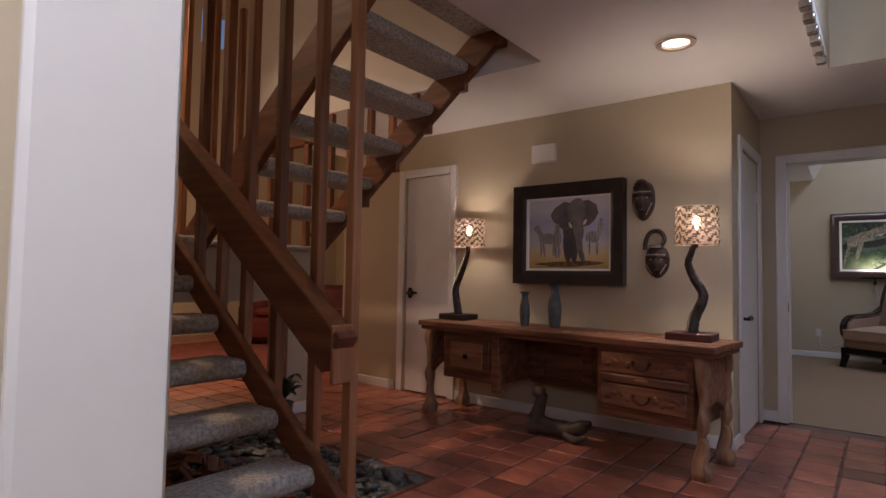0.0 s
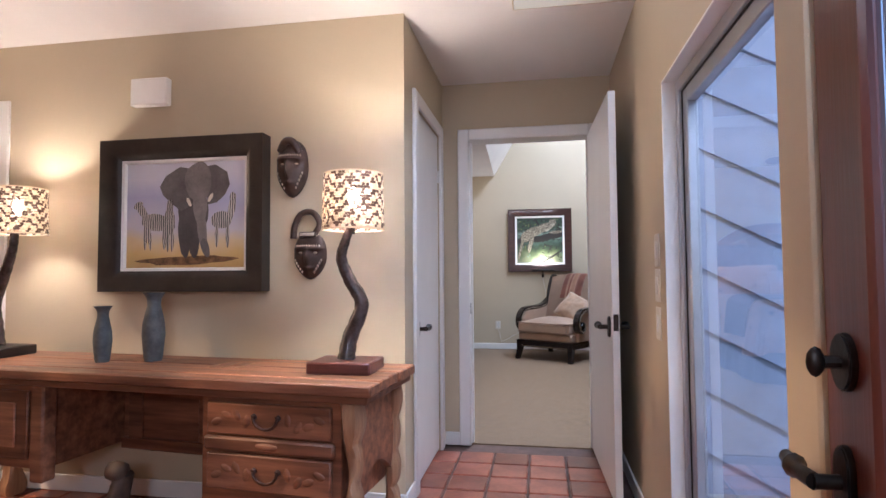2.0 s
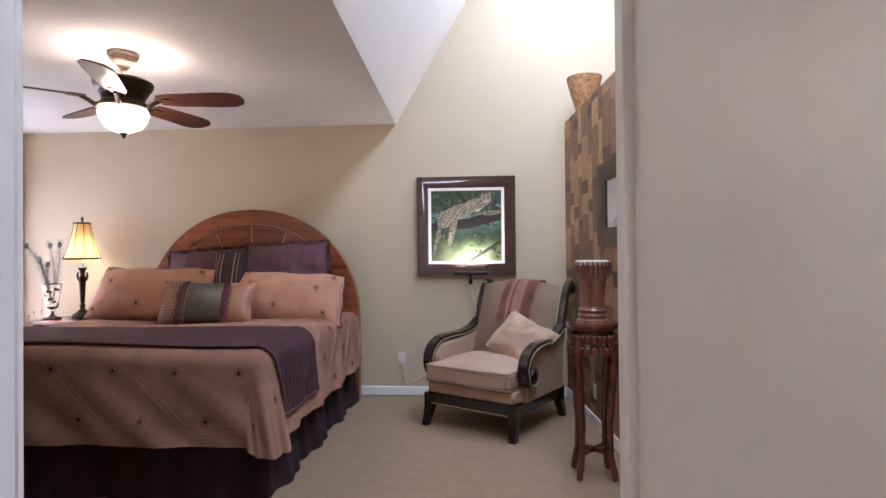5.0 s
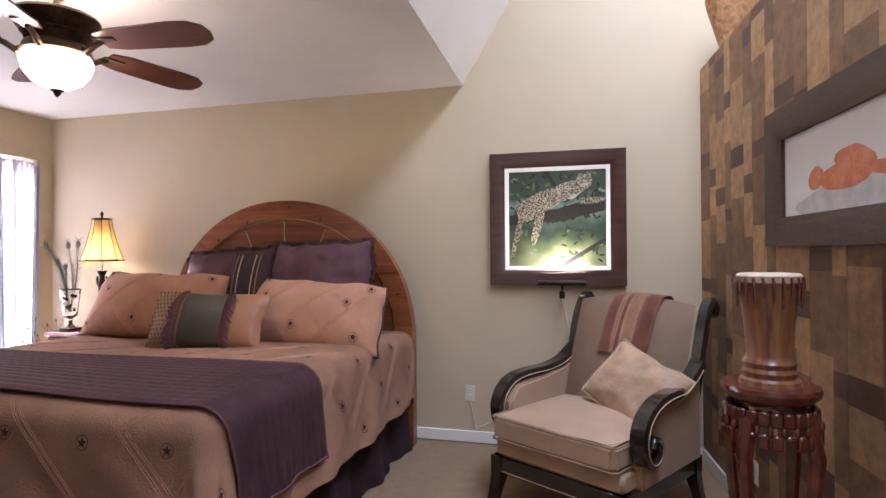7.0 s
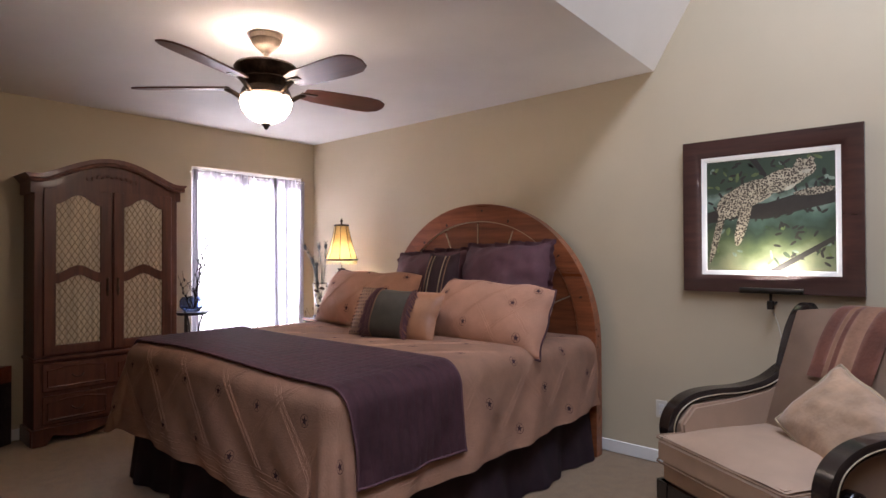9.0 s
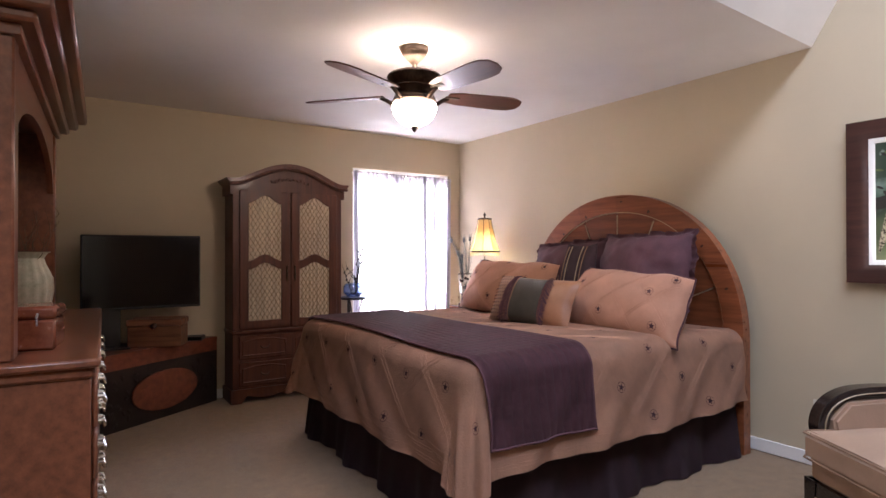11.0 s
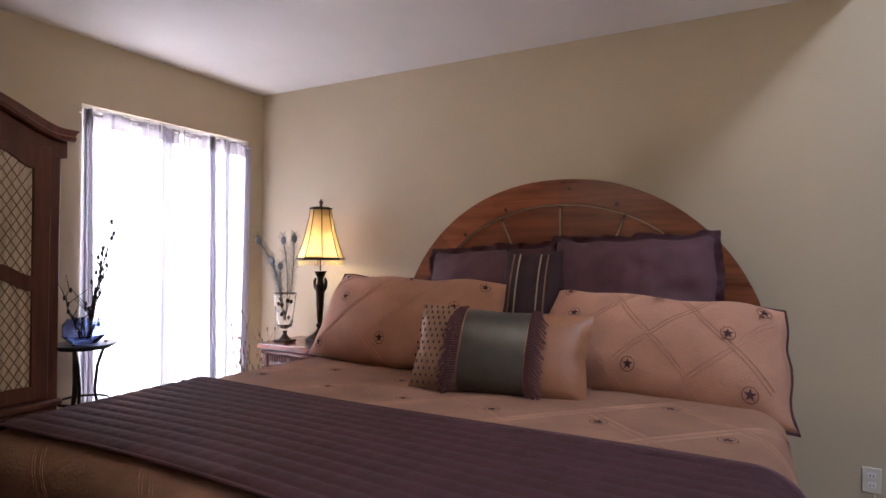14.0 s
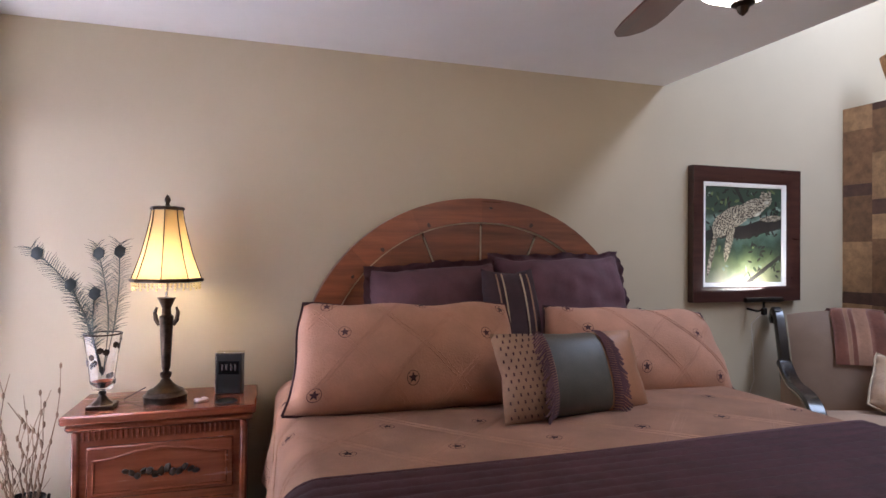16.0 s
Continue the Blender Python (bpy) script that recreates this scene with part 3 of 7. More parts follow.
def drape(x, y, lift=0.0, folds=1.0):
    """Where a point of the flat spread comes to lie on the bed."""
    r = 0.11 + lift
    qx, qy = min(max(x, BX0), BX1), min(max(y, BY0), BY1)
    ex, ey = x - qx, y - qy
    d = min(math.hypot(ex, ey), 0.635)
    puff = 0.012 * math.sin(3.1 * x + 1.3) * math.sin(2.7 * y) + 0.02 * min(1, max(0, (9.5 - y)) / 1.5)
    if d < 1e-6:
        return Vector((x, y, BTOP + lift + puff))
    l = math.hypot(ex, ey)
    nx, ny = ex / l, ey / l
    a = min(d / r, math.pi / 2)
    out, down = r * math.sin(a), r * (1 - math.cos(a))
    rest = max(0, d - r * math.pi / 2)
    along = x * 7 + y * 9 + 3 * math.atan2(ey, ex)
    wave = folds * (0.017 * math.sin(along * 1.3) + 0.008 * math.sin(along * 2.9 + 1)) * min(1, rest / 0.35)
    corner = 0.22 * min(1, abs(nx * ny) * 2) * rest
    out += 0.10 * rest + wave + corner
    return Vector((qx + nx * out, qy + ny * out, BTOP + lift + puff - down - rest * 0.985))


bed = thing("bed", Matrix(), "king bed made up with rust quilt, plum runner and skirt", "bed")
DROP = 0.60
part("mattress", boxes((BX0, BY0, 0.30, BX1, BY1, BTOP - 0.02), bevel=0.06), CREAM, bed)
bm = bmesh.new()
X0, X1, Y0, Y1 = BX0 - DROP, BX1 + DROP, BY0 - DROP, BY1


def spread_at(u, v, lift=0.0):
    y = Y0 + (Y1 - Y0) * v
    side = DROP * (1 - 0.10 * max(0, (y - BY0) / (BY1 - BY0)))
    return BX0 - side + (BX1 - BX0 + 2 * side) * u, y


sheet(bm, lambda u, v: drape(*spread_at(u, v)), 150, 130)
bmesh.ops.solidify(bm, geom=bm.faces[:], thickness=0.006)
quilt = part("quilt", bm, SPREAD, bed, "rust-tan quilted bedspread with star embroidery", smooth=70)
bm = bmesh.new()
step = 0.46
for k in range(-4, 16):
    for s in (1, -1):
        for c in (-0.026, -0.013, 0.013, 0.026):
            p0 = X0 + k * step + c
            pts = []
            for j in range(90):
                y = Y0 + 0.13 + (Y1 - Y0 - 0.16) * j / 89
                x = p0 + s * (y - Y0) - (2.76 if s > 0 else 0)
                lo_x, hi_x = spread_at(0, (y - Y0) / (Y1 - Y0))[0] + 0.12, spread_at(1, (y - Y0) / (Y1 - Y0))[0] - 0.12
                if lo_x < x < hi_x:
                    pts.append(drape(x, y, 0.0003))
                elif len(pts) > 1:
                    break
            if len(pts) > 2:
                tube(bm, pts, 0.0010, 4)
# rows of stitching along the hems
for c in (0.03, 0.045, 0.075, 0.09, 0.12):
    tube(bm, [drape(BX0 - DROP + 0.12 + (BX1 - BX0 + 2 * DROP - 0.24) * i / 150, Y0 + c, 0.0003) for i in range(151)], 0.0010, 4)
    for u in (0, 1):
        pts = []
        for i in range(110):
            x, y = spread_at(u, 0.04 + 0.94 * i / 109)
            pts.append(drape(x + (c if u == 0 else -c), y, 0.0003))
        tube(bm, pts, 0.0010, 4)
part("stitching", bm, SPREAD, quilt, "raised lattice stitching")


def star_mesh(bm, f, r):
    """A ringed five-point star laid on the surface f(dx, dy)."""
    pts = [(r * (1.0 if i % 2 == 0 else 0.42) * math.sin(math.pi * i / 5), r * (1.0 if i % 2 == 0 else 0.42) * math.cos(math.pi * i / 5)) for i in range(10)]
    c = bm.verts.new(f(0, 0))
    o = [bm.verts.new(f(*p)) for p in pts]
    for i in range(10):
        bm.faces.new((c, o[i], o[(i + 1) % 10]))
    n = 18
    a = [bm.verts.new(f(r * 1.28 * math.cos(2 * math.pi * i / n), r * 1.28 * math.sin(2 * math.pi * i / n))) for i in range(n)]
    b = [bm.verts.new(f(r * 1.17 * math.cos(2 * math.pi * i / n), r * 1.17 * math.sin(2 * math.pi * i / n))) for i in range(n)]
    for i in range(n):
        bm.faces.new((a[i], a[(i + 1) % n], b[(i + 1) % n], b[i]))


row = 0
y = Y0 + 0.13
while y < Y1 - 0.05:
    x = X0 + 0.16 + (0.18 if row % 2 else 0)
    while x < X1 - 0.05:
        if not spread_at(0, (y - Y0) / (Y1 - Y0))[0] + 0.05 < x < spread_at(1, (y - Y0) / (Y1 - Y0))[0] - 0.05:
            x += 0.36
            continue
        if 7.53 < y < 8.29 and BX0 - 0.33 < x < BX1 + 0.53:
            x += 0.36
            continue
        bm = bmesh.new()
        star_mesh(bm, lambda dx, dy, x=x, y=y: drape(x + dx, y + dy, 0.006), 0.022)
        part("star", bm, STAR, quilt, smooth=None)
        x += 0.36
    y += 0.27
    row += 1
# bed skirt with gathered folds
bm = bmesh.new()
ring = [(BX1 + 0.02, BY1), (BX1 + 0.02, BY0 - 0.02), (BX0 - 0.02, BY0 - 0.02), (BX0 - 0.02, BY1)]
pts = []
for (ax, ay), (bx, by) in zip(ring, ring[1:]):
    n = int(math.hypot(bx - ax, by - ay) / 0.02)
    pts += [(ax + (bx - ax) * i / n, ay + (by - ay) * i / n, (by - ay), -(bx - ax)) for i in range(n)]
cols = []
for i, (x, y, nx, ny) in enumerate(pts):
    l = math.hypot(nx, ny)
    nx, ny = -nx / l, -ny / l
    cols.append([bm.verts.new((x + nx * (0.02 + (0.05 + 0.026 * math.sin(i * 0.23 + 0.8 * math.sin(i * 0.05)) + 0.012 * math.sin(i * 0.61)) * k), y + ny * (0.02 + (0.05 + 0.026 * math.sin(i * 0.23 + 0.8 * math.sin(i * 0.05)) + 0.012 * math.sin(i * 0.61)) * k), 0.45 - 0.447 * k)) for k in (0, 0.35, 0.7, 1.0)])
for a, b in zip(cols, cols[1:]):
    for k in range(3):
        bm.faces.new((a[k], b[k], b[k + 1], a[k + 1]))
bmesh.ops.solidify(bm, geom=bm.faces[:], thickness=0.004)
part("bed_skirt", bm, PLUMSKIRT, bed, "dark plum gathered bed skirt", smooth=80)
# quilted runner across the bed
RY0, RY1 = 7.56, 8.26
bm = bmesh.new()


def runner_at(u, v, lift=0.017):
    x = BX0 - 0.30 + (BX1 - BX0 + 0.30 + 0.50) * u
    y = RY0 + (RY1 - RY0) * v
    cell = abs(math.sin(v * 13 * math.pi)) ** 0.5 * (0.55 + 0.45 * abs(math.sin(u * 44 * math.pi)) ** 0.4)
    p = drape(x, y, lift + 0.007 * cell, 0.9)
    return p


sheet(bm, runner_at, 264, 104)
bmesh.ops.solidify(bm, geom=bm.faces[:], thickness=0.008)
runner = solid("bed_runner", bm, PLUM, "plum quilted runner laid across the bed", "bed runner", smooth=80)
for v in (0.0, 1.0):
    part("binding", tube(bmesh.new(), [runner_at(i / 120, v, 0.018) for i in range(121)], 0.006, 6), PLUM, runner, smooth=80)
for u in (0.0, 1.0):
    part("binding", tube(bmesh.new(), [runner_at(u, i / 40, 0.018) for i in range(41)], 0.006, 6), PLUM, runner, smooth=80)


def arch(w, n=40):
    """Slightly squared arch on straight sides."""
    rows = [(math.cos(math.pi - math.pi * i / n), math.sin(math.pi * i / n)) for i in range(n + 1)]
    return [(-w, 0.0)] + [(math.copysign(w * abs(c) ** 0.95, c), 0.75 + w * 1.012 * abs(k) ** 0.95) for c, k in rows] + [(w, 0.0)]


def arch_line(w, a0, a1, n):
    """Points of the squared arch of half-width w from angle a0 to a1."""
    out = []
    for i in range(n + 1):
        a = radians(a0 + (a1 - a0) * i / n)
        r = w * (abs(math.cos(a)) ** 2.105 + abs(math.sin(a) / 1.012) ** 2.105) ** (-1 / 2.105)
        out.append((r * math.cos(a), 0.75 + r * math.sin(a)))
    return out


head = thing("headboard", pose(-1.635, 9.76, 0), "arched knotty pine headboard with inlaid fan panels", "headboard")
R = 1.04
part("back_panel", slab(bmesh.new(), arch(R - 0.03), 0.03, Matrix.Translation((0, 0.035, 0))), HEADWOOD, head)
KNOTWOOD = wood("knotty_rim_pine", (0.14, 0.038, 0.014), (0.30, 0.095, 0.036), 0.30, "x", 0.3, by_object=0.22)
outer, inner = arch(R, 48), arch(R - 0.135, 48)
for a, b in ((0, 7), (7, 13), (13, 19), (19, 25), (25, 31), (31, 37), (37, 43), (43, 50)):
    part("rim_piece", strip(bmesh.new(), inner[a:b + 1], outer[a:b + 1], 0.08, Matrix.Translation((0, -0.015, 0))), KNOTWOOD, head)
KNOT = mat("dark_pine_knot", (0.05, 0.014, 0.008), 0.4, var=0.3, scale=40, bump=0.1)
rk = random.Random(17)
for k in range(9):
    a, r = radians(20 + 17 * k + rk.uniform(-6, 6)), R - 0.07 + rk.uniform(-0.035, 0.03)
    part("knot", slab(bmesh.new(), oval(r * math.cos(a), 0.75 + r * math.sin(a), rk.uniform(0.008, 0.016), rk.uniform(0.006, 0.011), 10, a, 0.3, k), 0.003, Matrix.Translation((0, -0.0165, 0))), KNOT, head, "dark knot")
for i in range(8):
    a0, a1 = 180 - i * 22.5, 180 - (i + 1) * 22.5
    o = arch_line(R - 0.136, a0 - 0.4, a1 + 0.4, 6)
    n = arc(0, 0.75, 0.03, a0 - 3, a1 + 3, 3)
    part("fan_panel", slab(bmesh.new(), o + n[::-1], 0.03, Matrix.Translation((0, 0.004, 0)), 0.003), HEADWOOD, head)
for i in range(1, 8):
    a = radians(180 - 22.5 * i)
    p = [(r * math.cos(a), 0.004, 0.75 + r * math.sin(a)) for r in (0.06, R - 0.145)]
    part("inlay", tube(bmesh.new(), p, 0.0055, 4), NAIL, head, "pale inlaid spoke")
part("inlay_arc", tube(bmesh.new(), [(x, 0.0, z) for x, z in arch_line(R - 0.139, 178, 2, 40)], 0.0055, 4), NAIL, head, "pale inlaid arc")
part("lower_panel", boxes((-R + 0.14, 0.008, 0.2, R - 0.14, 0.034, 0.75)), HEADWOOD, head)


def outline_at(a, b, w, h, corner):
    """Where the point a, b (-1..1) of a pillow lies in x and z, with rounded corners and slack edges."""
    x = a * w / 2 * math.sqrt(1 - corner * b * b) * (1 - 0.03 * (1 - b * b) * abs(a))
    z = b * h / 2 * math.sqrt(1 - corner * a * a) * (1 - (0.07 if w > 0.9 else 0.12) * (1 - a * a) * (b > 0))
    if w > 0.9:
        x += math.copysign(0.035 * w * max(0, -b) ** 3 * abs(a) ** 5, a) - 0.035 * w * a * max(0, b)
    return x + 0.012 * w * noise.noise(Vector((b * 1.9, w * 9, a))), h / 2 + z + 0.022 * w * noise.noise(Vector((a * 2.4, h * 11, b)))


def cushion(bm, w, h, t, wrinkle=0.0, mi=0, n=28, corner=0.10):
    """A stuffed pillow standing in x and z, centred at its base."""
    def f(sign):
        def g(u, v):
            a, b = 2 * u - 1, 2 * v - 1
            k = max(0, (1 - abs(a) ** 2.6)) ** 0.5 * max(0, (1 - abs(b) ** 2.6)) ** 0.5
            crease = 0.014 * noise.noise(Vector((a * 2.2, b * 2.2, w * 7 + h))) + wrinkle * (noise.noise(Vector((a * 5 + b, b * 3 - a, w * 5))) - 0.9 * abs(noise.noise(Vector((a * 3.2 - b * 1.4, b * 2.6 + a, w * 3)))))
            x, z = outline_at(a, b, w, h, corner)
            return Vector((x, sign * (t / 2 * k + (crease if k > 0.2 else 0)), z))
        return g
    sheet(bm, f(-1), n, n, mi)
    sheet(bm, f(1), n, n, mi)
    bmesh.ops.remove_doubles(bm, verts=bm.verts[:], dist=0.0006)
    return bm


def rim_tube(w, h, r, corner=0.10, sag=0.0):
    bm = bmesh.new()
    pts = []
    for i in range(64):
        s = i / 64 * 4
        k, q = int(s), 2 * (s - int(s)) - 1
        a, b = ((q, -1), (1, q), (-q, 1), (-1, -q))[k]
        x, z = outline_at(a, b, w, h, corner)
        pts.append((x, 0, z))
    return tube(bm, pts + [pts[0]], r, 6, cap=False)


def ruffle(w, h, corner):
    """A wavy cloth edge round a pillow."""
    bm = bmesh.new()
    n, rows = 160, []
    for i in range(n):
        s = i / n * 4
        k, q = int(s), 2 * (s - int(s)) - 1
        a, b = ((q, -1), (1, q), (-q, 1), (-1, -q))[k]
        x, z = outline_at(a, b, w, h, corner)
        grow = 0.034 + 0.012 * noise.noise(Vector((i * 0.21, w * 5, 1)))
        wave = 0.016 * math.sin(i * 0.75 + 2 * math.sin(i * 0.13)) + 0.01 * math.sin(i * 1.7)
        ln = math.hypot(a, b)
        rows.append([bm.verts.new((x * 0.97, -0.012, h / 2 + (z - h / 2) * 0.97)), bm.verts.new((x + a / ln * grow * 0.5, wave * 0.5, z + b / ln * grow * 0.5)), bm.verts.new((x + a / ln * grow, wave, z + b / ln * grow))])
    for i in range(n):
        c, d = rows[i], rows[(i + 1) % n]
        for k in range(2):
            bm.faces.new((c[k], d[k], d[k + 1], c[k + 1]))
    bmesh.ops.solidify(bm, geom=bm.faces[:], thickness=0.004)
    return bm


def pillow(name, m, w, h, t, material, label, group="pillows on the bed", piping=None, stars=0, corner=0.10, ruffled=False):
    p = thing(name, m, label, "pillow", group)
    cover = part("cover", cushion(bmesh.new(), w, h, t, 0.0 if stars else 0.006 + 0.013 * (w > 0.6), corner=corner), material, p, smooth=80)
    if ruffled:
        part("ruffle", ruffle(w, h, corner), material, p, "crumpled cloth edge", smooth=80)
    if piping:
        part("piping", rim_tube(w, h, 0.006, corner), piping, p, smooth=80)
    if stars:
        for fx, fz in ((-0.32, 0.62), (0.30, 0.60), (-0.05, 0.20), (-0.42, 0.14), (0.42, 0.86), (-0.40, 0.90), (0.38, 0.16), (0.02, 0.92)):
            def f(dx, dz, fx=fx, fz=fz):
                a, b = 2 * (fx + dx / w), 2 * (fz + dz / h) - 1
                a, b = max(-0.99, min(0.99, a)), max(-0.99, min(0.99, b))
                k = max(0, (1 - abs(a) ** 2.6)) ** 0.5 * max(0, (1 - abs(b) ** 2.6)) ** 0.5
                x, z = outline_at(a, b, w, h, corner)
                return Vector((x, -t / 2 * k - 0.016, z))
            bm = bmesh.new()
            star_mesh(bm, f, 0.021)
            part("star", bm, STAR, cover, smooth=None)
        bm = bmesh.new()
        for s in (1, -1):
            for k in range(-4, 5):
                for off in (0, 0.022):
                    pts = []
                    for j in range(30):
                        zz = 0.04 + 0.92 * j / 29
                        xx = (k * 0.30 + off + s * (zz - 0.5) * h) / w
                        if abs(xx) < 0.46:
                            a, b = 2 * xx, 2 * zz - 1
                            kk = max(0, (1 - abs(a) ** 2.6)) ** 0.5 * max(0, (1 - abs(b) ** 2.6)) ** 0.5
                            x, z = outline_at(a, b, w, h, corner)
                            cr = 0.014 * noise.noise(Vector((a * 2.2, b * 2.2, w * 7 + h)))
                            pts.append((x, -t / 2 * kk - (cr if kk > 0.2 else 0) - 0.001, z))
                    if len(pts) > 3:
                        tube(bm, pts, 0.0015, 4)
        part("stitching", bm, material, cover, "raised lattice stitching")
    return p


Z = BTOP + 0.015
pillow("pillow", pose(-2.20, 8.98, Z - 0.02, -26, 1.5, 2), 1.04, 0.485, 0.29, SHAMRUST, "rust king sham with star embroidery against dark pillows", piping=STAR, stars=1, corner=0.035)
pillow("pillow", pose(-1.075, 9.00, Z - 0.045, -31, 3, -4), 0.99, 0.47, 0.29, SHAMRUST, "rust king sham with star embroidery against dark pillows", piping=STAR, stars=2, corner=0.035)
pillow("pillow", pose(-1.93, 9.47, Z + 0.0, -13, -3, 4), 0.74, 0.60, 0.34, PLUM, "large crumpled plum pillow against the headboard", ruffled=True, corner=0.09)
pillow("pillow", pose(-1.225, 9.48, Z + 0.02, -13, -1, -3), 0.80, 0.635, 0.36, PLUM, "large crumpled plum pillow against the headboard", ruffled=True, corner=0.09)
p = pillow("pillow", pose(-1.635, 9.22, Z + 0.04, -16, 0, 3), 0.30, 0.55, 0.14, PLUMSKIRT, "narrow dark striped pillow", corner=0.06)
for x in (-0.085, -0.055, 0.05, 0.085):
    part("stripe", tube(bmesh.new(), [(x, -0.075 * max(0, 1 - (2 * b - 1) ** 2.0) ** 0.5 - 0.004, 0.54 * b) for b in [i / 14 for i in range(1, 14)]], 0.0045, 4), NAIL if abs(x) < 0.06 else DOTTED, p, "pale woven stripe")
# fringed bolster pillow of three cloths
p = thing("throw_pillow", pose(-1.585, 8.72, Z - 0.02, -24, 1.5, 7), "fringed accent pillow in dotted, olive and copper cloth", "pillow", "pillows on the bed")
W, H = 0.72, 0.355
for nm, mt, u0, u1 in (("dotted_panel", DOTTED, 0.0, 0.30), ("olive_panel", OLIVE, 0.30, 0.68), ("copper_panel", COPPER, 0.68, 1.0)):
    bm = bmesh.new()
    for sign in (-1, 1):
        def g(u, v, sign=sign, u0=u0, u1=u1):
            a, b = 2 * (u0 + (u1 - u0) * u) - 1, 2 * v - 1
            k = max(0, (1 - abs(a) ** 2.6)) ** 0.5 * max(0, (1 - abs(b) ** 2.6)) ** 0.5
            pin = 1 - 0.06 * (1 - (abs(a) * abs(b)) ** 0.8)
            return Vector((a * W / 2 * pin, sign * 0.085 * k, H / 2 + b * H / 2 * pin))
        sheet(bm, g, 10, 16)
    part(nm, bm, mt, p, smooth=80)
dots = bmesh.new()
for i in range(7):
    for j in range(13):
        a, b = -0.94 + 0.075 * i + (0.037 if j % 2 else 0), -0.9 + 0.15 * j
        k = max(0, (1 - abs(a) ** 2.6)) ** 0.5 * max(0, (1 - abs(b) ** 2.6)) ** 0.5
        box(dots, a * W / 2 - 0.003, -0.085 * k - 0.003, H / 2 + b * H / 2 - 0.006, a * W / 2 + 0.003, -0.085 * k - 0.001, H / 2 + b * H / 2 + 0.006)
part("woven_dots", dots, STAR, p, "small dark woven dots", smooth=None)["kind"] = "stuff"
for u, d in ((0.30, -1), (0.68, 1)):
    bm = bmesh.new()
    r3 = random.Random(int(u * 100))
    for j in range(36):
        b = -0.97 + 1.94 * j / 35
        a = 2 * u - 1
        k = max(0, (1 - abs(a) ** 2.6)) ** 0.5 * max(0, (1 - abs(b) ** 2.6)) ** 0.5
        x, y, z = a * W / 2, -0.085 * k - 0.004, H / 2 + b * H / 2
        tube(bm, [(x, y, z), (x + d * 0.03, y - 0.012, z - 0.008), (x + d * (0.055 + 0.02 * r3.random()), y - 0.006, z - 0.03 - 0.02 * r3.random())], [0.0045, 0.004, 0.003], 4)
    part("fringe", bm, PLUM, p, "looped dusty plum fringe")


# ---- pictures ----
def frame_box(bm, w, h, width, depth, lift=0.0):
    """A mitred frame round an opening w x h, in x and z, front at -y."""
    o = [(-w / 2 - width, -h / 2 - width), (w / 2 + width, -h / 2 - width), (w / 2 + width, h / 2 + width), (-w / 2 - width, h / 2 + width)]
    i = [(-w / 2, -h / 2), (w / 2, -h / 2), (w / 2, h / 2), (-w / 2, h / 2)]
    mid = [((a[0] * 0.35 + b[0] * 0.65), (a[1] * 0.35 + b[1] * 0.65)) for a, b in zip(o, i)]
    rings = [[bm.verts.new((x, y, z)) for x, z in line] for line, y in ((o, 0), (o, -depth), (mid, -depth * 0.9), (i, -depth * 0.55), (i, 0))]
    for a, b in zip(rings, rings[1:]):
        for k in range(4):
            bm.faces.new((a[k], a[(k + 1) % 4], b[(k + 1) % 4], b[k]))
    return bm


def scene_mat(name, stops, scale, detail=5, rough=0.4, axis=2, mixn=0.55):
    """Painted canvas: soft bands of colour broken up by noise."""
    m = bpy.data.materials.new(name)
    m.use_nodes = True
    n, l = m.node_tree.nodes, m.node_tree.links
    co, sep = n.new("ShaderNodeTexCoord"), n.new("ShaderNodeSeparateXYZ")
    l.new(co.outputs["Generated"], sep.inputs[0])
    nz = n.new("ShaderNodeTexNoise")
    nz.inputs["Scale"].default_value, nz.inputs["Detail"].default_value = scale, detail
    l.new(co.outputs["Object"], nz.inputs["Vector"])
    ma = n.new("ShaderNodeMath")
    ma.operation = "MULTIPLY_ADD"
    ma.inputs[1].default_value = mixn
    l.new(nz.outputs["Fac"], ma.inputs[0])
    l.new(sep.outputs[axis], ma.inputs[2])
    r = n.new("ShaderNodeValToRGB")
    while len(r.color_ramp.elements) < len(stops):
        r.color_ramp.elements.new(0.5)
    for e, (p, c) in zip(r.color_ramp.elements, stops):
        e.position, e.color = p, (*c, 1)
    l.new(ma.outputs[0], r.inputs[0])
    b = n["Principled BSDF"]
    l.new(r.outputs[0], b.inputs["Base Color"])
    b.inputs["Roughness"].default_value = rough
    return m


def patch(bm, pts, y):
    bm.faces.new([bm.verts.new((x, y, z)) for x, z in pts])
    return bm


LEOFRAME = wood("mahogany_frame", (0.030, 0.010, 0.008), (0.06, 0.022, 0.016), 0.3, "x", 0.3)
# paler lower stops put the picture light's glow into the colour, with the paint
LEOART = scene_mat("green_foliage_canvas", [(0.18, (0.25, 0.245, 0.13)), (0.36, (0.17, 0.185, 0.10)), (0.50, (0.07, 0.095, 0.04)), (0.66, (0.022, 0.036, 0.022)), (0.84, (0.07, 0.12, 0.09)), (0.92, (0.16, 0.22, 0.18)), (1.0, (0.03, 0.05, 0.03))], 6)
p = thing("framed_painting", pose(0.42, 9.93, 1.63), "large framed green jungle painting lit from below", "painting")
part("frame", frame_box(bmesh.new(), 0.73, 0.73, 0.105, 0.055), LEOFRAME, p, "dark mahogany frame")
part("liner", frame_box(bmesh.new(), 0.675, 0.675, 0.028, 0.030), WHITE, p, "white linen liner")
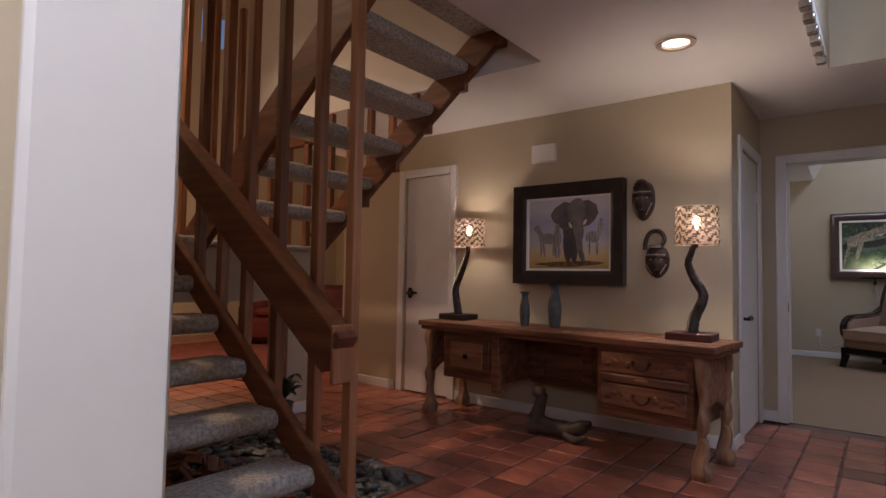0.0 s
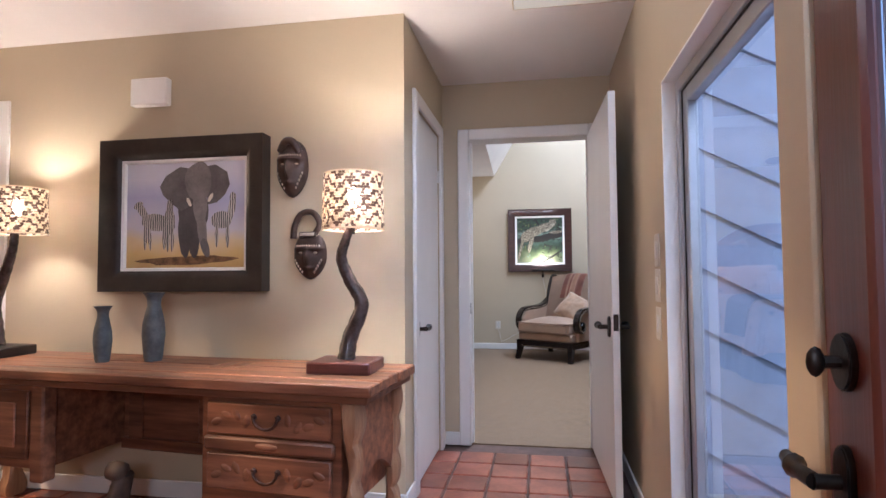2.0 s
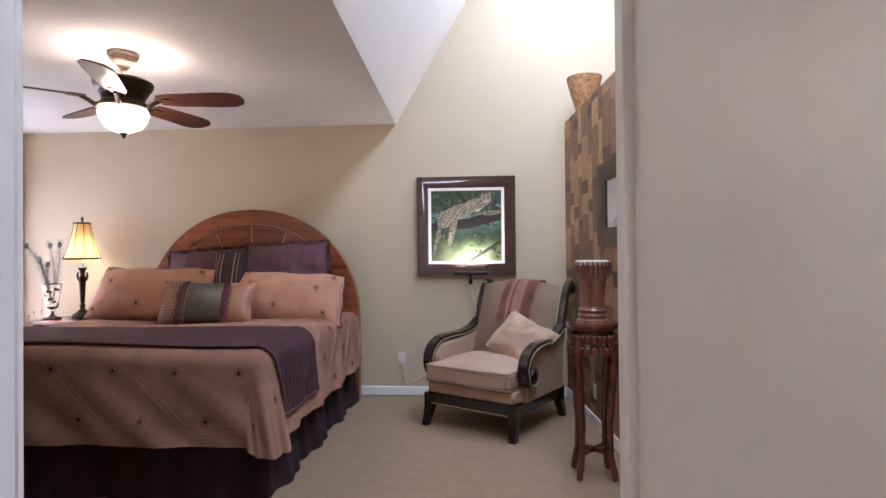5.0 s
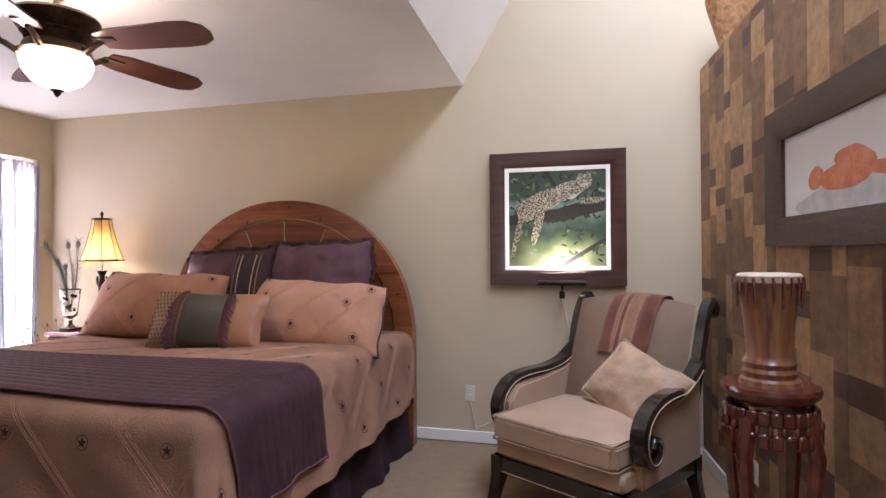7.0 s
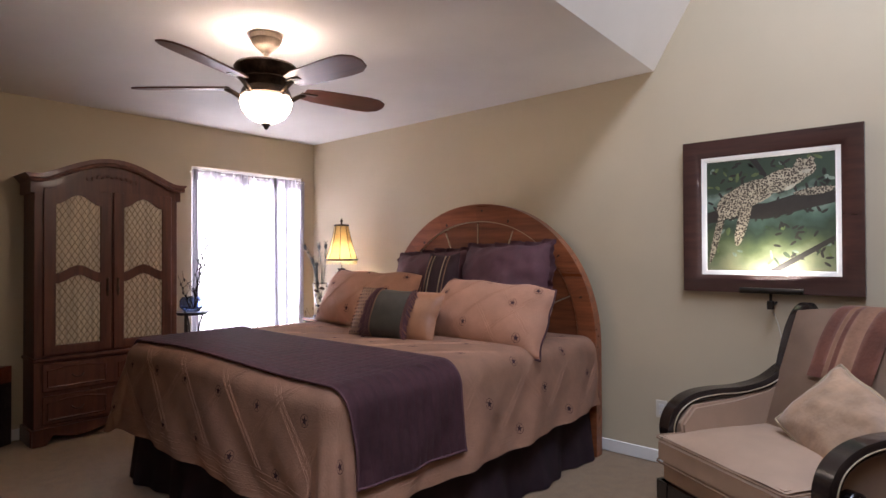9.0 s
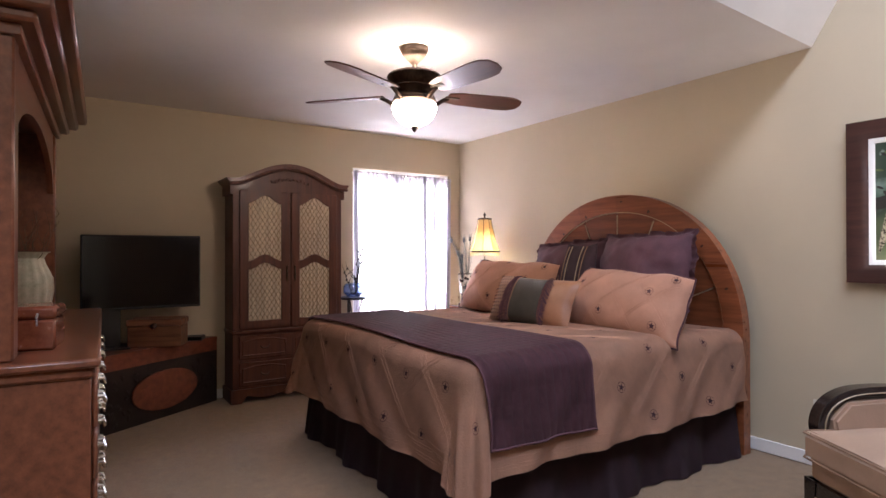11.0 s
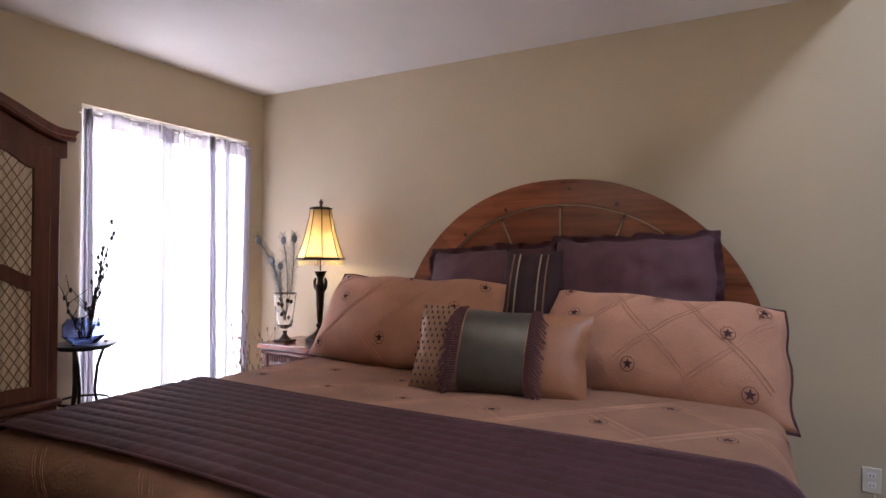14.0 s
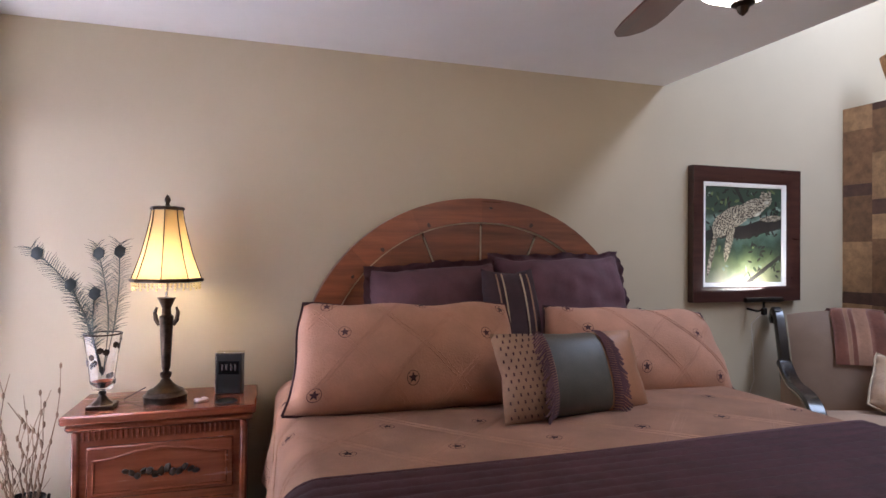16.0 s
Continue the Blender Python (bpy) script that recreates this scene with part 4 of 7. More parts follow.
part("canvas", boxes((-0.345, -0.012, -0.345, 0.345, -0.004, 0.345)), LEOART, p, "green foliage canvas, picture-light glow coloured in at the foot")
SPOTTED = pattern("spotted_tan_paint", (0.10, 0.08, 0.065), (0.36, 0.31, 0.22), "spots", 95)
BRANCH = mat("dark_branch_paint", (0.018, 0.014, 0.010), 0.5, var=0.2, bump=0.0)
bm = bmesh.new()
patch(bm, [(-0.34, 0.02), (-0.2, 0.06), (0.0, 0.065), (0.15, 0.11), (0.34, 0.12), (0.34, 0.05), (0.2, 0.02), (0.0, -0.03), (-0.2, -0.02), (-0.34, -0.05)], -0.0132)
patch(bm, [(0.0, -0.34), (0.34, -0.13), (0.34, -0.16), (0.06, -0.34)], -0.0133)
patch(bm, [(-0.1, 0.34), (0.0, 0.2), (0.02, 0.2), (-0.06, 0.34)], -0.0133)
part("painted_branch", bm, BRANCH, p, "dark painted boughs", smooth=None)
bm = bmesh.new()
r3 = random.Random(8)
for i in range(110):
    cx, cz = r3.uniform(-0.32, 0.32), r3.uniform(-0.3, 0.32)
    if cz < -0.05 and cx < 0.02:
        continue
    patch(bm, oval(cx, cz, 0.022, 0.008, 6, r3.uniform(0, 3)), -0.0128)
part("painted_leaves", bm, BRANCH, p, "dark painted leaves", smooth=None)
bm = bmesh.new()
for k, (cx, cz, rx, rz, t) in enumerate(((-0.10, 0.12, 0.17, 0.07, 0.35), (0.07, 0.19, 0.14, 0.06, 0.3), (0.19, 0.255, 0.055, 0.052, 0), (-0.13, -0.04, 0.032, 0.15, -0.25), (-0.27, -0.09, 0.022, 0.2, -0.25), (-0.2, 0.06, 0.09, 0.07, 0.8), (0.24, 0.12, 0.1, 0.022, 0.1))):
    part("painted_shape", patch(bmesh.new(), oval(cx, cz, rx, rz, 20, t, 0.15, k), -0.0136 - 0.0002 * k), SPOTTED, p, "spotted tan painted shape", smooth=None)
PALEFUR = mat("pale_fur_paint", (0.42, 0.38, 0.29), 0.5, var=0.15, scale=20, bump=0)
for k, (cx, cz, rx, rz, t) in enumerate(((0.12, 0.15, 0.035, 0.010, 0.5), (0.20, 0.235, 0.022, 0.012, 0.0))):
    part("painted_highlight", patch(bmesh.new(), oval(cx, cz, rx, rz, 14, t, 0.3, k + 20), -0.0156 - 0.0002 * k), PALEFUR, p, "pale painted highlight", smooth=None)
for k, (cx, cz) in enumerate(((0.165, 0.30), (0.225, 0.30))):
    part("painted_shape", patch(bmesh.new(), oval(cx, cz, 0.016, 0.018, 10), -0.0152), SPOTTED, p, "spotted tan painted shape", smooth=None)
rg = random.Random(21)
GREENS = [mat("leaf_paint_" + w, c, 0.5, var=0.2, scale=20, bump=0) for w, c in (("olive", (0.10, 0.13, 0.045)), ("grey", (0.17, 0.22, 0.17)), ("deep", (0.03, 0.05, 0.02)))]
for k in range(46):
    cx, cz = rg.uniform(-0.32, 0.32), rg.choice((rg.uniform(0.17, 0.32), rg.uniform(-0.30, 0.02)))
    part("painted_leaf", patch(bmesh.new(), oval(cx, cz, rg.uniform(0.012, 0.03), rg.uniform(0.006, 0.012), 8, rg.uniform(0, 3), 0.3, k), -0.0124 - 0.00001 * k), GREENS[k % 3], p, smooth=None)
pl = thing("picture_light", pose(0.46, 9.885, 1.165), "dark bronze picture light under the painting", "picture light")
part("tube", tube(bmesh.new(), [(-0.16, -0.10, 0.015), (0.16, -0.10, 0.015)], 0.017, 12), IRON, pl)
part("arm", tube(bmesh.new(), [(0.0, -0.10, 0.0), (0.0, -0.10, -0.05), (0.0, -0.05, -0.07), (0, 0.04, -0.06)], 0.008, 8), IRON, pl)
part("switch_box", boxes((-0.018, -0.115, -0.09, 0.018, -0.09, -0.04), bevel=0.004), IRON, pl)
lamp("picture_light_bulb", "AREA", (0.46, 9.80, 1.272), 4.0, (1.0, 0.92, 0.75), 0.26, target=(0.44, 9.93, 1.62), size_y=0.02)
cord = solid("lamp_cord", tube(bmesh.new(), [(0.46, 9.80, 1.08), (0.47, 9.90, 1.0), (0.50, 9.915, 0.85), (0.51, 9.915, 0.60), (0.45, 9.915, 0.45), (-0.10, 9.915, 0.14), (-0.17, 9.91, 0.11), (-0.21, 9.912, 0.3)], 0.0035, 6), OUTLETM, "ivory cord running down to the outlet", "cord")

CATFRAME = mat("ribbed_brown_frame", (0.055, 0.029, 0.016), 0.55, var=0.2, scale=8, bump=0.8, fine=40, stretch=(1, 1, 12))
CATART = scene_mat("pale_mat_board", [(0.0, (0.5, 0.48, 0.46)), (0.6, (0.62, 0.60, 0.58)), (1.0, (0.52, 0.50, 0.50))], 3)
p = thing("framed_print", PART @ pose(-0.004, -1.86, 1.70, 0, 0, -90), "framed print of an orange painted shape on white", "painting")
part("frame", frame_box(bmesh.new(), 0.99, 0.335, 0.125, 0.05), CATFRAME, p, "ribbed dark brown wood frame")
part("mat_board", boxes((-0.56, -0.012, -0.20, 0.56, -0.004, 0.20)), CATART, p)
ORANGE = mat("orange_wash_paint", (0.42, 0.09, 0.03), 0.6, var=0.2, scale=12, bump=0, second=(0.60, 0.24, 0.13))
bm = bmesh.new()
for k, (cx, cz, rx, rz, t) in enumerate(((0.0, -0.045, 0.20, 0.050, 0.05), (-0.22, -0.035, 0.060, 0.040, 0.3), (0.06, -0.015, 0.13, 0.058, -0.2), (0.24, -0.055, 0.13, 0.024, -0.15))):
    part("painted_shape", patch(bmesh.new(), oval(cx, cz, rx, rz, 20, t, 0.2, k + 4), -0.0128 - 0.0002 * k), ORANGE, p, "orange painted shape", smooth=None)
PALEWASH = mat("grey_wash_paint", (0.45, 0.43, 0.43), 0.6, var=0.1, scale=10, bump=0)
bm = bmesh.new()
patch(bm, oval(0.02, -0.13, 0.40, 0.06, 20, 0.02, 0.2, 9), -0.0126)
part("painted_ground", bm, PALEWASH, p, "pale grey painted folds", smooth=None)

# outlets
for nm, m in (("outlet", pose(-0.218, 9.93, 0.36)), ("outlet", PART @ pose(-0.004, -0.95, 0.28, 0, 0, -90))):
    o = thing(nm, m, "ivory duplex wall outlet", "outlet", "wall outlets")
    part("plate", boxes((-0.037, -0.006, -0.058, 0.037, 0, 0.058), bevel=0.003), OUTLETM, o)
    for z in (-0.022, 0.022):
        part("socket", boxes((-0.015, -0.008, z - 0.013, 0.015, -0.005, z + 0.013), bevel=0.002), WHITE, o)
        part("slots", boxes((-0.008, -0.0085, z - 0.006, -0.005, -0.0078, z + 0.006), (0.005, -0.0085, z - 0.006, 0.008, -0.0078, z + 0.006)), PLASTIC, o)

# ---- armchair ----
ch = thing("armchair", pose(0.67, 9.14, 0, 0, 0, -32) @ Matrix.Diagonal((1.13, 1.10, 1.06, 1)), "cream upholstered armchair with black scrolled wooden frame", "armchair")
w, dp = 0.74, 0.74
part("seat_base", boxes((-0.35, -0.37, 0.235, 0.35, 0.34, 0.34), bevel=0.02), CREAM, ch)


def fluff(bm, x0, y0, z0, x1, y1, z1, puff, n=14):
    """A box cushion with a crowned top."""
    box(bm, x0, y0, z0, x1, y1, z1 - 0.02, bevel=0.025, seg=3)
    sheet(bm, lambda u, v: Vector((x0 + 0.012 + (x1 - x0 - 0.024) * u, y0 + 0.012 + (y1 - y0 - 0.024) * v, z1 - 0.024 + puff * (1 - abs(2 * u - 1) ** 3) * (1 - abs(2 * v - 1) ** 3) + 0.006 * noise.noise(Vector((u * 4, v * 4, 2))))), n, n)
    return bm


seat = part("seat_cushion", fluff(bmesh.new(), -0.335, -0.415, 0.335, 0.335, 0.24, 0.485, 0.06), CREAM, ch, "plump cream seat cushion", smooth=60)
for z in (0.347, 0.456):
    part("piping", tube(bmesh.new(), [(-0.337, -0.20, z), (-0.337, -0.395, z), (-0.318, -0.415, z), (0.318, -0.415, z), (0.337, -0.395, z), (0.337, -0.20, z)], 0.005, 6), PIPING, seat)
part("front_rail", boxes((-0.36, -0.375, 0.155, 0.36, -0.335, 0.24), bevel=0.004), BLACKWOOD, ch)
part("inlay_line", tube(bmesh.new(), [(-0.34, -0.377, 0.168), (0.34, -0.377, 0.168)], 0.003, 4), NAIL, ch)
for x in (-0.36, 0.32):
    part("side_rail", boxes((x, -0.33, 0.155, x + 0.04, 0.33, 0.24), bevel=0.004), BLACKWOOD, ch)
for sx, fy in ((-1, -1), (1, -1), (-1, 1), (1, 1)):
    bm = bmesh.new()
    pts = [(sx * 0.335, fy * 0.345, 0.24), (sx * 0.337, fy * 0.35, 0.13), (sx * 0.345, fy * 0.37, 0.05), (sx * 0.35, fy * 0.385, 0.0)]
    prev = None
    for q, r in zip(pts, (0.034, 0.030, 0.024, 0.024)):
        cur = [bm.verts.new((q[0] + a * r, q[1] + b * r, q[2])) for a, b in ((-1, -1), (1, -1), (1, 1), (-1, 1))]
        if prev:
            for k in range(4):
                bm.faces.new((prev[k], prev[(k + 1) % 4], cur[(k + 1) % 4], cur[k]))
        else:
            bm.faces.new(cur)
        prev = cur
    bm.faces.new(prev[::-1])
    part("leg", bm, BLACKWOOD, ch)
bm = bmesh.new()
back = lambda u, v: Vector(((2 * u - 1) * 0.33, 0.20 + 0.20 * v + 0.02 * v * v - 0.055 * (1 - abs(2 * u - 1) ** 3) * (1 - abs(2 * v - 1) ** 4), 0.42 + 0.60 * v + 0.035 * (1 - (2 * u - 1) ** 2) * v))
sheet(bm, back, 16, 16)
bmesh.ops.solidify(bm, geom=bm.faces[:], thickness=-0.11)
bmesh.ops.bevel(bm, geom=[e for e in bm.edges if e.is_manifold and e.calc_face_angle() > 1.0], offset=0.028, segments=3, affect="EDGES", clamp_overlap=True)
part("backrest", bm, CREAM, ch, "cream padded backrest", smooth=60)
for sx in (-1, 1):
    rail = [(sx * 0.35, 0.26, 0.40), (sx * 0.355, 0.33, 0.62), (sx * 0.36, 0.40, 0.86), (sx * 0.36, 0.46, 0.99), (sx * 0.36, 0.52, 1.03), (sx * 0.36, 0.555, 0.99), (sx * 0.36, 0.53, 0.955)]
    line = flowing(rail)
    part("back_rail", ribbon(bmesh.new(), line, 0.060, [0.056] * (len(line) - 8) + [0.052 - 0.003 * k for k in range(8)]), BLACKWOOD, ch, "black scrolled back rail")
    arm = [(sx * 0.36, 0.36, 0.72), (sx * 0.365, 0.24, 0.655), (sx * 0.375, 0.10, 0.625), (sx * 0.38, -0.06, 0.622), (sx * 0.385, -0.18, 0.605), (sx * 0.385, -0.265, 0.555), (sx * 0.385, -0.30, 0.475), (sx * 0.385, -0.28, 0.395), (sx * 0.385, -0.225, 0.362), (sx * 0.385, -0.172, 0.39), (sx * 0.385, -0.172, 0.445), (sx * 0.385, -0.215, 0.465), (sx * 0.385, -0.242, 0.435)]
    line = flowing(arm)
    n = len(line)
    ar_ = part("armrest", ribbon(bmesh.new(), line, 0.078, [0.052 - 0.024 * max(0, (k / n - 0.55) / 0.45) for k in range(n)]), BLACKWOOD, ch, "black scrolled armrest")
    for q in (-1, 1):
        part("inlay_line", tube(bmesh.new(), [p + Vector((q * 0.0405, 0, 0)) for p in line[2:-8]], 0.0030, 5), NAIL, ar_, "pale inlaid line")
    bm = bmesh.new()
    prof = [(-0.25, 0.24), (-0.27, 0.50), (-0.20, 0.58), (0.05, 0.60), (0.22, 0.63), (0.33, 0.68), (0.33, 0.24)]
    slab(bm, prof, 0.06, Matrix.Translation((sx * 0.355 + 0.03, 0, 0)) @ pose(0, 0, 0, 0, 0, 90), 0.012)
    part("arm_panel", bm, CREAM, ch, "cream padded arm panel")
th = thing("throw_blanket", ch.matrix_world @ pose(0.02, 0, 0), "folded rust striped throw over the chair back", "blanket")
for i, (u0, u1, mt) in enumerate(((0.32, 0.42, THROW), (0.42, 0.455, THROWPALE), (0.455, 0.49, THROW), (0.49, 0.60, THROWPALE), (0.60, 0.74, THROW))):
    def f(u, v, u0=u0, u1=u1):
        uu = u0 + (u1 - u0) * u
        if v < 0.62:
            q = back(uu, 0.50 + 0.5 * v / 0.62)
            return q + Vector((-0.03 * (1 - v), -0.016, 0.008))
        q = back(uu, 1.0)
        k = (v - 0.62) / 0.38
        return q + Vector((0, -0.016 + 0.15 * k, 0.014 - 0.14 * max(0, k - 0.5)))
    bm = bmesh.new()
    sheet(bm, f, 4, 20)
    bmesh.ops.solidify(bm, geom=bm.faces[:], thickness=0.008)
    part("stripe", bm, mt, th, smooth=70)
pillow("throw_pillow", ch.matrix_world @ pose(0.12, -0.05, 0.49, -42, 20, -10), 0.44, 0.37, 0.15, mat("gold_tan_brocade", (0.35, 0.215, 0.125), 0.6, var=0.12, scale=10, bump=0.5, fine=70, sheen=0.3), "gold tan square pillow tipped on the armchair", "pillows", piping=NAIL, corner=0.08)

# ---- plant stand and drum ----
st = thing("plant_stand", pose(1.245, 8.02, 0) @ Matrix.Diagonal((0.82, 0.82, 1.08, 1)), "carved red rosewood pedestal stand", "pedestal stand")
part("top", lathe(bmesh.new(), [(0.0, 0.80), (0.135, 0.80), (0.15, 0.81), (0.185, 0.835), (0.19, 0.85), (0.185, 0.862), (0.0, 0.862)], 28, cap=False), ROSEWOOD, st)
bm = bmesh.new()
for k in range(24):
    a0, a1 = 2 * math.pi * k / 24, 2 * math.pi * (k + 1) / 24
    for z0, z1, r in ((0.755, 0.80, 0.168), (0.69 + 0.03 * (k % 3 == 0), 0.735, 0.178)):
        m = Matrix.Rotation((a0 + a1) / 2, 4, "Z")
        box(bm, r - 0.012, -0.021, z0, r + 0.012, 0.021, z1, bevel=0.006, m=m)
    blob(bm, (0.182 * math.cos(a0), 0.182 * math.sin(a0), 0.745), (0.013, 0.013, 0.018), 1)
part("carved_apron", bm, ROSEWOOD, st, "pierced carved apron")
for k in range(4):
    a = radians(45 + 90 * k)
    c, s = math.cos(a), math.sin(a)
    part("leg", tube(bmesh.new(), [(r * c, r * s, z) for r, z in ((0.15, 0.77), (0.185, 0.66), (0.165, 0.50), (0.14, 0.30), (0.145, 0.14), (0.175, 0.04), (0.185, 0.0))], [0.036, 0.033, 0.026, 0.023, 0.022, 0.026, 0.022], 8), ROSEWOOD, st)
part("stretcher", boxes((-0.15, -0.012, 0.13, 0.15, 0.012, 0.155), (-0.012, -0.15, 0.13, 0.012, 0.15, 0.155), m=pose(0, 0, 0, 0, 0, 45)), ROSEWOOD, st)
dr = thing("drum", pose(1.245, 8.02, 0.931) @ Matrix.Diagonal((0.78, 0.78, 0.90, 1)), "small carved wooden drum with laced hide top", "drum")
DRUMWOOD = wood("striped_drum_wood", (0.085, 0.022, 0.014), (0.30, 0.14, 0.065), 0.3, "z", 0.3)
part("shell", lathe(bmesh.new(), [(0.125, 0.0), (0.12, 0.02), (0.105, 0.03), (0.11, 0.05), (0.10, 0.065), (0.108, 0.085), (0.095, 0.10), (0.09, 0.115), (0.10, 0.22), (0.115, 0.33), (0.126, 0.40), (0.126, 0.415)], 24), DRUMWOOD, dr)
part("hide", lathe(bmesh.new(), [(0.130, 0.39), (0.131, 0.415), (0.12, 0.424), (0.0, 0.424)], 24, cap=False), IVORY, dr, "pale stretched hide")
for k in range(22):
    a = 2 * math.pi * k / 22
    part("lace", tube(bmesh.new(), [(0.131 * math.cos(a), 0.131 * math.sin(a), 0.41), (0.134 * math.cos(a + 0.05), 0.134 * math.sin(a + 0.05), 0.375), (0.128 * math.cos(a + 0.03), 0.128 * math.sin(a + 0.03), 0.335 - 0.02 * (k % 3))], [0.006, 0.008, 0.005], 5), ROSEWOOD, dr)
bk = thing("basket", PART @ pose(0.09, -0.38, 2.60), "tall woven straw basket on the partition ledge", "basket")
part("body", lathe(bmesh.new(), [(0.07, 0.0), (0.10, 0.10), (0.14, 0.24), (0.155, 0.31), (0.145, 0.31), (0.13, 0.23), (0.06, 0.02)], 20), BASKET, bk)

# ---- ceiling fan ----
fan = thing("ceiling_fan", pose(-1.65, 7.85, BZ) @ Matrix.Diagonal((1.0, 1.0, 1.05, 1)), "dark bronze ceiling fan with five walnut blades and lit bowl", "ceiling fan")
part("canopy", lathe(bmesh.new(), [(0.0, -0.098), (0.022, -0.098), (0.032, -0.085), (0.058, -0.066), (0.078, -0.045), (0.080, -0.032), (0.088, -0.026), (0.088, 0.0), (0.0, 0.0)], 20, cap=False), IVORY, fan, "ivory ceiling canopy")
part("downrod", tube(bmesh.new(), [(0, 0, -0.04), (0, 0, -0.17)], 0.013, 10), IVORY, fan)
part("motor", lathe(bmesh.new(), [(0.0, -0.155), (0.12, -0.157), (0.165, -0.165), (0.174, -0.178), (0.168, -0.20), (0.150, -0.228), (0.138, -0.236), (0.140, -0.246), (0.128, -0.256), (0.120, -0.285), (0.130, -0.296), (0.136, -0.312), (0.142, -0.326), (0.12, -0.34), (0.0, -0.34)], 28, cap=False), BRONZE, fan, "carved bronze motor housing")
part("bowl", lathe(bmesh.new(), [(0.135, -0.338), (0.142, -0.36), (0.13, -0.40), (0.10, -0.44), (0.05, -0.465), (0.0, -0.47)], 28, cap=False), BOWL, fan, "lit frosted glass bowl")
part("finial", lathe(bmesh.new(), [(0.0, -0.462), (0.022, -0.468), (0.03, -0.478), (0.016, -0.486), (0.012, -0.498), (0.0, -0.508)], 12, cap=False), BRONZE, fan)
for k in range(5):
    m = Matrix.Rotation(radians(5 + 72 * k), 4, "Z")
    b = part("blade", slab(bmesh.new(), [(0.22, -0.055), (0.30, -0.075), (0.60, -0.088), (0.68, -0.082), (0.735, -0.05), (0.75, 0.0), (0.735, 0.05), (0.68, 0.082), (0.60, 0.088), (0.30, 0.075), (0.22, 0.055)], 0.009, pose(0, 0, 0, -102, 0, 0), 0.002), BLADE, fan)
    b.matrix_basis = m @ Matrix.Translation((0, 0, -0.275))
    iron = part("blade_iron", tube(boxes((0.20, -0.03, -0.286, 0.30, 0.03, -0.278), bevel=0.003), [(0.11, 0, -0.30), (0.15, 0, -0.325), (0.19, 0, -0.30), (0.23, 0, -0.285)], [0.013, 0.016, 0.013, 0.011], 8), BRONZE, b, "curled bronze blade bracket")
    iron.matrix_basis = Matrix.Translation((0, 0, 0.275))

# ---- window ----
win = thing("window_1", Matrix(), "bedroom window behind white sheer curtains", "window", kind="structure")
part("window_frame", boxes((-4.17, 8.55, 0.30, -4.12, 8.60, 2.24), (-4.17, 9.73, 0.30, -4.12, 9.78, 2.24), (-4.17, 8.60, 2.19, -4.12, 9.73, 2.24), (-4.17, 8.60, 0.30, -4.12, 9.73, 0.35), (-4.16, 9.145, 0.35, -4.13, 9.185, 2.19)), WHITE, win)
part("window_sill", boxes((-4.12, 8.55, 0.285, -4.06, 9.78, 0.305), bevel=0.004), WHITE, win)
for a, b in ((8.60, 9.145), (9.185, 9.73)):
    pane = part("pane", boxes((-4.147, a, 0.35, -4.143, b, 2.19)), GLASS, win)
    pane.visible_shadow = False
cur = thing("curtain", Matrix(), "white sheer curtain panels hanging to the floor", "curtain")
rodb = part("rod", tube(bmesh.new(), [(-4.075, 8.53, 2.185), (-4.075, 9.80, 2.185)], 0.006, 8), WHITE, cur)
for k, (a, b) in enumerate(((8.545, 9.17), (9.175, 9.785))):
    def f(u, v, a=a, b=b, k=k):
        y = a + (b - a) * u + 0.012 * math.sin(31 * u + k) * v
        ph = u * 2 * math.pi
        return Vector((-4.068 + (0.022 + 0.034 * v) * math.sin(ph * 4 + 1.7 * math.sin(ph * 1.5 + k)) + 0.009 * math.sin(ph * 10 + k), y, 2.205 - 2.13 * v))
    part("panel", sheet(bmesh.new(), f, 170, 14), SHEER, cur, "white sheer panel", smooth=80)
    for u0, u1 in (((0.0, 0.04), (0.76, 0.92)) if k == 0 else ((0.36, 0.40), (0.58, 0.68), (0.96, 1.0))):
        part("bunched_fold", sheet(bmesh.new(), lambda u, v, f=f, u0=u0, u1=u1: f(u0 + (u1 - u0) * u, v) + Vector((0.014 + 0.012 * math.sin(u * 17), 0.006 * math.sin(u * 23), 0)), 40, 14), SHEER, cur, "second layer of bunched sheer", smooth=80)
    part("heading", sheet(bmesh.new(), lambda u, v, f=f: f(u, v * 0.045) + Vector((0.006, 0, 0)), 170, 3), SHEERTOP, cur, "gathered rod pocket heading", smooth=80)

# ---- nightstand and what stands on it ----
NZ = 0.775
ns = thing("nightstand", pose(-3.255, 9.69, 0), "red cherry nightstand with carved drawers", "nightstand")
part("top", boxes((-0.40, -0.215, 0.735, 0.40, 0.215, NZ), bevel=0.008), CHERRY, ns)
part("moulding", boxes((-0.385, -0.20, 0.70, 0.385, 0.205, 0.735), bevel=0.012), CHERRY, ns)
bm = boxes((-0.355, -0.175, 0.08, 0.355, 0.20, 0.70), bevel=0.004)
for x in (-0.36, 0.33):
    box(bm, x, -0.19, 0.10, x + 0.03, -0.16, 0.70, bevel=0.008)
for k in range(30):
    box(bm, -0.32 + k * 0.0215, -0.185, 0.655, -0.308 + k * 0.0215, -0.172, 0.695, bevel=0.003)
part("body", bm, CHERRY, ns)
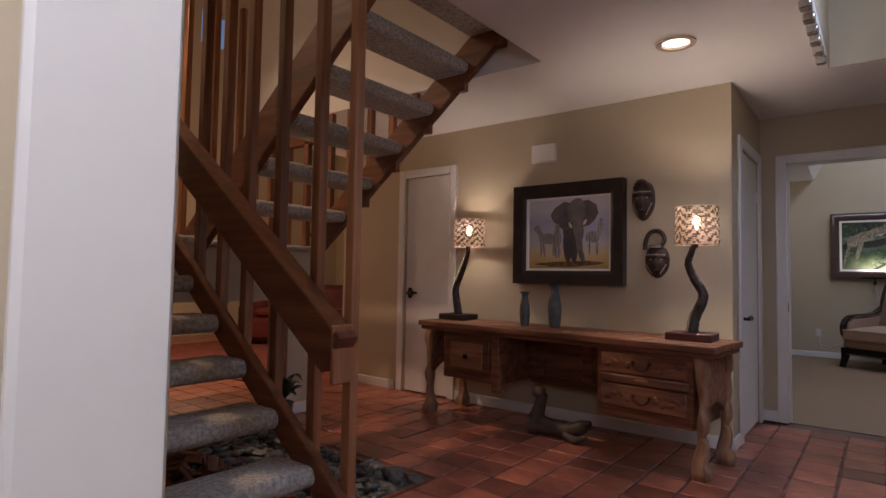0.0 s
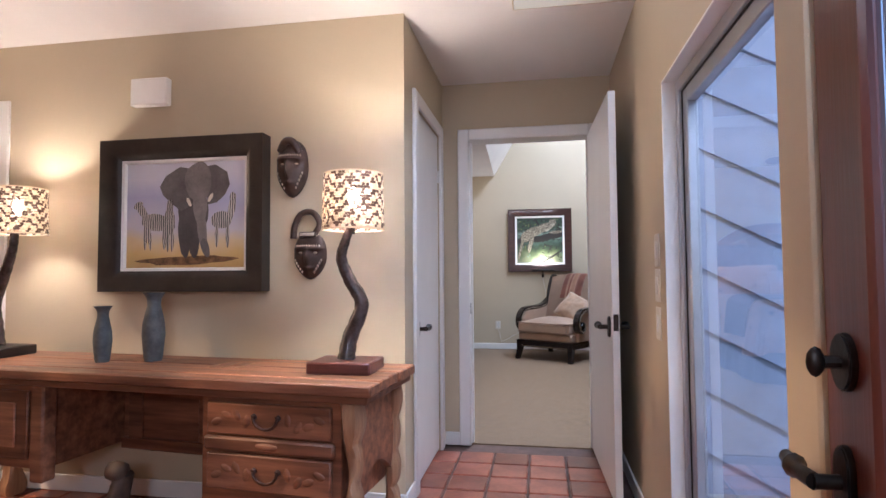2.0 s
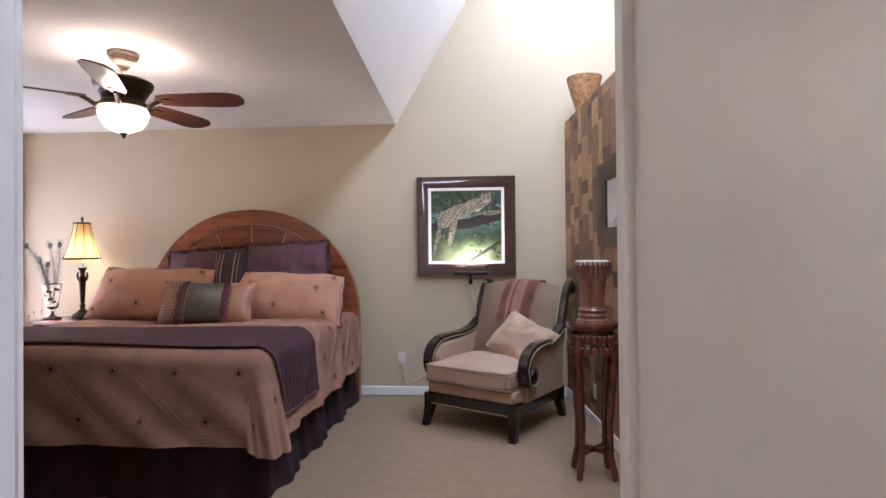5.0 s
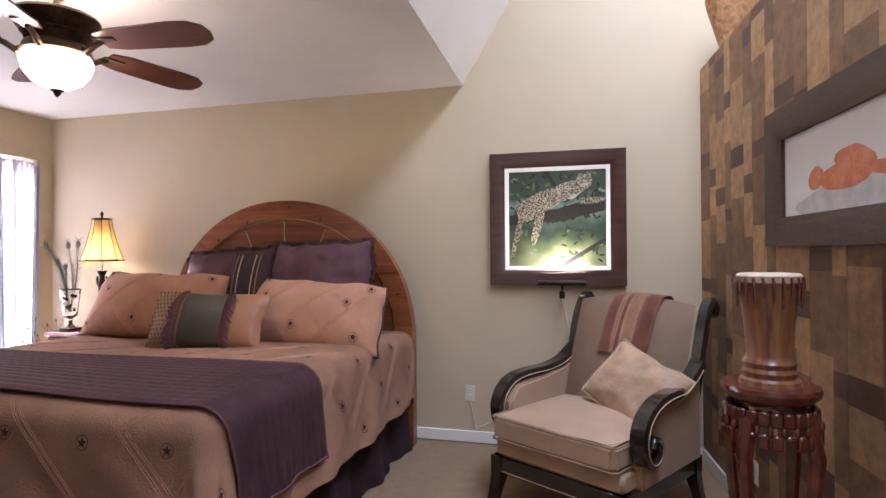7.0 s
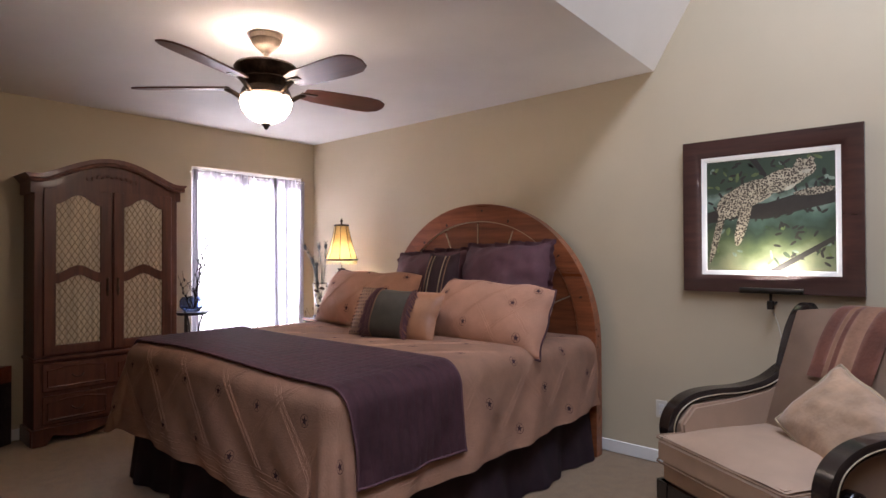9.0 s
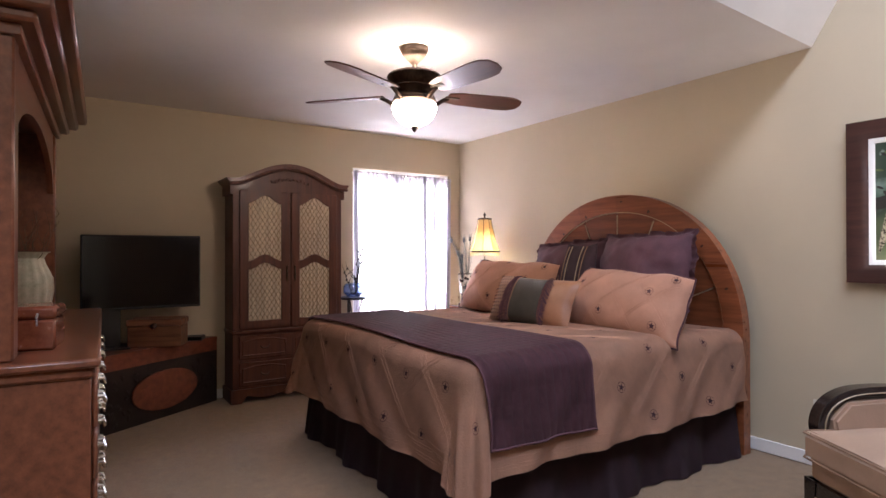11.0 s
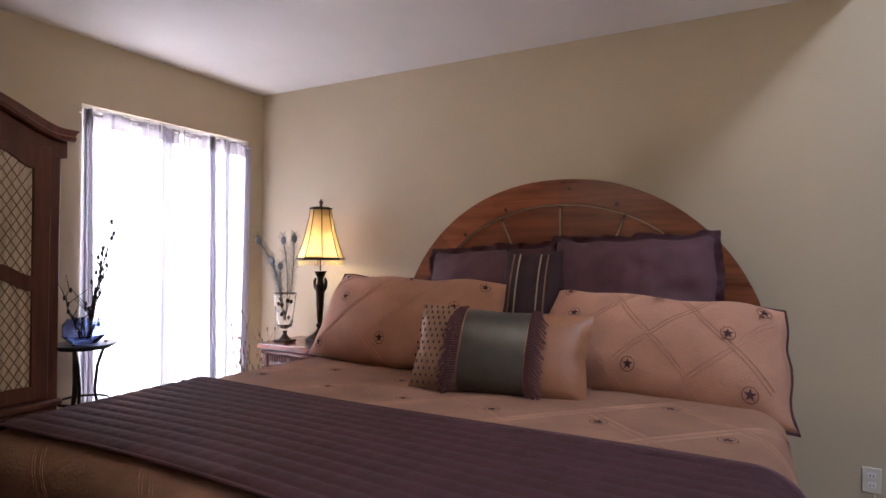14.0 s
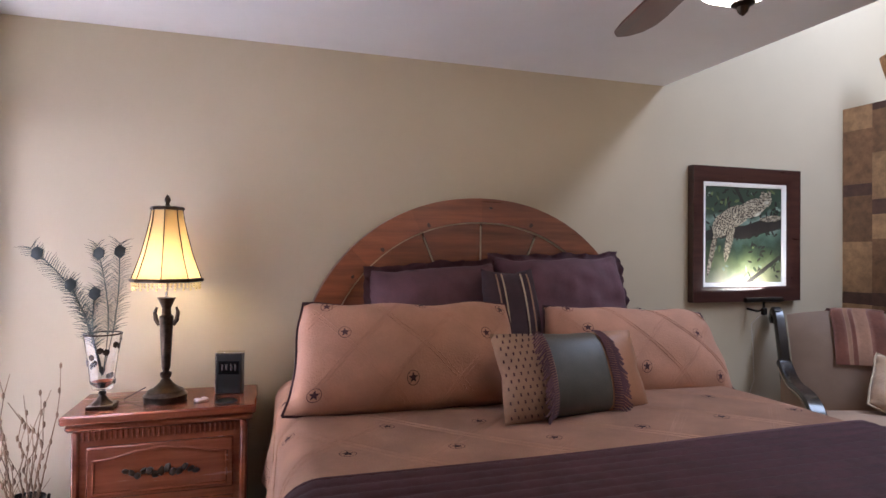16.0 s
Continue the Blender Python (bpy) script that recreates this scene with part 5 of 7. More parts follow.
for z0, z1 in ((0.40, 0.63), (0.13, 0.36)):
    dw = part("drawer", boxes((-0.30, -0.195, z0, 0.30, -0.17, z1), bevel=0.006), CHERRY, ns)
    curve = [(-0.27, z1 - 0.06), (-0.20, z1 - 0.055), (-0.10, z1 - 0.03), (0, z1 - 0.018), (0.10, z1 - 0.03), (0.20, z1 - 0.055), (0.27, z1 - 0.06), (0.27, z0 + 0.025), (-0.27, z0 + 0.025), (-0.27, z1 - 0.06)]
    part("raised_edge", tube(bmesh.new(), [(x, -0.197, z) for x, z in curve], 0.007, 6), CHERRY, dw)
    bm = bmesh.new()
    zc = (z0 + z1) / 2 - 0.01
    for k in range(-6, 7):
        blob(bm, (k * 0.024, -0.203, zc + 0.012 * math.sin(k * 1.9)), (0.018, 0.012, 0.022 - 0.0017 * abs(k)), 1, 0.4, k, m=Matrix.Rotation(0.5 * k, 3, "Y").to_4x4())
    part("carved_pull", bm, BRONZE, dw, "dark carved leaf pull")
for x in (-0.32, 0.32):
    for y in (-0.15, 0.17):
        part("foot", lathe(bmesh.new(), [(0.03, 0), (0.045, 0.03), (0.05, 0.08)], 12, Matrix.Translation((x, y, 0))), CHERRY, ns)

tl = thing("table_lamp", pose(-3.27, 9.67, NZ), "lit bronze table lamp with gold beaded shade", "table lamp")
part("base", lathe(bmesh.new(), [(0.0, 0.0), (0.095, 0.0), (0.097, 0.03), (0.085, 0.038), (0.08, 0.05), (0.055, 0.062), (0.03, 0.085), (0.018, 0.105), (0.026, 0.12), (0.026, 0.132), (0.014, 0.14), (0.02, 0.16), (0.03, 0.36), (0.032, 0.40), (0.022, 0.41), (0.02, 0.44), (0.034, 0.475), (0.042, 0.49), (0.0, 0.492)], 20, cap=False), BRONZE, tl, "fluted bronze column base")
for s in (-1, 1):
    part("scroll", tube(bmesh.new(), [(s * 0.028, 0, 0.36), (s * 0.045, 0, 0.385), (s * 0.05, 0, 0.42), (s * 0.042, 0, 0.445)], [0.012, 0.012, 0.01, 0.006], 6), BRONZE, tl)
part("rod", tube(bmesh.new(), [(0, 0, 0.49), (0, 0, 0.945)], 0.006, 8), SILVER, tl)
part("finial", lathe(bmesh.new(), [(0.0, 0.925), (0.012, 0.93), (0.008, 0.94), (0.014, 0.955), (0.013, 0.965), (0.0, 0.985)], 10, cap=False), BRONZE, tl)
SILK = bpy.data.materials.new("gold_silk_shade")
SILK.use_nodes = True
n, l = SILK.node_tree.nodes, SILK.node_tree.links
t1, d1, mx = n.new("ShaderNodeBsdfTranslucent"), n["Principled BSDF"], n.new("ShaderNodeMixShader")
nz = n.new("ShaderNodeTexNoise")
nz.inputs["Scale"].default_value = 120
rp = n.new("ShaderNodeValToRGB")
rp.color_ramp.elements[0].color, rp.color_ramp.elements[1].color = (0.60, 0.41, 0.17, 1), (0.76, 0.57, 0.28, 1)
l.new(nz.outputs["Fac"], rp.inputs[0])
l.new(rp.outputs[0], t1.inputs["Color"])
l.new(rp.outputs[0], d1.inputs["Base Color"])
d1.inputs["Roughness"].default_value, mx.inputs[0].default_value = 0.8, 0.5
l.new(t1.outputs[0], mx.inputs[1])
l.new(d1.outputs[0], mx.inputs[2])
l.new(mx.outputs[0], [k for k in n if k.type == "OUTPUT_MATERIAL"][0].inputs[0])
prof = [(0.155, 0.575), (0.135, 0.63), (0.112, 0.70), (0.09, 0.79), (0.075, 0.86), (0.068, 0.915)]
shade = part("shade", lathe(bmesh.new(), prof, 8, cap=False), SILK, tl, "gold silk bell shade", smooth=None)
for k in range(8):
    a = 2 * math.pi * k / 8
    part("rib", tube(bmesh.new(), [(r * 1.01 * math.cos(a), r * 1.01 * math.sin(a), z) for r, z in prof], 0.003, 4), BRONZE, shade, "dark bound rib")
for r, z in ((0.157, 0.575), (0.069, 0.915)):
    part("band", tube(bmesh.new(), [(r * math.cos(2 * math.pi * k / 8), r * math.sin(2 * math.pi * k / 8), z) for k in range(9)], 0.009, 6), BRONZE, shade, "dark braid band")
bm = bmesh.new()
for k in range(48):
    a = 2 * math.pi * k / 48
    for j in range(3 if k % 2 else 2):
        blob(bm, (0.147 * math.cos(a), 0.147 * math.sin(a), 0.56 - 0.013 * j), (0.006, 0.006, 0.007), 1)
part("bead_fringe", bm, mat("amber_bead", (0.75, 0.58, 0.28), 0.15, var=0.2), shade, "hanging amber beads")
part("bulb", lathe(bmesh.new(), [(0.0, 0.63), (0.012, 0.64), (0.03, 0.69), (0.024, 0.72), (0.0, 0.735)], 12, cap=False), glow("warm_bulb", (1.0, 0.78, 0.42), 14), tl, "lit bulb")
lamp("table_lamp_bulb", "POINT", (-3.27, 9.67, NZ + 0.60), 6.5, (1.0, 0.76, 0.40), 0.02)

vs = thing("glass_vase", pose(-3.52, 9.60, NZ), "footed glass vase with dark dots and peacock feathers", "vase")
part("foot", lathe(boxes((-0.055, -0.055, 0, 0.055, 0.055, 0.02), bevel=0.004), [(0.045, 0.02), (0.025, 0.04), (0.012, 0.06), (0.018, 0.07), (0.012, 0.08)], 12), BRONZE, vs, "dark metal foot")
part("cup", lathe(bmesh.new(), [(0.012, 0.08), (0.042, 0.09), (0.05, 0.12), (0.062, 0.22), (0.078, 0.335), (0.074, 0.335), (0.058, 0.22), (0.045, 0.125), (0.01, 0.095)], 20, cap=False), GLASS, vs, "clear flared glass cup")
part("rim", tube(bmesh.new(), [(0.077 * math.cos(a), 0.077 * math.sin(a), 0.336) for a in [2 * math.pi * k / 20 for k in range(21)]], 0.004, 6), BRONZE, vs)
for k in range(14):
    a, z = k * 2.4, 0.12 + 0.2 * ((k * 0.37) % 1)
    r = 0.05 + (z - 0.12) * 0.125
    part("dot", blob(bmesh.new(), (0, 0, 0), (0.003, 0.016, 0.016), 1, m=pose(0, 0, 0, 0, 0, math.degrees(a))), BRONZE, vs).matrix_basis = Matrix.Translation((r * math.cos(a), r * math.sin(a), z))


def feather(parent, base, tip, bend, eye=0.027):
    base, tip = Vector(base), Vector(tip)
    pts = [base.lerp(tip, k / 12) + Vector(bend) * math.sin(math.pi * k / 12) for k in range(13)]
    bm = tube(bmesh.new(), pts, [0.0026] * 12 + [0.0012], 4)
    side = (tip - base).cross(Vector((0, 1, 0.2))).normalized()
    rf = random.Random(int(tip.x * 1000))
    for k in range(4, 13):
        for s in (-1, 1):
            for j in range(4):
                q = pts[k] + (pts[k] - pts[k - 1]) * (j * 0.25)
                e = q + side * s * (0.03 + 0.028 * rf.random()) + (pts[12] - pts[8]).normalized() * 0.03
                tube(bm, [q, (q + e) / 2 + Vector((0, 0, 0.006)), e], [0.0019, 0.0015, 0.0008], 3)
    f = part("feather", bm, FEATHER, parent, "peacock feather")
    part("eye_spot", blob(bmesh.new(), tip, (eye, 0.005, eye * 1.2), 1), mat("feather_eye", (0.02, 0.024, 0.022), 0.5), f)


feather(vs, (0, 0, 0.15), (-0.02, 0.0, 0.70), (0.03, 0, 0))
feather(vs, (0.0, 0, 0.15), (0.06, 0.02, 0.71), (0.02, 0, 0))
feather(vs, (0, 0.01, 0.15), (-0.26, 0.0, 0.70), (0.03, 0, 0.06))
feather(vs, (0, -0.01, 0.15), (-0.03, -0.02, 0.52), (-0.02, 0, 0.0))
feather(vs, (0, 0.0, 0.15), (-0.13, 0.0, 0.56), (0.0, 0, 0.03))
o = thing("clock_radio", pose(-2.985, 9.74, NZ, 0, 0, -12), "black and silver upright clock on the nightstand", "clock")
part("case", boxes((-0.062, -0.03, 0, 0.062, 0.03, 0.205), bevel=0.005), PLASTIC, o)
part("silver_side", boxes((-0.068, -0.032, 0, -0.061, 0.032, 0.205), (-0.068, -0.032, 0.2, 0.064, 0.032, 0.208), bevel=0.002), SILVER, o)
part("display", boxes((-0.05, -0.033, 0.10, 0.05, -0.029, 0.165)), SCREEN, o)
part("digit_bar", boxes(*[(x, -0.0345, 0.12, x + 0.008, -0.0328, 0.15) for x in (-0.035, -0.015, 0.008, 0.028)]), SILVER, o)
o = thing("remote_control", pose(-3.105, 9.60, NZ, 0, 0, 30), "small white remote on the nightstand", "remote")
part("case", boxes((-0.03, -0.02, 0, 0.03, 0.02, 0.018), bevel=0.006), WHITE, o)
part("button", boxes((-0.016, -0.008, 0.018, 0.0, 0.008, 0.021), bevel=0.002), SILVER, o)
solid("coaster", lathe(bmesh.new(), [(0.0, 0.0), (0.048, 0.0), (0.05, 0.006), (0.045, 0.010), (0.0, 0.008)], 20, cap=False), PLASTIC, "round dark coaster on the nightstand", "coaster", m=pose(-2.99, 9.56, NZ))
solid("pen", tube(bmesh.new(), [(0, 0, 0.004), (0.09, 0.03, 0.05)], 0.003, 6), PLASTIC, "dark pen leaning behind the vase", "pen", m=pose(-3.46, 9.72, NZ))


def twigs(parent, n, height, spread, r=0.004, seed=1, material=STEM, buds=True, base=0.0):
    rt = random.Random(seed)
    for k in range(n):
        a, s = rt.uniform(0, 6.28), rt.uniform(0.3, 1) * spread
        tip = Vector((s * math.cos(a), s * math.sin(a), height * rt.uniform(0.6, 1)))
        pts = [Vector((0.02 * math.cos(a), 0.02 * math.sin(a), base)).lerp(tip, j / 7) + Vector((0.02 * rt.uniform(-1, 1), 0.02 * rt.uniform(-1, 1), 0)) * (j > 1) for j in range(8)]
        bm = tube(bmesh.new(), pts, [r * (1 - 0.09 * j) for j in range(8)], 5)
        for j in range(2, 8):
            if buds:
                blob(bm, pts[j] + Vector((rt.uniform(-0.006, 0.006), rt.uniform(-0.006, 0.006), 0)), (r * 1.7, r * 1.7, r * 3.2), 1)
            if rt.random() < 0.5:
                e = pts[j] + Vector((rt.uniform(-0.07, 0.07), rt.uniform(-0.07, 0.07), 0.08))
                tube(bm, [pts[j], e], [r * 0.5, r * 0.3], 4)
        part("twig", bm, material, parent)


pt = thing("floor_vase", pose(-3.83, 9.62, 0) @ Matrix.Diagonal((0.86, 0.86, 1.15, 1)), "dark iron scroll pot with dry twigs beside the window", "vase")
part("pot", lathe(bmesh.new(), [(0.0, 0.0), (0.08, 0.0), (0.10, 0.05), (0.125, 0.16), (0.12, 0.24), (0.09, 0.30), (0.10, 0.34), (0.09, 0.335), (0.08, 0.29), (0.0, 0.1)], 18, cap=False), IRON, pt)
for k in range(8):
    a = 2 * math.pi * k / 8
    part("scroll", tube(bmesh.new(), [((0.13 + 0.03 * math.sin(j)) * math.cos(a + 0.12 * j), (0.13 + 0.03 * math.sin(j)) * math.sin(a + 0.12 * j), 0.03 + 0.05 * j) for j in range(7)], 0.008, 6), IRON, pt)
PALETWIG = mat("pale_cane", (0.22, 0.135, 0.075), 0.7, var=0.2)
twigs(pt, 14, 0.86, 0.20, 0.0045, 3, PALETWIG, base=0.15)
sd = thing("plant_stand", pose(-3.80, 8.42, 0), "tall black wire stand with glass bowl and dark branches", "plant stand")
for k in range(3):
    a = 2 * math.pi * k / 3 + 0.4
    part("leg", tube(bmesh.new(), [((0.10 + 0.05 * math.sin(j * 0.9)) * math.cos(a + 0.1 * j), (0.10 + 0.05 * math.sin(j * 0.9)) * math.sin(a + 0.1 * j), 0.13 * j) for j in range(8)], 0.008, 6), IRON, sd)
for z in (0.25, 0.6, 0.88):
    part("ring", tube(bmesh.new(), [(0.12 * math.cos(a), 0.12 * math.sin(a), z) for a in [2 * math.pi * k / 18 for k in range(19)]], 0.007, 6), IRON, sd)
part("tray", lathe(bmesh.new(), [(0.0, 0.89), (0.15, 0.89), (0.155, 0.90), (0.0, 0.90)], 20, cap=False), PLASTIC, sd)
part("bowl", lathe(bmesh.new(), [(0.06, 0.90), (0.10, 0.94), (0.10, 1.0), (0.08, 1.03), (0.077, 1.03), (0.095, 0.995), (0.095, 0.945), (0.05, 0.905)], 18, cap=False), glass("blue_glass", (0.5, 0.6, 0.9)), sd, "blue glass bowl")
twigs(sd, 9, 1.55, 0.16, 0.005, 9, IRON, base=0.92)
part("hanging_cord", tube(bmesh.new(), [(0.1, -0.1, 0.88), (0.14, -0.12, 0.7), (0.12, -0.13, 0.45), (0.16, -0.1, 0.3)], 0.010, 6), IRON, sd)

# ---- armoire ----
ar = thing("armoire", pose(-4.07, 7.765, 0, 0, 0, 90), "cherry armoire with arched crown and wire-mesh doors", "armoire")
AW, AD = 0.515, 0.295


def rise(x, w, base, h):
    """Bonnet curve: flat shoulders that swell to a middle arch."""
    k = max(0, 1 - (abs(x) / (w * 0.86)) ** 2.0)
    return base + h * (k ** 1.5)


part("body", boxes((-AW, -AD, 0.10, AW, 0, 1.93), bevel=0.004), ARMWOOD, ar)
n = 32
top = [(-0.58 + 1.16 * i / n, rise(-0.58 + 1.16 * i / n, 0.58, 2.0, 0.16)) for i in range(n + 1)]
bot = [(x * 0.93, z - 0.05) for x, z in top]
part("frieze", strip(bmesh.new(), [(x, 1.86) for x, _ in bot], bot, 0.30, Matrix.Translation((0, -AD - 0.01, 0))), ARMWOOD, ar, "arched frieze board")
part("crown", strip(bmesh.new(), bot, top, AD + 0.06, Matrix.Translation((0, -AD - 0.05, 0))), ARMWOOD, ar, "moulded arched crown")
part("crown_bead", tube(bmesh.new(), [(x * 0.96, -AD - 0.045, z - 0.045) for x, z in top], 0.016, 6), ARMWOOD, ar)
bm = bmesh.new()
for k in range(-5, 6):
    blob(bm, (k * 0.035, -AD - 0.016, 1.965 + 0.05 * (1 - (k / 6) ** 2) + 0.008 * (k % 2)), (0.019, 0.010, 0.012), 1, m=Matrix.Rotation(0.4 * k, 3, "Y").to_4x4())
part("carved_spray", bm, ARMWOOD, ar, "carved leaf spray")
for s in (-1, 1):
    x0, x1 = (0.008, AW - 0.055) if s > 0 else (-AW + 0.055, -0.008)
    dr2 = part("door", boxes((x0, -AD - 0.022, 0.66, x0 + 0.078, -AD - 0.002, 1.90), (x1 - 0.078, -AD - 0.022, 0.66, x1, -AD - 0.002, 1.90), (x0 + 0.06, -AD - 0.022, 0.66, x1 - 0.06, -AD - 0.002, 0.73), bevel=0.004), ARMWOOD, ar)
    xm = (x0 + x1) / 2
    hw = (x1 - x0) / 2 - 0.075
    xs = [xm - hw + 2 * hw * i / 14 for i in range(15)]
    swell = [0.5 - 0.5 * math.cos(2 * math.pi * i / 14) for i in range(15)]
    part("top_rail", strip(bmesh.new(), [(x, 1.785 + 0.075 * k) for x, k in zip(xs, swell)], [(x, 1.90) for x in xs], 0.02, Matrix.Translation((0, -AD - 0.022, 0))), ARMWOOD, dr2)
    part("middle_rail", strip(bmesh.new(), [(x, 1.19 + 0.06 * k) for x, k in zip(xs, swell)], [(x, 1.265 + 0.06 * k) for x, k in zip(xs, swell)], 0.02, Matrix.Translation((0, -AD - 0.022, 0))), ARMWOOD, dr2)
    part("gathered_cloth", sheet(bmesh.new(), lambda u, v, x0=x0, x1=x1: Vector((x0 + 0.05 + (x1 - x0 - 0.1) * u, -AD - 0.006 + 0.003 * math.sin(u * 60), 0.70 + 1.18 * v)), 60, 2), LINEN, dr2, "gathered ivory cloth behind the wire")
    bm = bmesh.new()
    wd, h0, h1 = x1 - x0 - 0.11, 0.72, 1.86
    for k in range(-16, 22):
        for q in (1, -1):
            xa = k * 0.042
            pts = []
            for z in (h0, h1):
                pts.append((xa + q * (z - h0) * 0.62, z))
            (ax, az), (bx, bz) = pts
            lo_t, hi_t = 0.0, 1.0
            dx = bx - ax
            for bound, sg in ((0.0, 1), (wd, -1)):
                if abs(dx) > 1e-9:
                    tt = (bound - ax) / dx
                    if (dx * sg) > 0:
                        lo_t = max(lo_t, tt)
                    else:
                        hi_t = min(hi_t, tt)
            if lo_t < hi_t - 0.02:
                tube(bm, [(x0 + 0.055 + ax + dx * tt, -AD - 0.0125, az + (bz - az) * tt) for tt in (lo_t, hi_t)], 0.0026, 4, False)
    part("wire_mesh", bm, WIRE, dr2, "crossed brass wire mesh")
    part("handle", tube(bmesh.new(), [(x0 + 0.03 if s > 0 else x1 - 0.03, -AD - 0.03, z) for z in (1.08, 1.13, 1.18, 1.22)], [0.006, 0.012, 0.008, 0.010], 8), BRONZE, dr2, "dark bronze pull")
for z0, z1 in ((0.39, 0.60), (0.15, 0.36)):
    dw = part("drawer", boxes((-AW + 0.05, -AD - 0.022, z0, AW - 0.05, -AD - 0.002, z1), bevel=0.006), ARMWOOD, ar)
    for s in (-0.24, 0.24):
        part("raised_panel", tube(bmesh.new(), [(s + a * 0.19, -AD - 0.024, (z0 + z1) / 2 + b * 0.07) for a, b in ((-1, -1), (1, -1), (1, 0.7), (0.4, 1), (-0.4, 1), (-1, 0.7), (-1, -1))], 0.008, 5), ARMWOOD, dw)
        part("bail_pull", tube(bmesh.new(), [(s - 0.04, -AD - 0.03, (z0 + z1) / 2 + 0.01), (s - 0.02, -AD - 0.04, (z0 + z1) / 2 - 0.012), (s + 0.02, -AD - 0.04, (z0 + z1) / 2 - 0.012), (s + 0.04, -AD - 0.03, (z0 + z1) / 2 + 0.01)], 0.005, 6), BRONZE, dw, "bronze bail pull")
part("mid_moulding", boxes((-AW - 0.012, -AD - 0.03, 0.615, AW + 0.012, 0, 0.645), bevel=0.008), ARMWOOD, ar)
xs = [-AW - 0.01 + (2 * AW + 0.02) * i / 24 for i in range(25)]
part("base_skirt", strip(bmesh.new(), [(x, 0.0 if abs(x) > AW - 0.09 else 0.055 + 0.02 * math.cos(x * 14)) for x in xs], [(x, 0.125) for x in xs], 0.03, Matrix.Translation((0, -AD - 0.018, 0))), ARMWOOD, ar, "scalloped base skirt")
for s in (-1, 1):
    part("side_base", boxes((s * AW - 0.02, -AD, 0, s * AW + 0.012, 0, 0.12), bevel=0.004), ARMWOOD, ar)

# ---- television on the corner chest ----
chest = thing("storage_chest", Matrix(), "low dark chest with red oval panel in the corner", "chest")
fa, fb = Vector((-3.40, 6.24, 0)), Vector((-4.02, 7.17, 0))
bm = bmesh.new()
outline = [(fa.x, fa.y), (fb.x, fb.y), (-4.07, 7.10), (-4.07, 6.05), (-3.62, 6.05)]
for z0, z1, grow in ((0.0, 0.46, 0.0), ):
    lo = [bm.verts.new((x, y, z0)) for x, y in outline]
    hi = [bm.verts.new((x, y, z1)) for x, y in outline]
    bm.faces.new(lo[::-1]), bm.faces.new(hi)
    for i in range(5):
        bm.faces.new((lo[i], lo[(i + 1) % 5], hi[(i + 1) % 5], hi[i]))
part("body", bm, CHESTDARK, chest)
bm = bmesh.new()
lo = [bm.verts.new((x, y, 0.46)) for x, y in outline]
hi = [bm.verts.new((x, y, 0.58)) for x, y in outline]
bm.faces.new(lo[::-1]), bm.faces.new(hi)
for i in range(5):
    bm.faces.new((lo[i], lo[(i + 1) % 5], hi[(i + 1) % 5], hi[i]))
part("lid", bm, CHESTRED, chest, "red lacquered lid")
mid = (fa + fb) / 2
ang = math.degrees(math.atan2(fa.y - fb.y, fa.x - fb.x))
fm = Matrix.Translation(mid) @ Matrix.Rotation(radians(ang), 4, "Z")
part("oval_panel", slab(bmesh.new(), oval(0, 0.23, 0.32, 0.16, 28), 0.012, fm @ pose(0, 0.008, 0, 0, 0, 180) @ Matrix.Translation((0, -0.012, 0)), 0.004), CHESTRED, chest, "red oval front panel")
rc = random.Random(2)
for s in (-1, 1):
    for k in range(26):
        x, z = s * rc.uniform(0.26, 0.52), rc.uniform(0.04, 0.42)
        if ((x / 0.33) ** 2 + ((z - 0.23) / 0.17) ** 2) > 1.15:
            bm = blob(bmesh.new(), (x, 0.006, z), (0.028, 0.008, 0.014), 1, m=Matrix.Rotation(rc.uniform(0, 3), 3, "Y").to_4x4())
            bmesh.ops.transform(bm, matrix=fm, verts=bm.verts[:])
            part("carved_leaf", bm, CHESTDARK, chest, "carved black leaf")
wb = thing("wooden_box", pose(-3.78, 6.66, 0.58, 0, 0, 68), "brown wooden box with brass clasp under the television", "box")
part("box_body", boxes((-0.20, -0.12, 0, 0.20, 0.12, 0.17), bevel=0.006), DESKWOOD, wb)
part("lid", boxes((-0.207, -0.127, 0.172, 0.207, 0.127, 0.225), bevel=0.008), DESKWOOD, wb)
part("clasp", lathe(bmesh.new(), [(0.0, 0), (0.028, 0), (0.024, 0.008), (0.0, 0.01)], 14, pose(0, -0.128, 0.17, 90, 0, 0), cap=False), SILVER, wb, "round metal clasp")
tv = thing("television", pose(-3.80, 6.55, 0.58, 0, 0, 90), "black flat-screen television on a stand", "television")
part("screen_body", boxes((-0.435, -0.02, 0.305, 0.435, 0.03, 0.905), bevel=0.006), PLASTIC, tv)
part("screen", boxes((-0.422, -0.0225, 0.325, 0.422, -0.0195, 0.893)), SCREEN, tv, "glossy dark screen")
part("neck", boxes((-0.30, -0.01, 0.01, -0.16, 0.03, 0.315), bevel=0.004), PLASTIC, tv)
part("foot", boxes((-0.40, -0.13, 0.0, -0.10, 0.10, 0.012), bevel=0.004), PLASTIC, tv)
part("indicator", boxes((0.0, -0.024, 0.311, 0.012, -0.021, 0.317)), SILVER, tv)
o = thing("media_player", pose(-3.93, 6.93, 0.58, 0, 0, 68), "slim black media box on the chest", "media player")
part("case", boxes((-0.11, -0.07, 0, 0.11, 0.07, 0.035), bevel=0.004), PLASTIC, o)
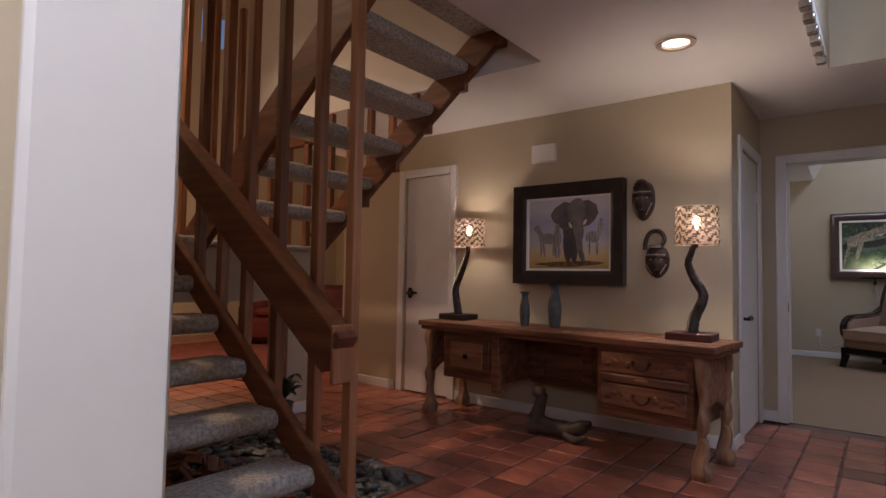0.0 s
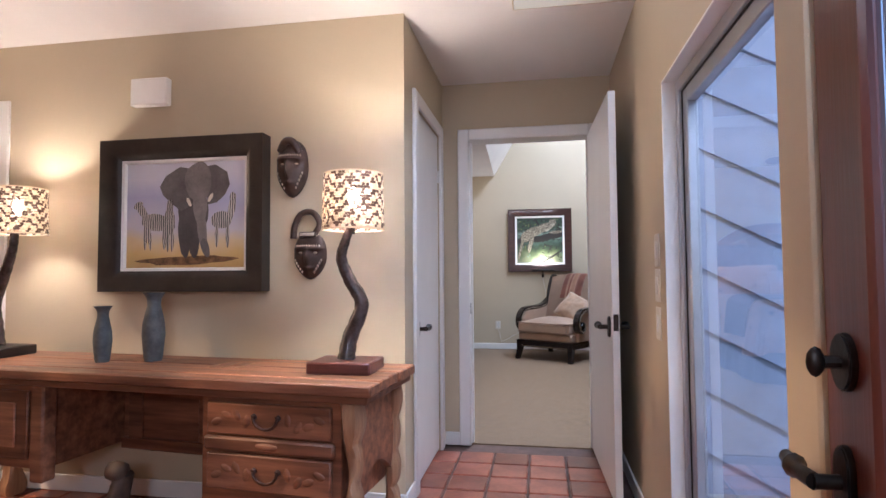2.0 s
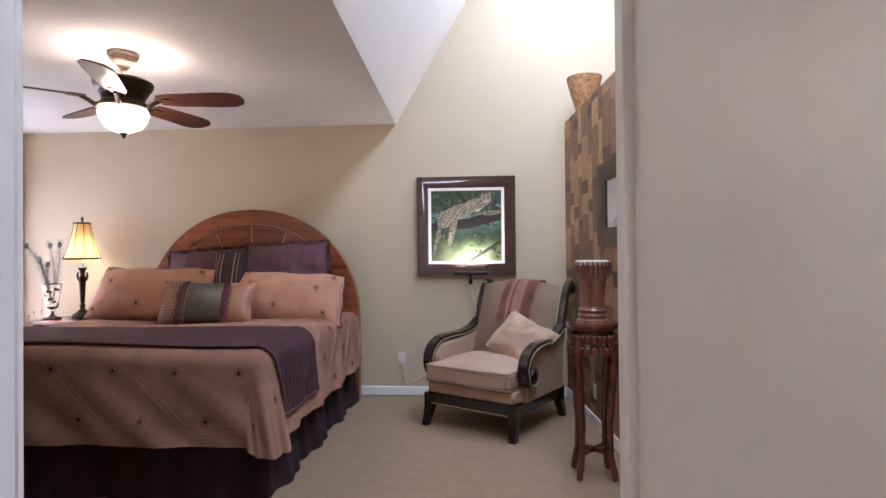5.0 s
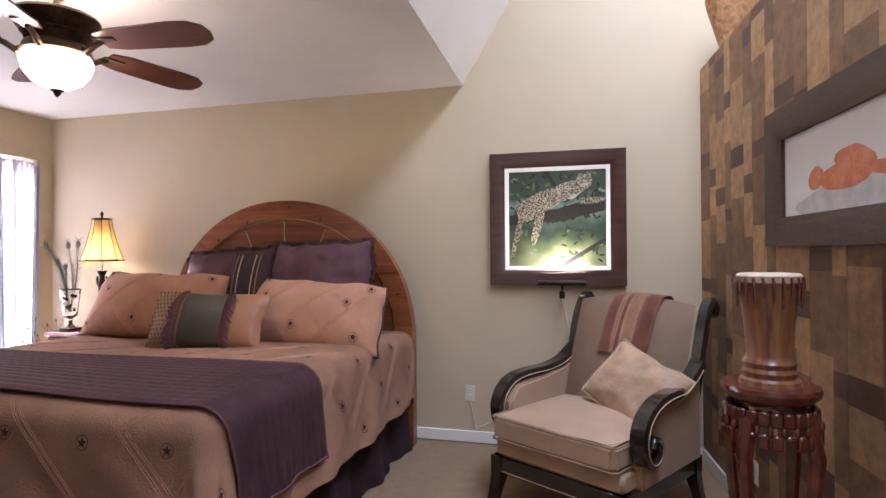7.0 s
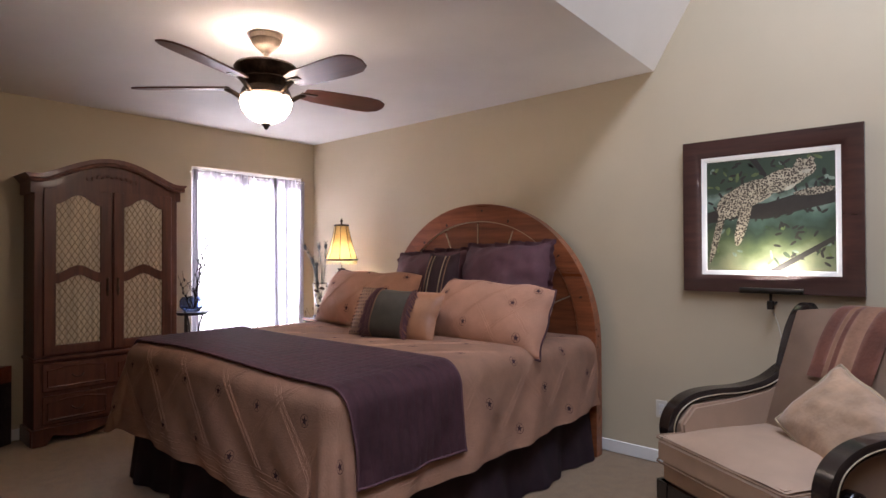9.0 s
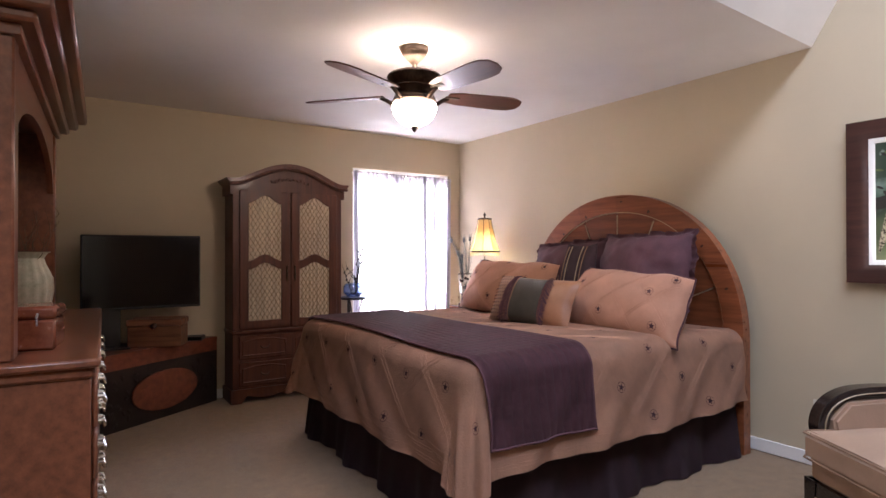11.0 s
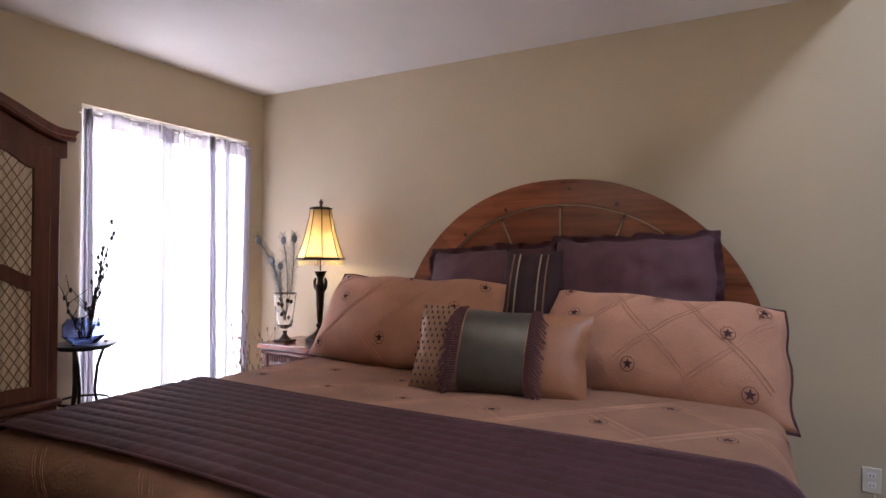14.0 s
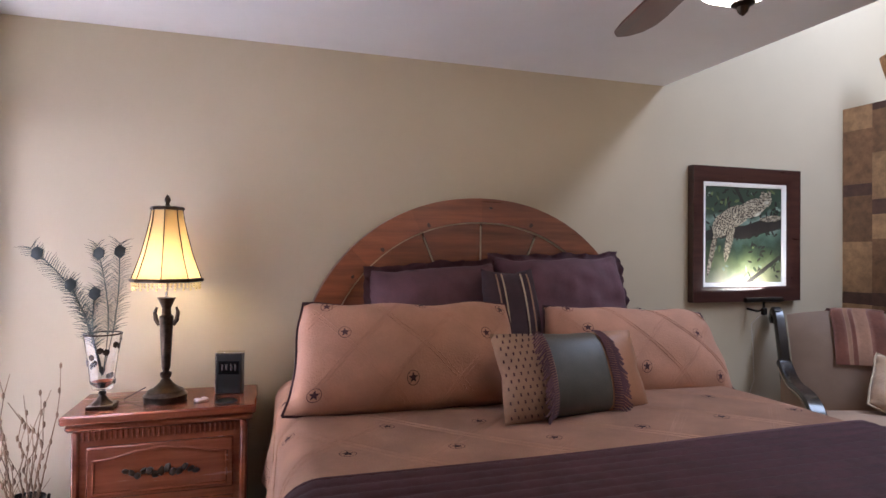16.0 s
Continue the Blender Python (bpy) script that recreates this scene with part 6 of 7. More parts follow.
part("front_panel", boxes((-0.10, -0.073, 0.008, 0.10, -0.069, 0.028)), SCREEN, o)

# ---- dresser with mirror ----
ds = thing("dresser", pose(-2.09, 5.89, 0, 0, 0, 177.3), "reddish oak dresser with nickel pulls and arched mirror hutch", "dresser")
DW, DD, DZ = 1.07, 0.26, 0.96
part("top", boxes((-DW - 0.03, -DD - 0.03, DZ - 0.035, DW + 0.03, DD, DZ), bevel=0.010), OAK, ds)
part("top_moulding", boxes((-DW - 0.012, -DD - 0.012, DZ - 0.075, DW + 0.012, DD, DZ - 0.035), bevel=0.012), OAK, ds)
part("body", boxes((-DW, -DD, 0.08, DW, DD, DZ - 0.075), bevel=0.004), OAK, ds)
part("plinth", boxes((-DW - 0.015, -DD - 0.015, 0, DW + 0.015, DD, 0.10), bevel=0.008), OAK, ds)
for i in range(3):
    for j in range(4):
        x0, z0 = -DW + 0.03 + i * 0.705, 0.13 + j * 0.187
        dw = part("drawer", boxes((x0, -DD - 0.02, z0, x0 + 0.67, -DD - 0.001, z0 + 0.17), bevel=0.008), OAK, ds)
        for sx in (0.15, 0.52):
            bm = bmesh.new()
            for q in (-0.035, 0.035):
                lathe(bm, [(0.0, 0), (0.014, 0), (0.010, 0.008), (0.006, 0.02), (0.0, 0.022)], 8, pose(x0 + sx + q, -DD - 0.02, z0 + 0.095, 90, 0, 0), cap=False)
            tube(bm, [(x0 + sx - 0.035, -DD - 0.038, z0 + 0.092), (x0 + sx - 0.02, -DD - 0.046, z0 + 0.068), (x0 + sx + 0.02, -DD - 0.046, z0 + 0.068), (x0 + sx + 0.035, -DD - 0.038, z0 + 0.092)], 0.006, 6)
            part("pull", bm, SILVER, dw, "nickel bail pull")
for s in (-1, 1):
    part("hutch_post", boxes((s * 0.98 - 0.06, -0.03, DZ, s * 0.98 + 0.06, 0.20, 2.10), bevel=0.008), OAK, ds)
part("hutch_back", boxes((-0.92, 0.17, DZ, 0.92, 0.20, 2.10)), OAK, ds)
arcx = [-0.92 + 1.84 * i / 28 for i in range(29)]
part("arched_valance", strip(bmesh.new(), [(x, 1.72 + 0.26 * max(0, 1 - (x / 0.92) ** 2) ** 0.5) for x in arcx], [(x, 2.10) for x in arcx], 0.03, Matrix.Translation((0, -0.02, 0))), OAK, ds)
MIRROR = mat("mirror_silver", (0.86, 0.88, 0.88), 0.02, 1.0, var=0.0, bump=0.0)
MIRROR.node_tree.nodes["Principled BSDF"].inputs["Roughness"].default_value = 0.02
part("mirror", boxes((-0.88, 0.160, DZ + 0.06, 0.88, 0.166, 2.02)), MIRROR, ds, "plain mirror glass")
part("crown", boxes((-1.10, -0.10, 2.14, 1.10, 0.20, 2.18), (-1.14, -0.15, 2.18, 1.14, 0.22, 2.23), (-1.18, -0.20, 2.23, 1.18, 0.24, 2.29), bevel=0.012), OAK, ds, "heavy stepped crown")
part("crown_base", boxes((-1.05, -0.05, 2.10, 1.05, 0.20, 2.14), bevel=0.004), OAK, ds)
fv = thing("ceramic_vase", pose(-2.45, 5.84, DZ) @ Matrix.Scale(0.9, 4), "fluted pale green vase with dry branches on the dresser", "vase")
bm = bmesh.new()
pr = [(0.075, 0.0), (0.09, 0.02), (0.125, 0.10), (0.14, 0.19), (0.135, 0.27), (0.10, 0.35), (0.088, 0.39), (0.105, 0.42), (0.125, 0.43)]
rings = [[bm.verts.new((r * (1 + 0.03 * math.cos(16 * 2 * math.pi * k / 64)) * math.cos(2 * math.pi * k / 64), r * (1 + 0.03 * math.cos(16 * 2 * math.pi * k / 64)) * math.sin(2 * math.pi * k / 64), z)) for k in range(64)] for r, z in pr]
for a, b in zip(rings, rings[1:]):
    for k in range(64):
        bm.faces.new((a[k], a[(k + 1) % 64], b[(k + 1) % 64], b[k]))
bm.faces.new(rings[0][::-1])
part("body", bm, VASECLAY, fv)
twigs(fv, 14, 0.78, 0.22, 0.0035, 21, STEM, buds=False, base=0.2)
jb = thing("jewelry_box", pose(-1.40, 5.93, DZ, 0, 0, 172), "small reddish wooden box with silver clasp on the dresser", "box")
part("box_body", boxes((-0.11, -0.075, 0, 0.11, 0.075, 0.12), bevel=0.01), CHERRY, jb)
part("lid", boxes((-0.113, -0.078, 0.122, 0.113, 0.078, 0.172), bevel=0.012), CHERRY, jb)
part("clasp", tube(bmesh.new(), [(-0.11, -0.02, 0.14), (-0.135, -0.02, 0.145), (-0.15, -0.02, 0.13), (-0.14, -0.02, 0.10)], 0.005, 6), SILVER, jb, "curled silver clasp")

# ---- entry hall: console desk ----
desk = thing("console_desk", pose(-1.285, 3.58, 0, 0, 0, -5.5), "rustic carved reddish wooden console desk with iron drawer pulls", "desk")
L, D, TZ = 1.15, 0.258, 0.735
for k in range(5):
    part("top_plank", boxes((-L + 0.006 * (k % 2), -D + k * 0.1032 + 0.001, TZ - 0.04, L - 0.004 * (k % 3), -D + (k + 1) * 0.1032 - 0.001, TZ + 0.0015 * (k % 2)), bevel=0.005), DESKWOOD, desk)
part("top_edge", boxes((-L + 0.02, -D + 0.016, TZ - 0.07, L - 0.02, D - 0.01, TZ - 0.04), bevel=0.006), DESKWOOD, desk)
for x in (0.30, 0.37, 0.44):
    part("inlay_peg", boxes((x, -0.02, TZ - 0.002, x + 0.014, 0.12, TZ + 0.0035)), DESKPALE, desk)
part("back_panel", boxes((-0.34, 0.20, 0.33, 0.44, 0.23, TZ - 0.07), bevel=0.003), DESKWOOD, desk)
for x in (-0.30, 0.10):
    part("back_stile", boxes((x, 0.185, 0.33, x + 0.08, 0.20, TZ - 0.07), bevel=0.004), DESKWOOD, desk)
part("back_rail", boxes((-0.34, 0.18, 0.29, 0.44, 0.235, 0.345), bevel=0.006), DESKWOOD, desk)
cab = part("cabinet", boxes((-0.90, -D + 0.05, 0.31, -0.36, 0.235, TZ - 0.07), bevel=0.004), DESKWOOD, desk, "left cupboard")
part("cupboard_door", boxes((-0.87, -D + 0.035, 0.35, -0.43, -D + 0.052, 0.64), bevel=0.006), DESKWOOD, cab)
part("cupboard_panel", boxes((-0.81, -D + 0.026, 0.40, -0.49, -D + 0.036, 0.59), bevel=0.008), DESKWOOD, cab)
part("corner_post", boxes((-0.41, -D + 0.03, 0.26, -0.34, -D + 0.10, TZ - 0.07), bevel=0.008), DESKWOOD, cab)
part("knob", lathe(bmesh.new(), [(0, 0), (0.018, 0), (0.014, 0.02), (0, 0.024)], 10, pose(-0.65, -D + 0.026, 0.49, 90, 0, 0), cap=False), IRON, cab)
dc = part("drawer_case", boxes((0.43, -D + 0.05, 0.255, 1.02, 0.235, TZ - 0.07), bevel=0.004), DESKWOOD, desk, "drawer pedestal")
for z0, z1 in ((0.525, 0.645), (0.32, 0.455)):
    dw = part("drawer", boxes((0.465, -D + 0.03, z0, 0.985, -D + 0.052, z1), bevel=0.006), DESKWOOD, dc)
    zc = (z0 + z1) / 2
    part("ring_pull", tube(bmesh.new(), [(0.725 + 0.05 * math.cos(a), -D + 0.018, zc + 0.012 + 0.042 * math.sin(a)) for a in [math.pi * k / 8 - math.pi for k in range(9)]], 0.006, 6), RUSTIRON, dw, "rusty forged iron ring pull")
    for q in (-0.05, 0.05):
        part("pull_boss", blob(bmesh.new(), (0.725 + q, -D + 0.025, zc + 0.014), (0.013, 0.012, 0.013), 1), RUSTIRON, dw)
    for k in range(-5, 6):
        if abs(k) > 1:
            part("carved_leaf", blob(bmesh.new(), (0.725 + k * 0.043, -D + 0.031, zc + 0.02 * math.sin(k * 1.4)), (0.026, 0.005, 0.015), 2, m=Matrix.Rotation(k * 0.7, 3, "Y").to_4x4()), DESKWOOD, dw)
part("drawer_rail", boxes((0.45, -D + 0.027, 0.462, 1.0, -D + 0.05, 0.518), bevel=0.01), DESKWOOD, dc)
part("rail_scroll", blob(bmesh.new(), (0.725, -D + 0.028, 0.49), (0.05, 0.008, 0.014), 2), DESKWOOD, dc)


def carved_leg(x, y, s):
    """Flat board leg with a scalloped outer edge and a scrolled foot."""
    bm = bmesh.new()
    prev = None
    h = TZ - 0.07
    for i in range(41):
        k = i / 40
        z = h * (1 - k)
        foot = math.exp(-((k - 0.95) / 0.06) ** 2)
        scallop = 0.018 * abs(math.sin(k * 14.5)) ** 0.6
        o = 0.026 + scallop + 0.008 * foot - 0.012 * math.sin(k * 3.1)
        inner = 0.030 + 0.018 * math.sin(k * 5.2 + 2.4) - 0.004 * math.sin(k * 20)
        hy = 0.036 + 0.012 * math.sin(k * 15) + 0.01 * foot
        x0, x1 = (x - o, x + inner) if s < 0 else (x - inner, x + o)
        cur = [bm.verts.new(v + (z,)) for v in ((x0, y - hy * 0.6), (x0 + 0.012, y - hy), (x1 - 0.012, y - hy), (x1, y - hy * 0.6), (x1, y + hy * 0.6), (x1 - 0.012, y + hy), (x0 + 0.012, y + hy), (x0, y + hy * 0.6))]
        if prev:
            for j in range(8):
                bm.faces.new((prev[j], prev[(j + 1) % 8], cur[(j + 1) % 8], cur[j]))
        else:
            bm.faces.new(cur)
        prev = cur
    bm.faces.new(prev[::-1])
    part("leg", bm, DESKPALE, desk, "carved scalloped worn leg", smooth=40)


for x, s in ((-L + 0.10, -1), (L - 0.09, 1)):
    for y in (-D + 0.06, 0.20):
        carved_leg(x, y, s)
    part("side_panel", strip(bmesh.new(), [(-0.20 + 0.38 * i / 12, 0.30 + 0.10 * math.sin(math.pi * i / 12)) for i in range(13)], [(-0.20 + 0.38 * i / 12, TZ - 0.07) for i in range(13)], 0.03, Matrix.Translation((x + 0.015, 0, 0)) @ pose(0, 0, 0, 0, 0, 90)), DESKWOOD, desk)

SHELL = bpy.data.materials.new("pale_shell_chip")
SHELL.use_nodes = True
n, l = SHELL.node_tree.nodes, SHELL.node_tree.links
t2, mx2, gi, rr2 = n.new("ShaderNodeBsdfTranslucent"), n.new("ShaderNodeMixShader"), n.new("ShaderNodeNewGeometry"), n.new("ShaderNodeValToRGB")
rr2.color_ramp.elements[0].color, rr2.color_ramp.elements[1].color = (0.66, 0.55, 0.42, 1), (0.90, 0.82, 0.70, 1)
l.new(gi.outputs["Random Per Island"], rr2.inputs[0])
l.new(rr2.outputs[0], t2.inputs["Color"])
l.new(rr2.outputs[0], n["Principled BSDF"].inputs["Base Color"])
n["Principled BSDF"].inputs["Roughness"].default_value, mx2.inputs[0].default_value = 0.3, 0.3
l.new(t2.outputs[0], mx2.inputs[1])
l.new(n["Principled BSDF"].outputs[0], mx2.inputs[2])
l.new(mx2.outputs[0], [k for k in n if k.type == "OUTPUT_MATERIAL"][0].inputs[0])
DARKCHIP = mat("dark_coconut_chip", (0.085, 0.042, 0.028), 0.5, var=0.2, bump=0.2)


def horn_lamp(x, y, flip, lift, off, R0, watts, label):
    lp = thing("table_lamp", pose(x, y, TZ), label, "table lamp", "pair of horn lamps")
    part("base", boxes((-0.13, -0.105, 0, 0.13, 0.105, 0.048), bevel=0.006), REDBASE if flip > 0 else BLACKFRAME, lp)
    z0, z1 = 0.574 + lift, 0.800 + lift
    bends = ((0, 0.0), (0.16, 0.012), (0.40, 0.060), (0.58, 0.012), (0.74, -0.020), (0.87, -0.002), (1.0, 0.022)) if flip > 0 else ((0, 0.0), (0.18, -0.030), (0.36, -0.045), (0.56, 0.010), (0.76, 0.065), (0.9, 0.085), (1.0, 0.075))
    pts = flowing([(bx + (off - bends[-1][1]) * k ** 3, 0.02 * math.sin(k * 5), 0.045 + (z0 - 0.02) * k) for k, bx in bends])
    rad = [(0.036 - 0.021 * i / len(pts)) * (1 + 0.05 * math.sin(i * 2.2)) for i in range(len(pts))]
    part("horn", tube(bmesh.new(), pts, rad, 12), HORN, lp, "spiral dark horn stem")
    ring = [2 * math.pi * k / 28 for k in range(29)]
    sh = part("shade_ring", tube(bmesh.new(), [(off + R0 * math.cos(a), R0 * math.sin(a), z0) for a in ring], 0.004, 5), SHELL, lp)
    part("shade_ring", tube(bmesh.new(), [(off + (R0 - 0.006) * math.cos(a), (R0 - 0.006) * math.sin(a), z1) for a in ring], 0.004, 5), SHELL, lp)
    part("spider", tube(tube(bmesh.new(), [(off - R0, 0, z0 + 0.11), (off + R0, 0, z0 + 0.11)], 0.0025, 5), [(off, 0, z0 - 0.02), (off, 0, z0 + 0.09)], 0.008, 8), IRON, lp, "metal lamp holder")
    light, dark = bmesh.new(), bmesh.new()
    rl = random.Random(4)
    rows, n = 19, 56
    for j in range(rows):
        z = z0 + 0.007 + j * (z1 - z0 - 0.014) / (rows - 1)
        for k in range(n):
            a = 2 * math.pi * (k + 0.5 * (j % 2)) / n + 0.02 * rl.uniform(-1, 1)
            r = R0 - 0.006 * j / rows + rl.uniform(-0.0015, 0.0015)
            m = Matrix.Translation((off + r * math.cos(a), r * math.sin(a), z)) @ Matrix.Rotation(a, 4, "Z") @ Matrix.Rotation(rl.uniform(-0.35, 0.35), 4, "X")
            pick = dark if ((j + abs(k % 8 - 4)) % 4 < 2) != (rl.random() < 0.10) else light
            box(pick, -0.0012, -0.0066, -0.0050, 0.0012, 0.0066, 0.0050, m=m)
    part("pale_chips", light, SHELL, sh, "pale shell chips", smooth=None)["kind"] = "stuff"
    part("dark_chips", dark, DARKCHIP, sh, "dark coconut chips", smooth=None)["kind"] = "stuff"
    part("bulb", lathe(bmesh.new(), [(0, 0.0), (0.012, 0.01), (0.026, 0.05), (0.020, 0.08), (0, 0.095)], 12, Matrix.Translation((off, 0, z0 + 0.085)), cap=False), glow("lamp_bulb_glow", (1.0, 0.72, 0.38), 30), lp, "lit bulb")
    lamp("horn_lamp_bulb", "POINT", (x + off, y, TZ + z0 + 0.135), watts, (1.0, 0.81, 0.59), 0.036)


horn_lamp(-2.27, 3.74, -1, 0.035, 0.10, 0.130, 38, "lit horn lamp with shell shade on a dark base")
horn_lamp(-0.36, 3.52, 1, 0.002, 0.030, 0.125, 68, "lit horn lamp with shell shade on a red block base")
for x, y, h, r in ((-1.56, 3.61, 0.255, 0.040), (-1.345, 3.67, 0.315, 0.050)):
    v = thing("vase", pose(x, y, TZ), "slim blue-grey patinated vase on the console desk", "vase", "pair of vases")
    part("body", lathe(bmesh.new(), [(0, 0), (r * 0.72, 0), (r * 0.82, h * 0.06), (r, h * 0.38), (r * 0.95, h * 0.55), (r * 0.58, h * 0.82), (r * 0.62, h * 0.92), (r * 0.98, h), (r * 0.9, h), (r * 0.45, h * 0.85), (0, h * 0.6)], 20, cap=False), BLUECLAY, v)

ART = scene_mat("savanna_canvas", [(0.10, (0.42, 0.24, 0.08)), (0.26, (0.62, 0.42, 0.16)), (0.40, (0.66, 0.52, 0.30)), (0.52, (0.56, 0.53, 0.58)), (0.80, (0.42, 0.42, 0.58)), (1.0, (0.62, 0.61, 0.68))], 5, mixn=0.30)
p = thing("framed_painting", pose(-1.375, 3.965, 1.44), "savanna painting in a wide dark brown frame", "painting")
part("frame", frame_box(bmesh.new(), 0.70, 0.575, 0.105, 0.085), BLACKFRAME, p, "wide dark brown frame")
part("liner", frame_box(bmesh.new(), 0.665, 0.54, 0.018, 0.05), WHITE, p, "white liner")
part("canvas", boxes((-0.34, -0.03, -0.28, 0.34, -0.02, 0.28)), ART, p, "painted savanna canvas")
GREYS = [mat("warm_grey_paint_" + w, c, 0.5, var=0.2, scale=9, bump=0, second=d) for w, c, d in (("dark", (0.05, 0.043, 0.043), (0.10, 0.088, 0.085)), ("mid", (0.09, 0.078, 0.078), (0.17, 0.15, 0.145)), ("pale", (0.13, 0.115, 0.11), (0.25, 0.225, 0.21)))]
STRIPE = pattern("striped_paint", (0.08, 0.08, 0.08), (0.50, 0.46, 0.41), "stripes", 26)
TUSK = mat("ivory_paint", (0.70, 0.64, 0.52), 0.5, bump=0)
for k, (cx, cz, rx, rz, t, g) in enumerate(((0.05, 0.02, 0.085, 0.13, 0, 0), (0.0, -0.10, 0.036, 0.12, 0.05, 0), (0.055, -0.11, 0.034, 0.11, 0, 0), (0.075, 0.17, 0.078, 0.10, 0, 2), (0.085, 0.05, 0.040, 0.10, 0.05, 2), (0.10, -0.08, 0.026, 0.12, 0.12, 2), (0.118, -0.17, 0.022, 0.05, 0.3, 1))):
    part("painted_shape", patch(bmesh.new(), oval(cx, cz, rx, rz, 20, t, 0.14, k + 1), -0.0306 - 0.0002 * k), GREYS[g], p, "grey painted shape", smooth=None)
for ear in (((0.05, 0.235), (-0.03, 0.25), (-0.11, 0.205), (-0.145, 0.15), (-0.125, 0.105), (-0.075, 0.06), (-0.02, 0.02), (0.02, 0.04)), ((0.10, 0.245), (0.17, 0.255), (0.235, 0.215), (0.25, 0.15), (0.225, 0.10), (0.18, 0.06), (0.13, 0.05))):
    part("painted_shape", patch(bmesh.new(), ear, -0.03065), GREYS[1], p, "grey painted shape", smooth=None)
for x, z, t in ((0.025, 0.065, 0.5), (0.145, 0.085, -0.5)):
    part("painted_tusk", patch(bmesh.new(), oval(x, z, 0.010, 0.026, 10, t), -0.0332), TUSK, p, "ivory painted stroke", smooth=None)
for k, (cx, cz, rx, rz, t) in enumerate(((-0.165, -0.035, 0.085, 0.045, -0.1), (-0.245, 0.025, 0.022, 0.055, 0.6), (-0.268, 0.055, 0.030, 0.016, 0.5), (-0.225, -0.11, 0.010, 0.07, 0), (-0.20, -0.115, 0.010, 0.065, 0.1), (-0.115, -0.11, 0.011, 0.07, 0), (-0.085, -0.03, 0.030, 0.075, 0.05), (-0.085, 0.045, 0.020, 0.036, 0), (-0.095, -0.13, 0.010, 0.06, 0), (-0.07, -0.13, 0.010, 0.06, 0), (0.205, -0.03, 0.060, 0.045, 0.1), (0.262, 0.03, 0.020, 0.065, -0.15), (0.268, 0.085, 0.017, 0.026, 0), (0.18, -0.11, 0.010, 0.06, 0), (0.24, -0.11, 0.010, 0.065, 0))):
    part("painted_stripes", patch(bmesh.new(), oval(cx, cz, rx, rz, 14, t, 0.1, k + 3), -0.0303 - 0.00005 * k), STRIPE, p, "striped painted shape", smooth=None)
bm = bmesh.new()
patch(bm, oval(0.0, -0.235, 0.26, 0.022, 20, 0.03, 0.5, 2), -0.0304)
part("painted_ground", bm, mat("earth_paint", (0.16, 0.085, 0.035), 0.6, var=0.3, scale=30, bump=0), p, "brown painted earth", smooth=None)
cb = thing("door_chime", pose(-1.58, 3.965, 2.09), "white plastic door chime box on the wall", "door chime")
part("cover", boxes((-0.105, -0.055, -0.072, 0.105, -0.006, 0.072), bevel=0.006), WHITE, cb)
part("back_plate", boxes((-0.095, -0.008, -0.065, 0.095, 0, 0.065)), OUTLETM, cb)


PALEMARK = mat("chalky_mask_paint", (0.42, 0.36, 0.29), 0.7, var=0.2, scale=30, bump=0.2)


def carved_mask(x, z, w, h, horned, label):
    bm = bmesh.new()

    def f(u, v):
        a, b = 2 * u - 1, 2 * v - 1
        taper = (1 - 0.35 * max(0, -b) ** 2) * (1 - abs(b) ** 2.6 * 0.999) ** 0.5
        d = max(0, 1 - a * a) ** 0.5
        relief = 0.11 * math.exp(-(a / 0.15) ** 2 - ((b + 0.05) / 0.30) ** 2) + 0.06 * math.exp(-((b - 0.30) / 0.07) ** 2) - 0.06 * math.exp(-((abs(a) - 0.42) / 0.17) ** 2 - ((b - 0.12) / 0.10) ** 2) + 0.06 * math.exp(-(a / 0.3) ** 2 - ((b + 0.52) / 0.06) ** 2)
        return Vector((a * w / 2 * taper, -h * (0.20 * d * taper + relief * d) - 0.003, b * h / 2))

    sheet(bm, f, 28, 36)
    if horned:
        tube(bm, flowing([(w * 0.16, -0.03, h * 0.42), (w * 0.34, -0.03, h * 0.66), (w * 0.14, -0.03, h * 0.90), (-w * 0.22, -0.03, h * 0.88), (-w * 0.42, -0.03, h * 0.62), (-w * 0.46, -0.03, h * 0.36)], 4), 0.016, 8)
        box(bm, -w * 0.26, -0.05, h * 0.38, w * 0.26, -0.005, h * 0.50, bevel=0.006)
    else:
        tube(bm, flowing([(-w * 0.30, -0.04, h * 0.28), (-w * 0.10, -0.055, h * 0.44), (w * 0.14, -0.055, h * 0.42), (w * 0.30, -0.04, h * 0.26)], 4), 0.020, 8)
    plain = len(bm.faces)
    for k in range(11):
        blob(bm, f(0.14 + 0.072 * k, 0.70) + Vector((0, -0.003, 0)), (0.005, 0.003, 0.007), 1)
    for s in (-1, 1):
        blob(bm, f(0.5 + s * 0.21, 0.56) + Vector((0, -0.002, 0)), (0.018, 0.004, 0.006), 1)
        for k in range(5):
            blob(bm, f(0.5 + s * (0.40 - 0.03 * k), 0.40 - 0.06 * k) + Vector((0, -0.002, 0)), (0.006, 0.003, 0.009), 1)
    if not horned:
        blob(bm, f(0.80, 0.80) + Vector((0, -0.004, 0)), (0.018, 0.006, 0.016), 1)
    bm.faces.ensure_lookup_table()
    for face in bm.faces[plain:]:
        face.material_index = 1
    return solid("wall_mask", bm, [MASKWOOD, PALEMARK], label, "mask", "carved masks on the wall", m=pose(x, 3.962, z), smooth=60)


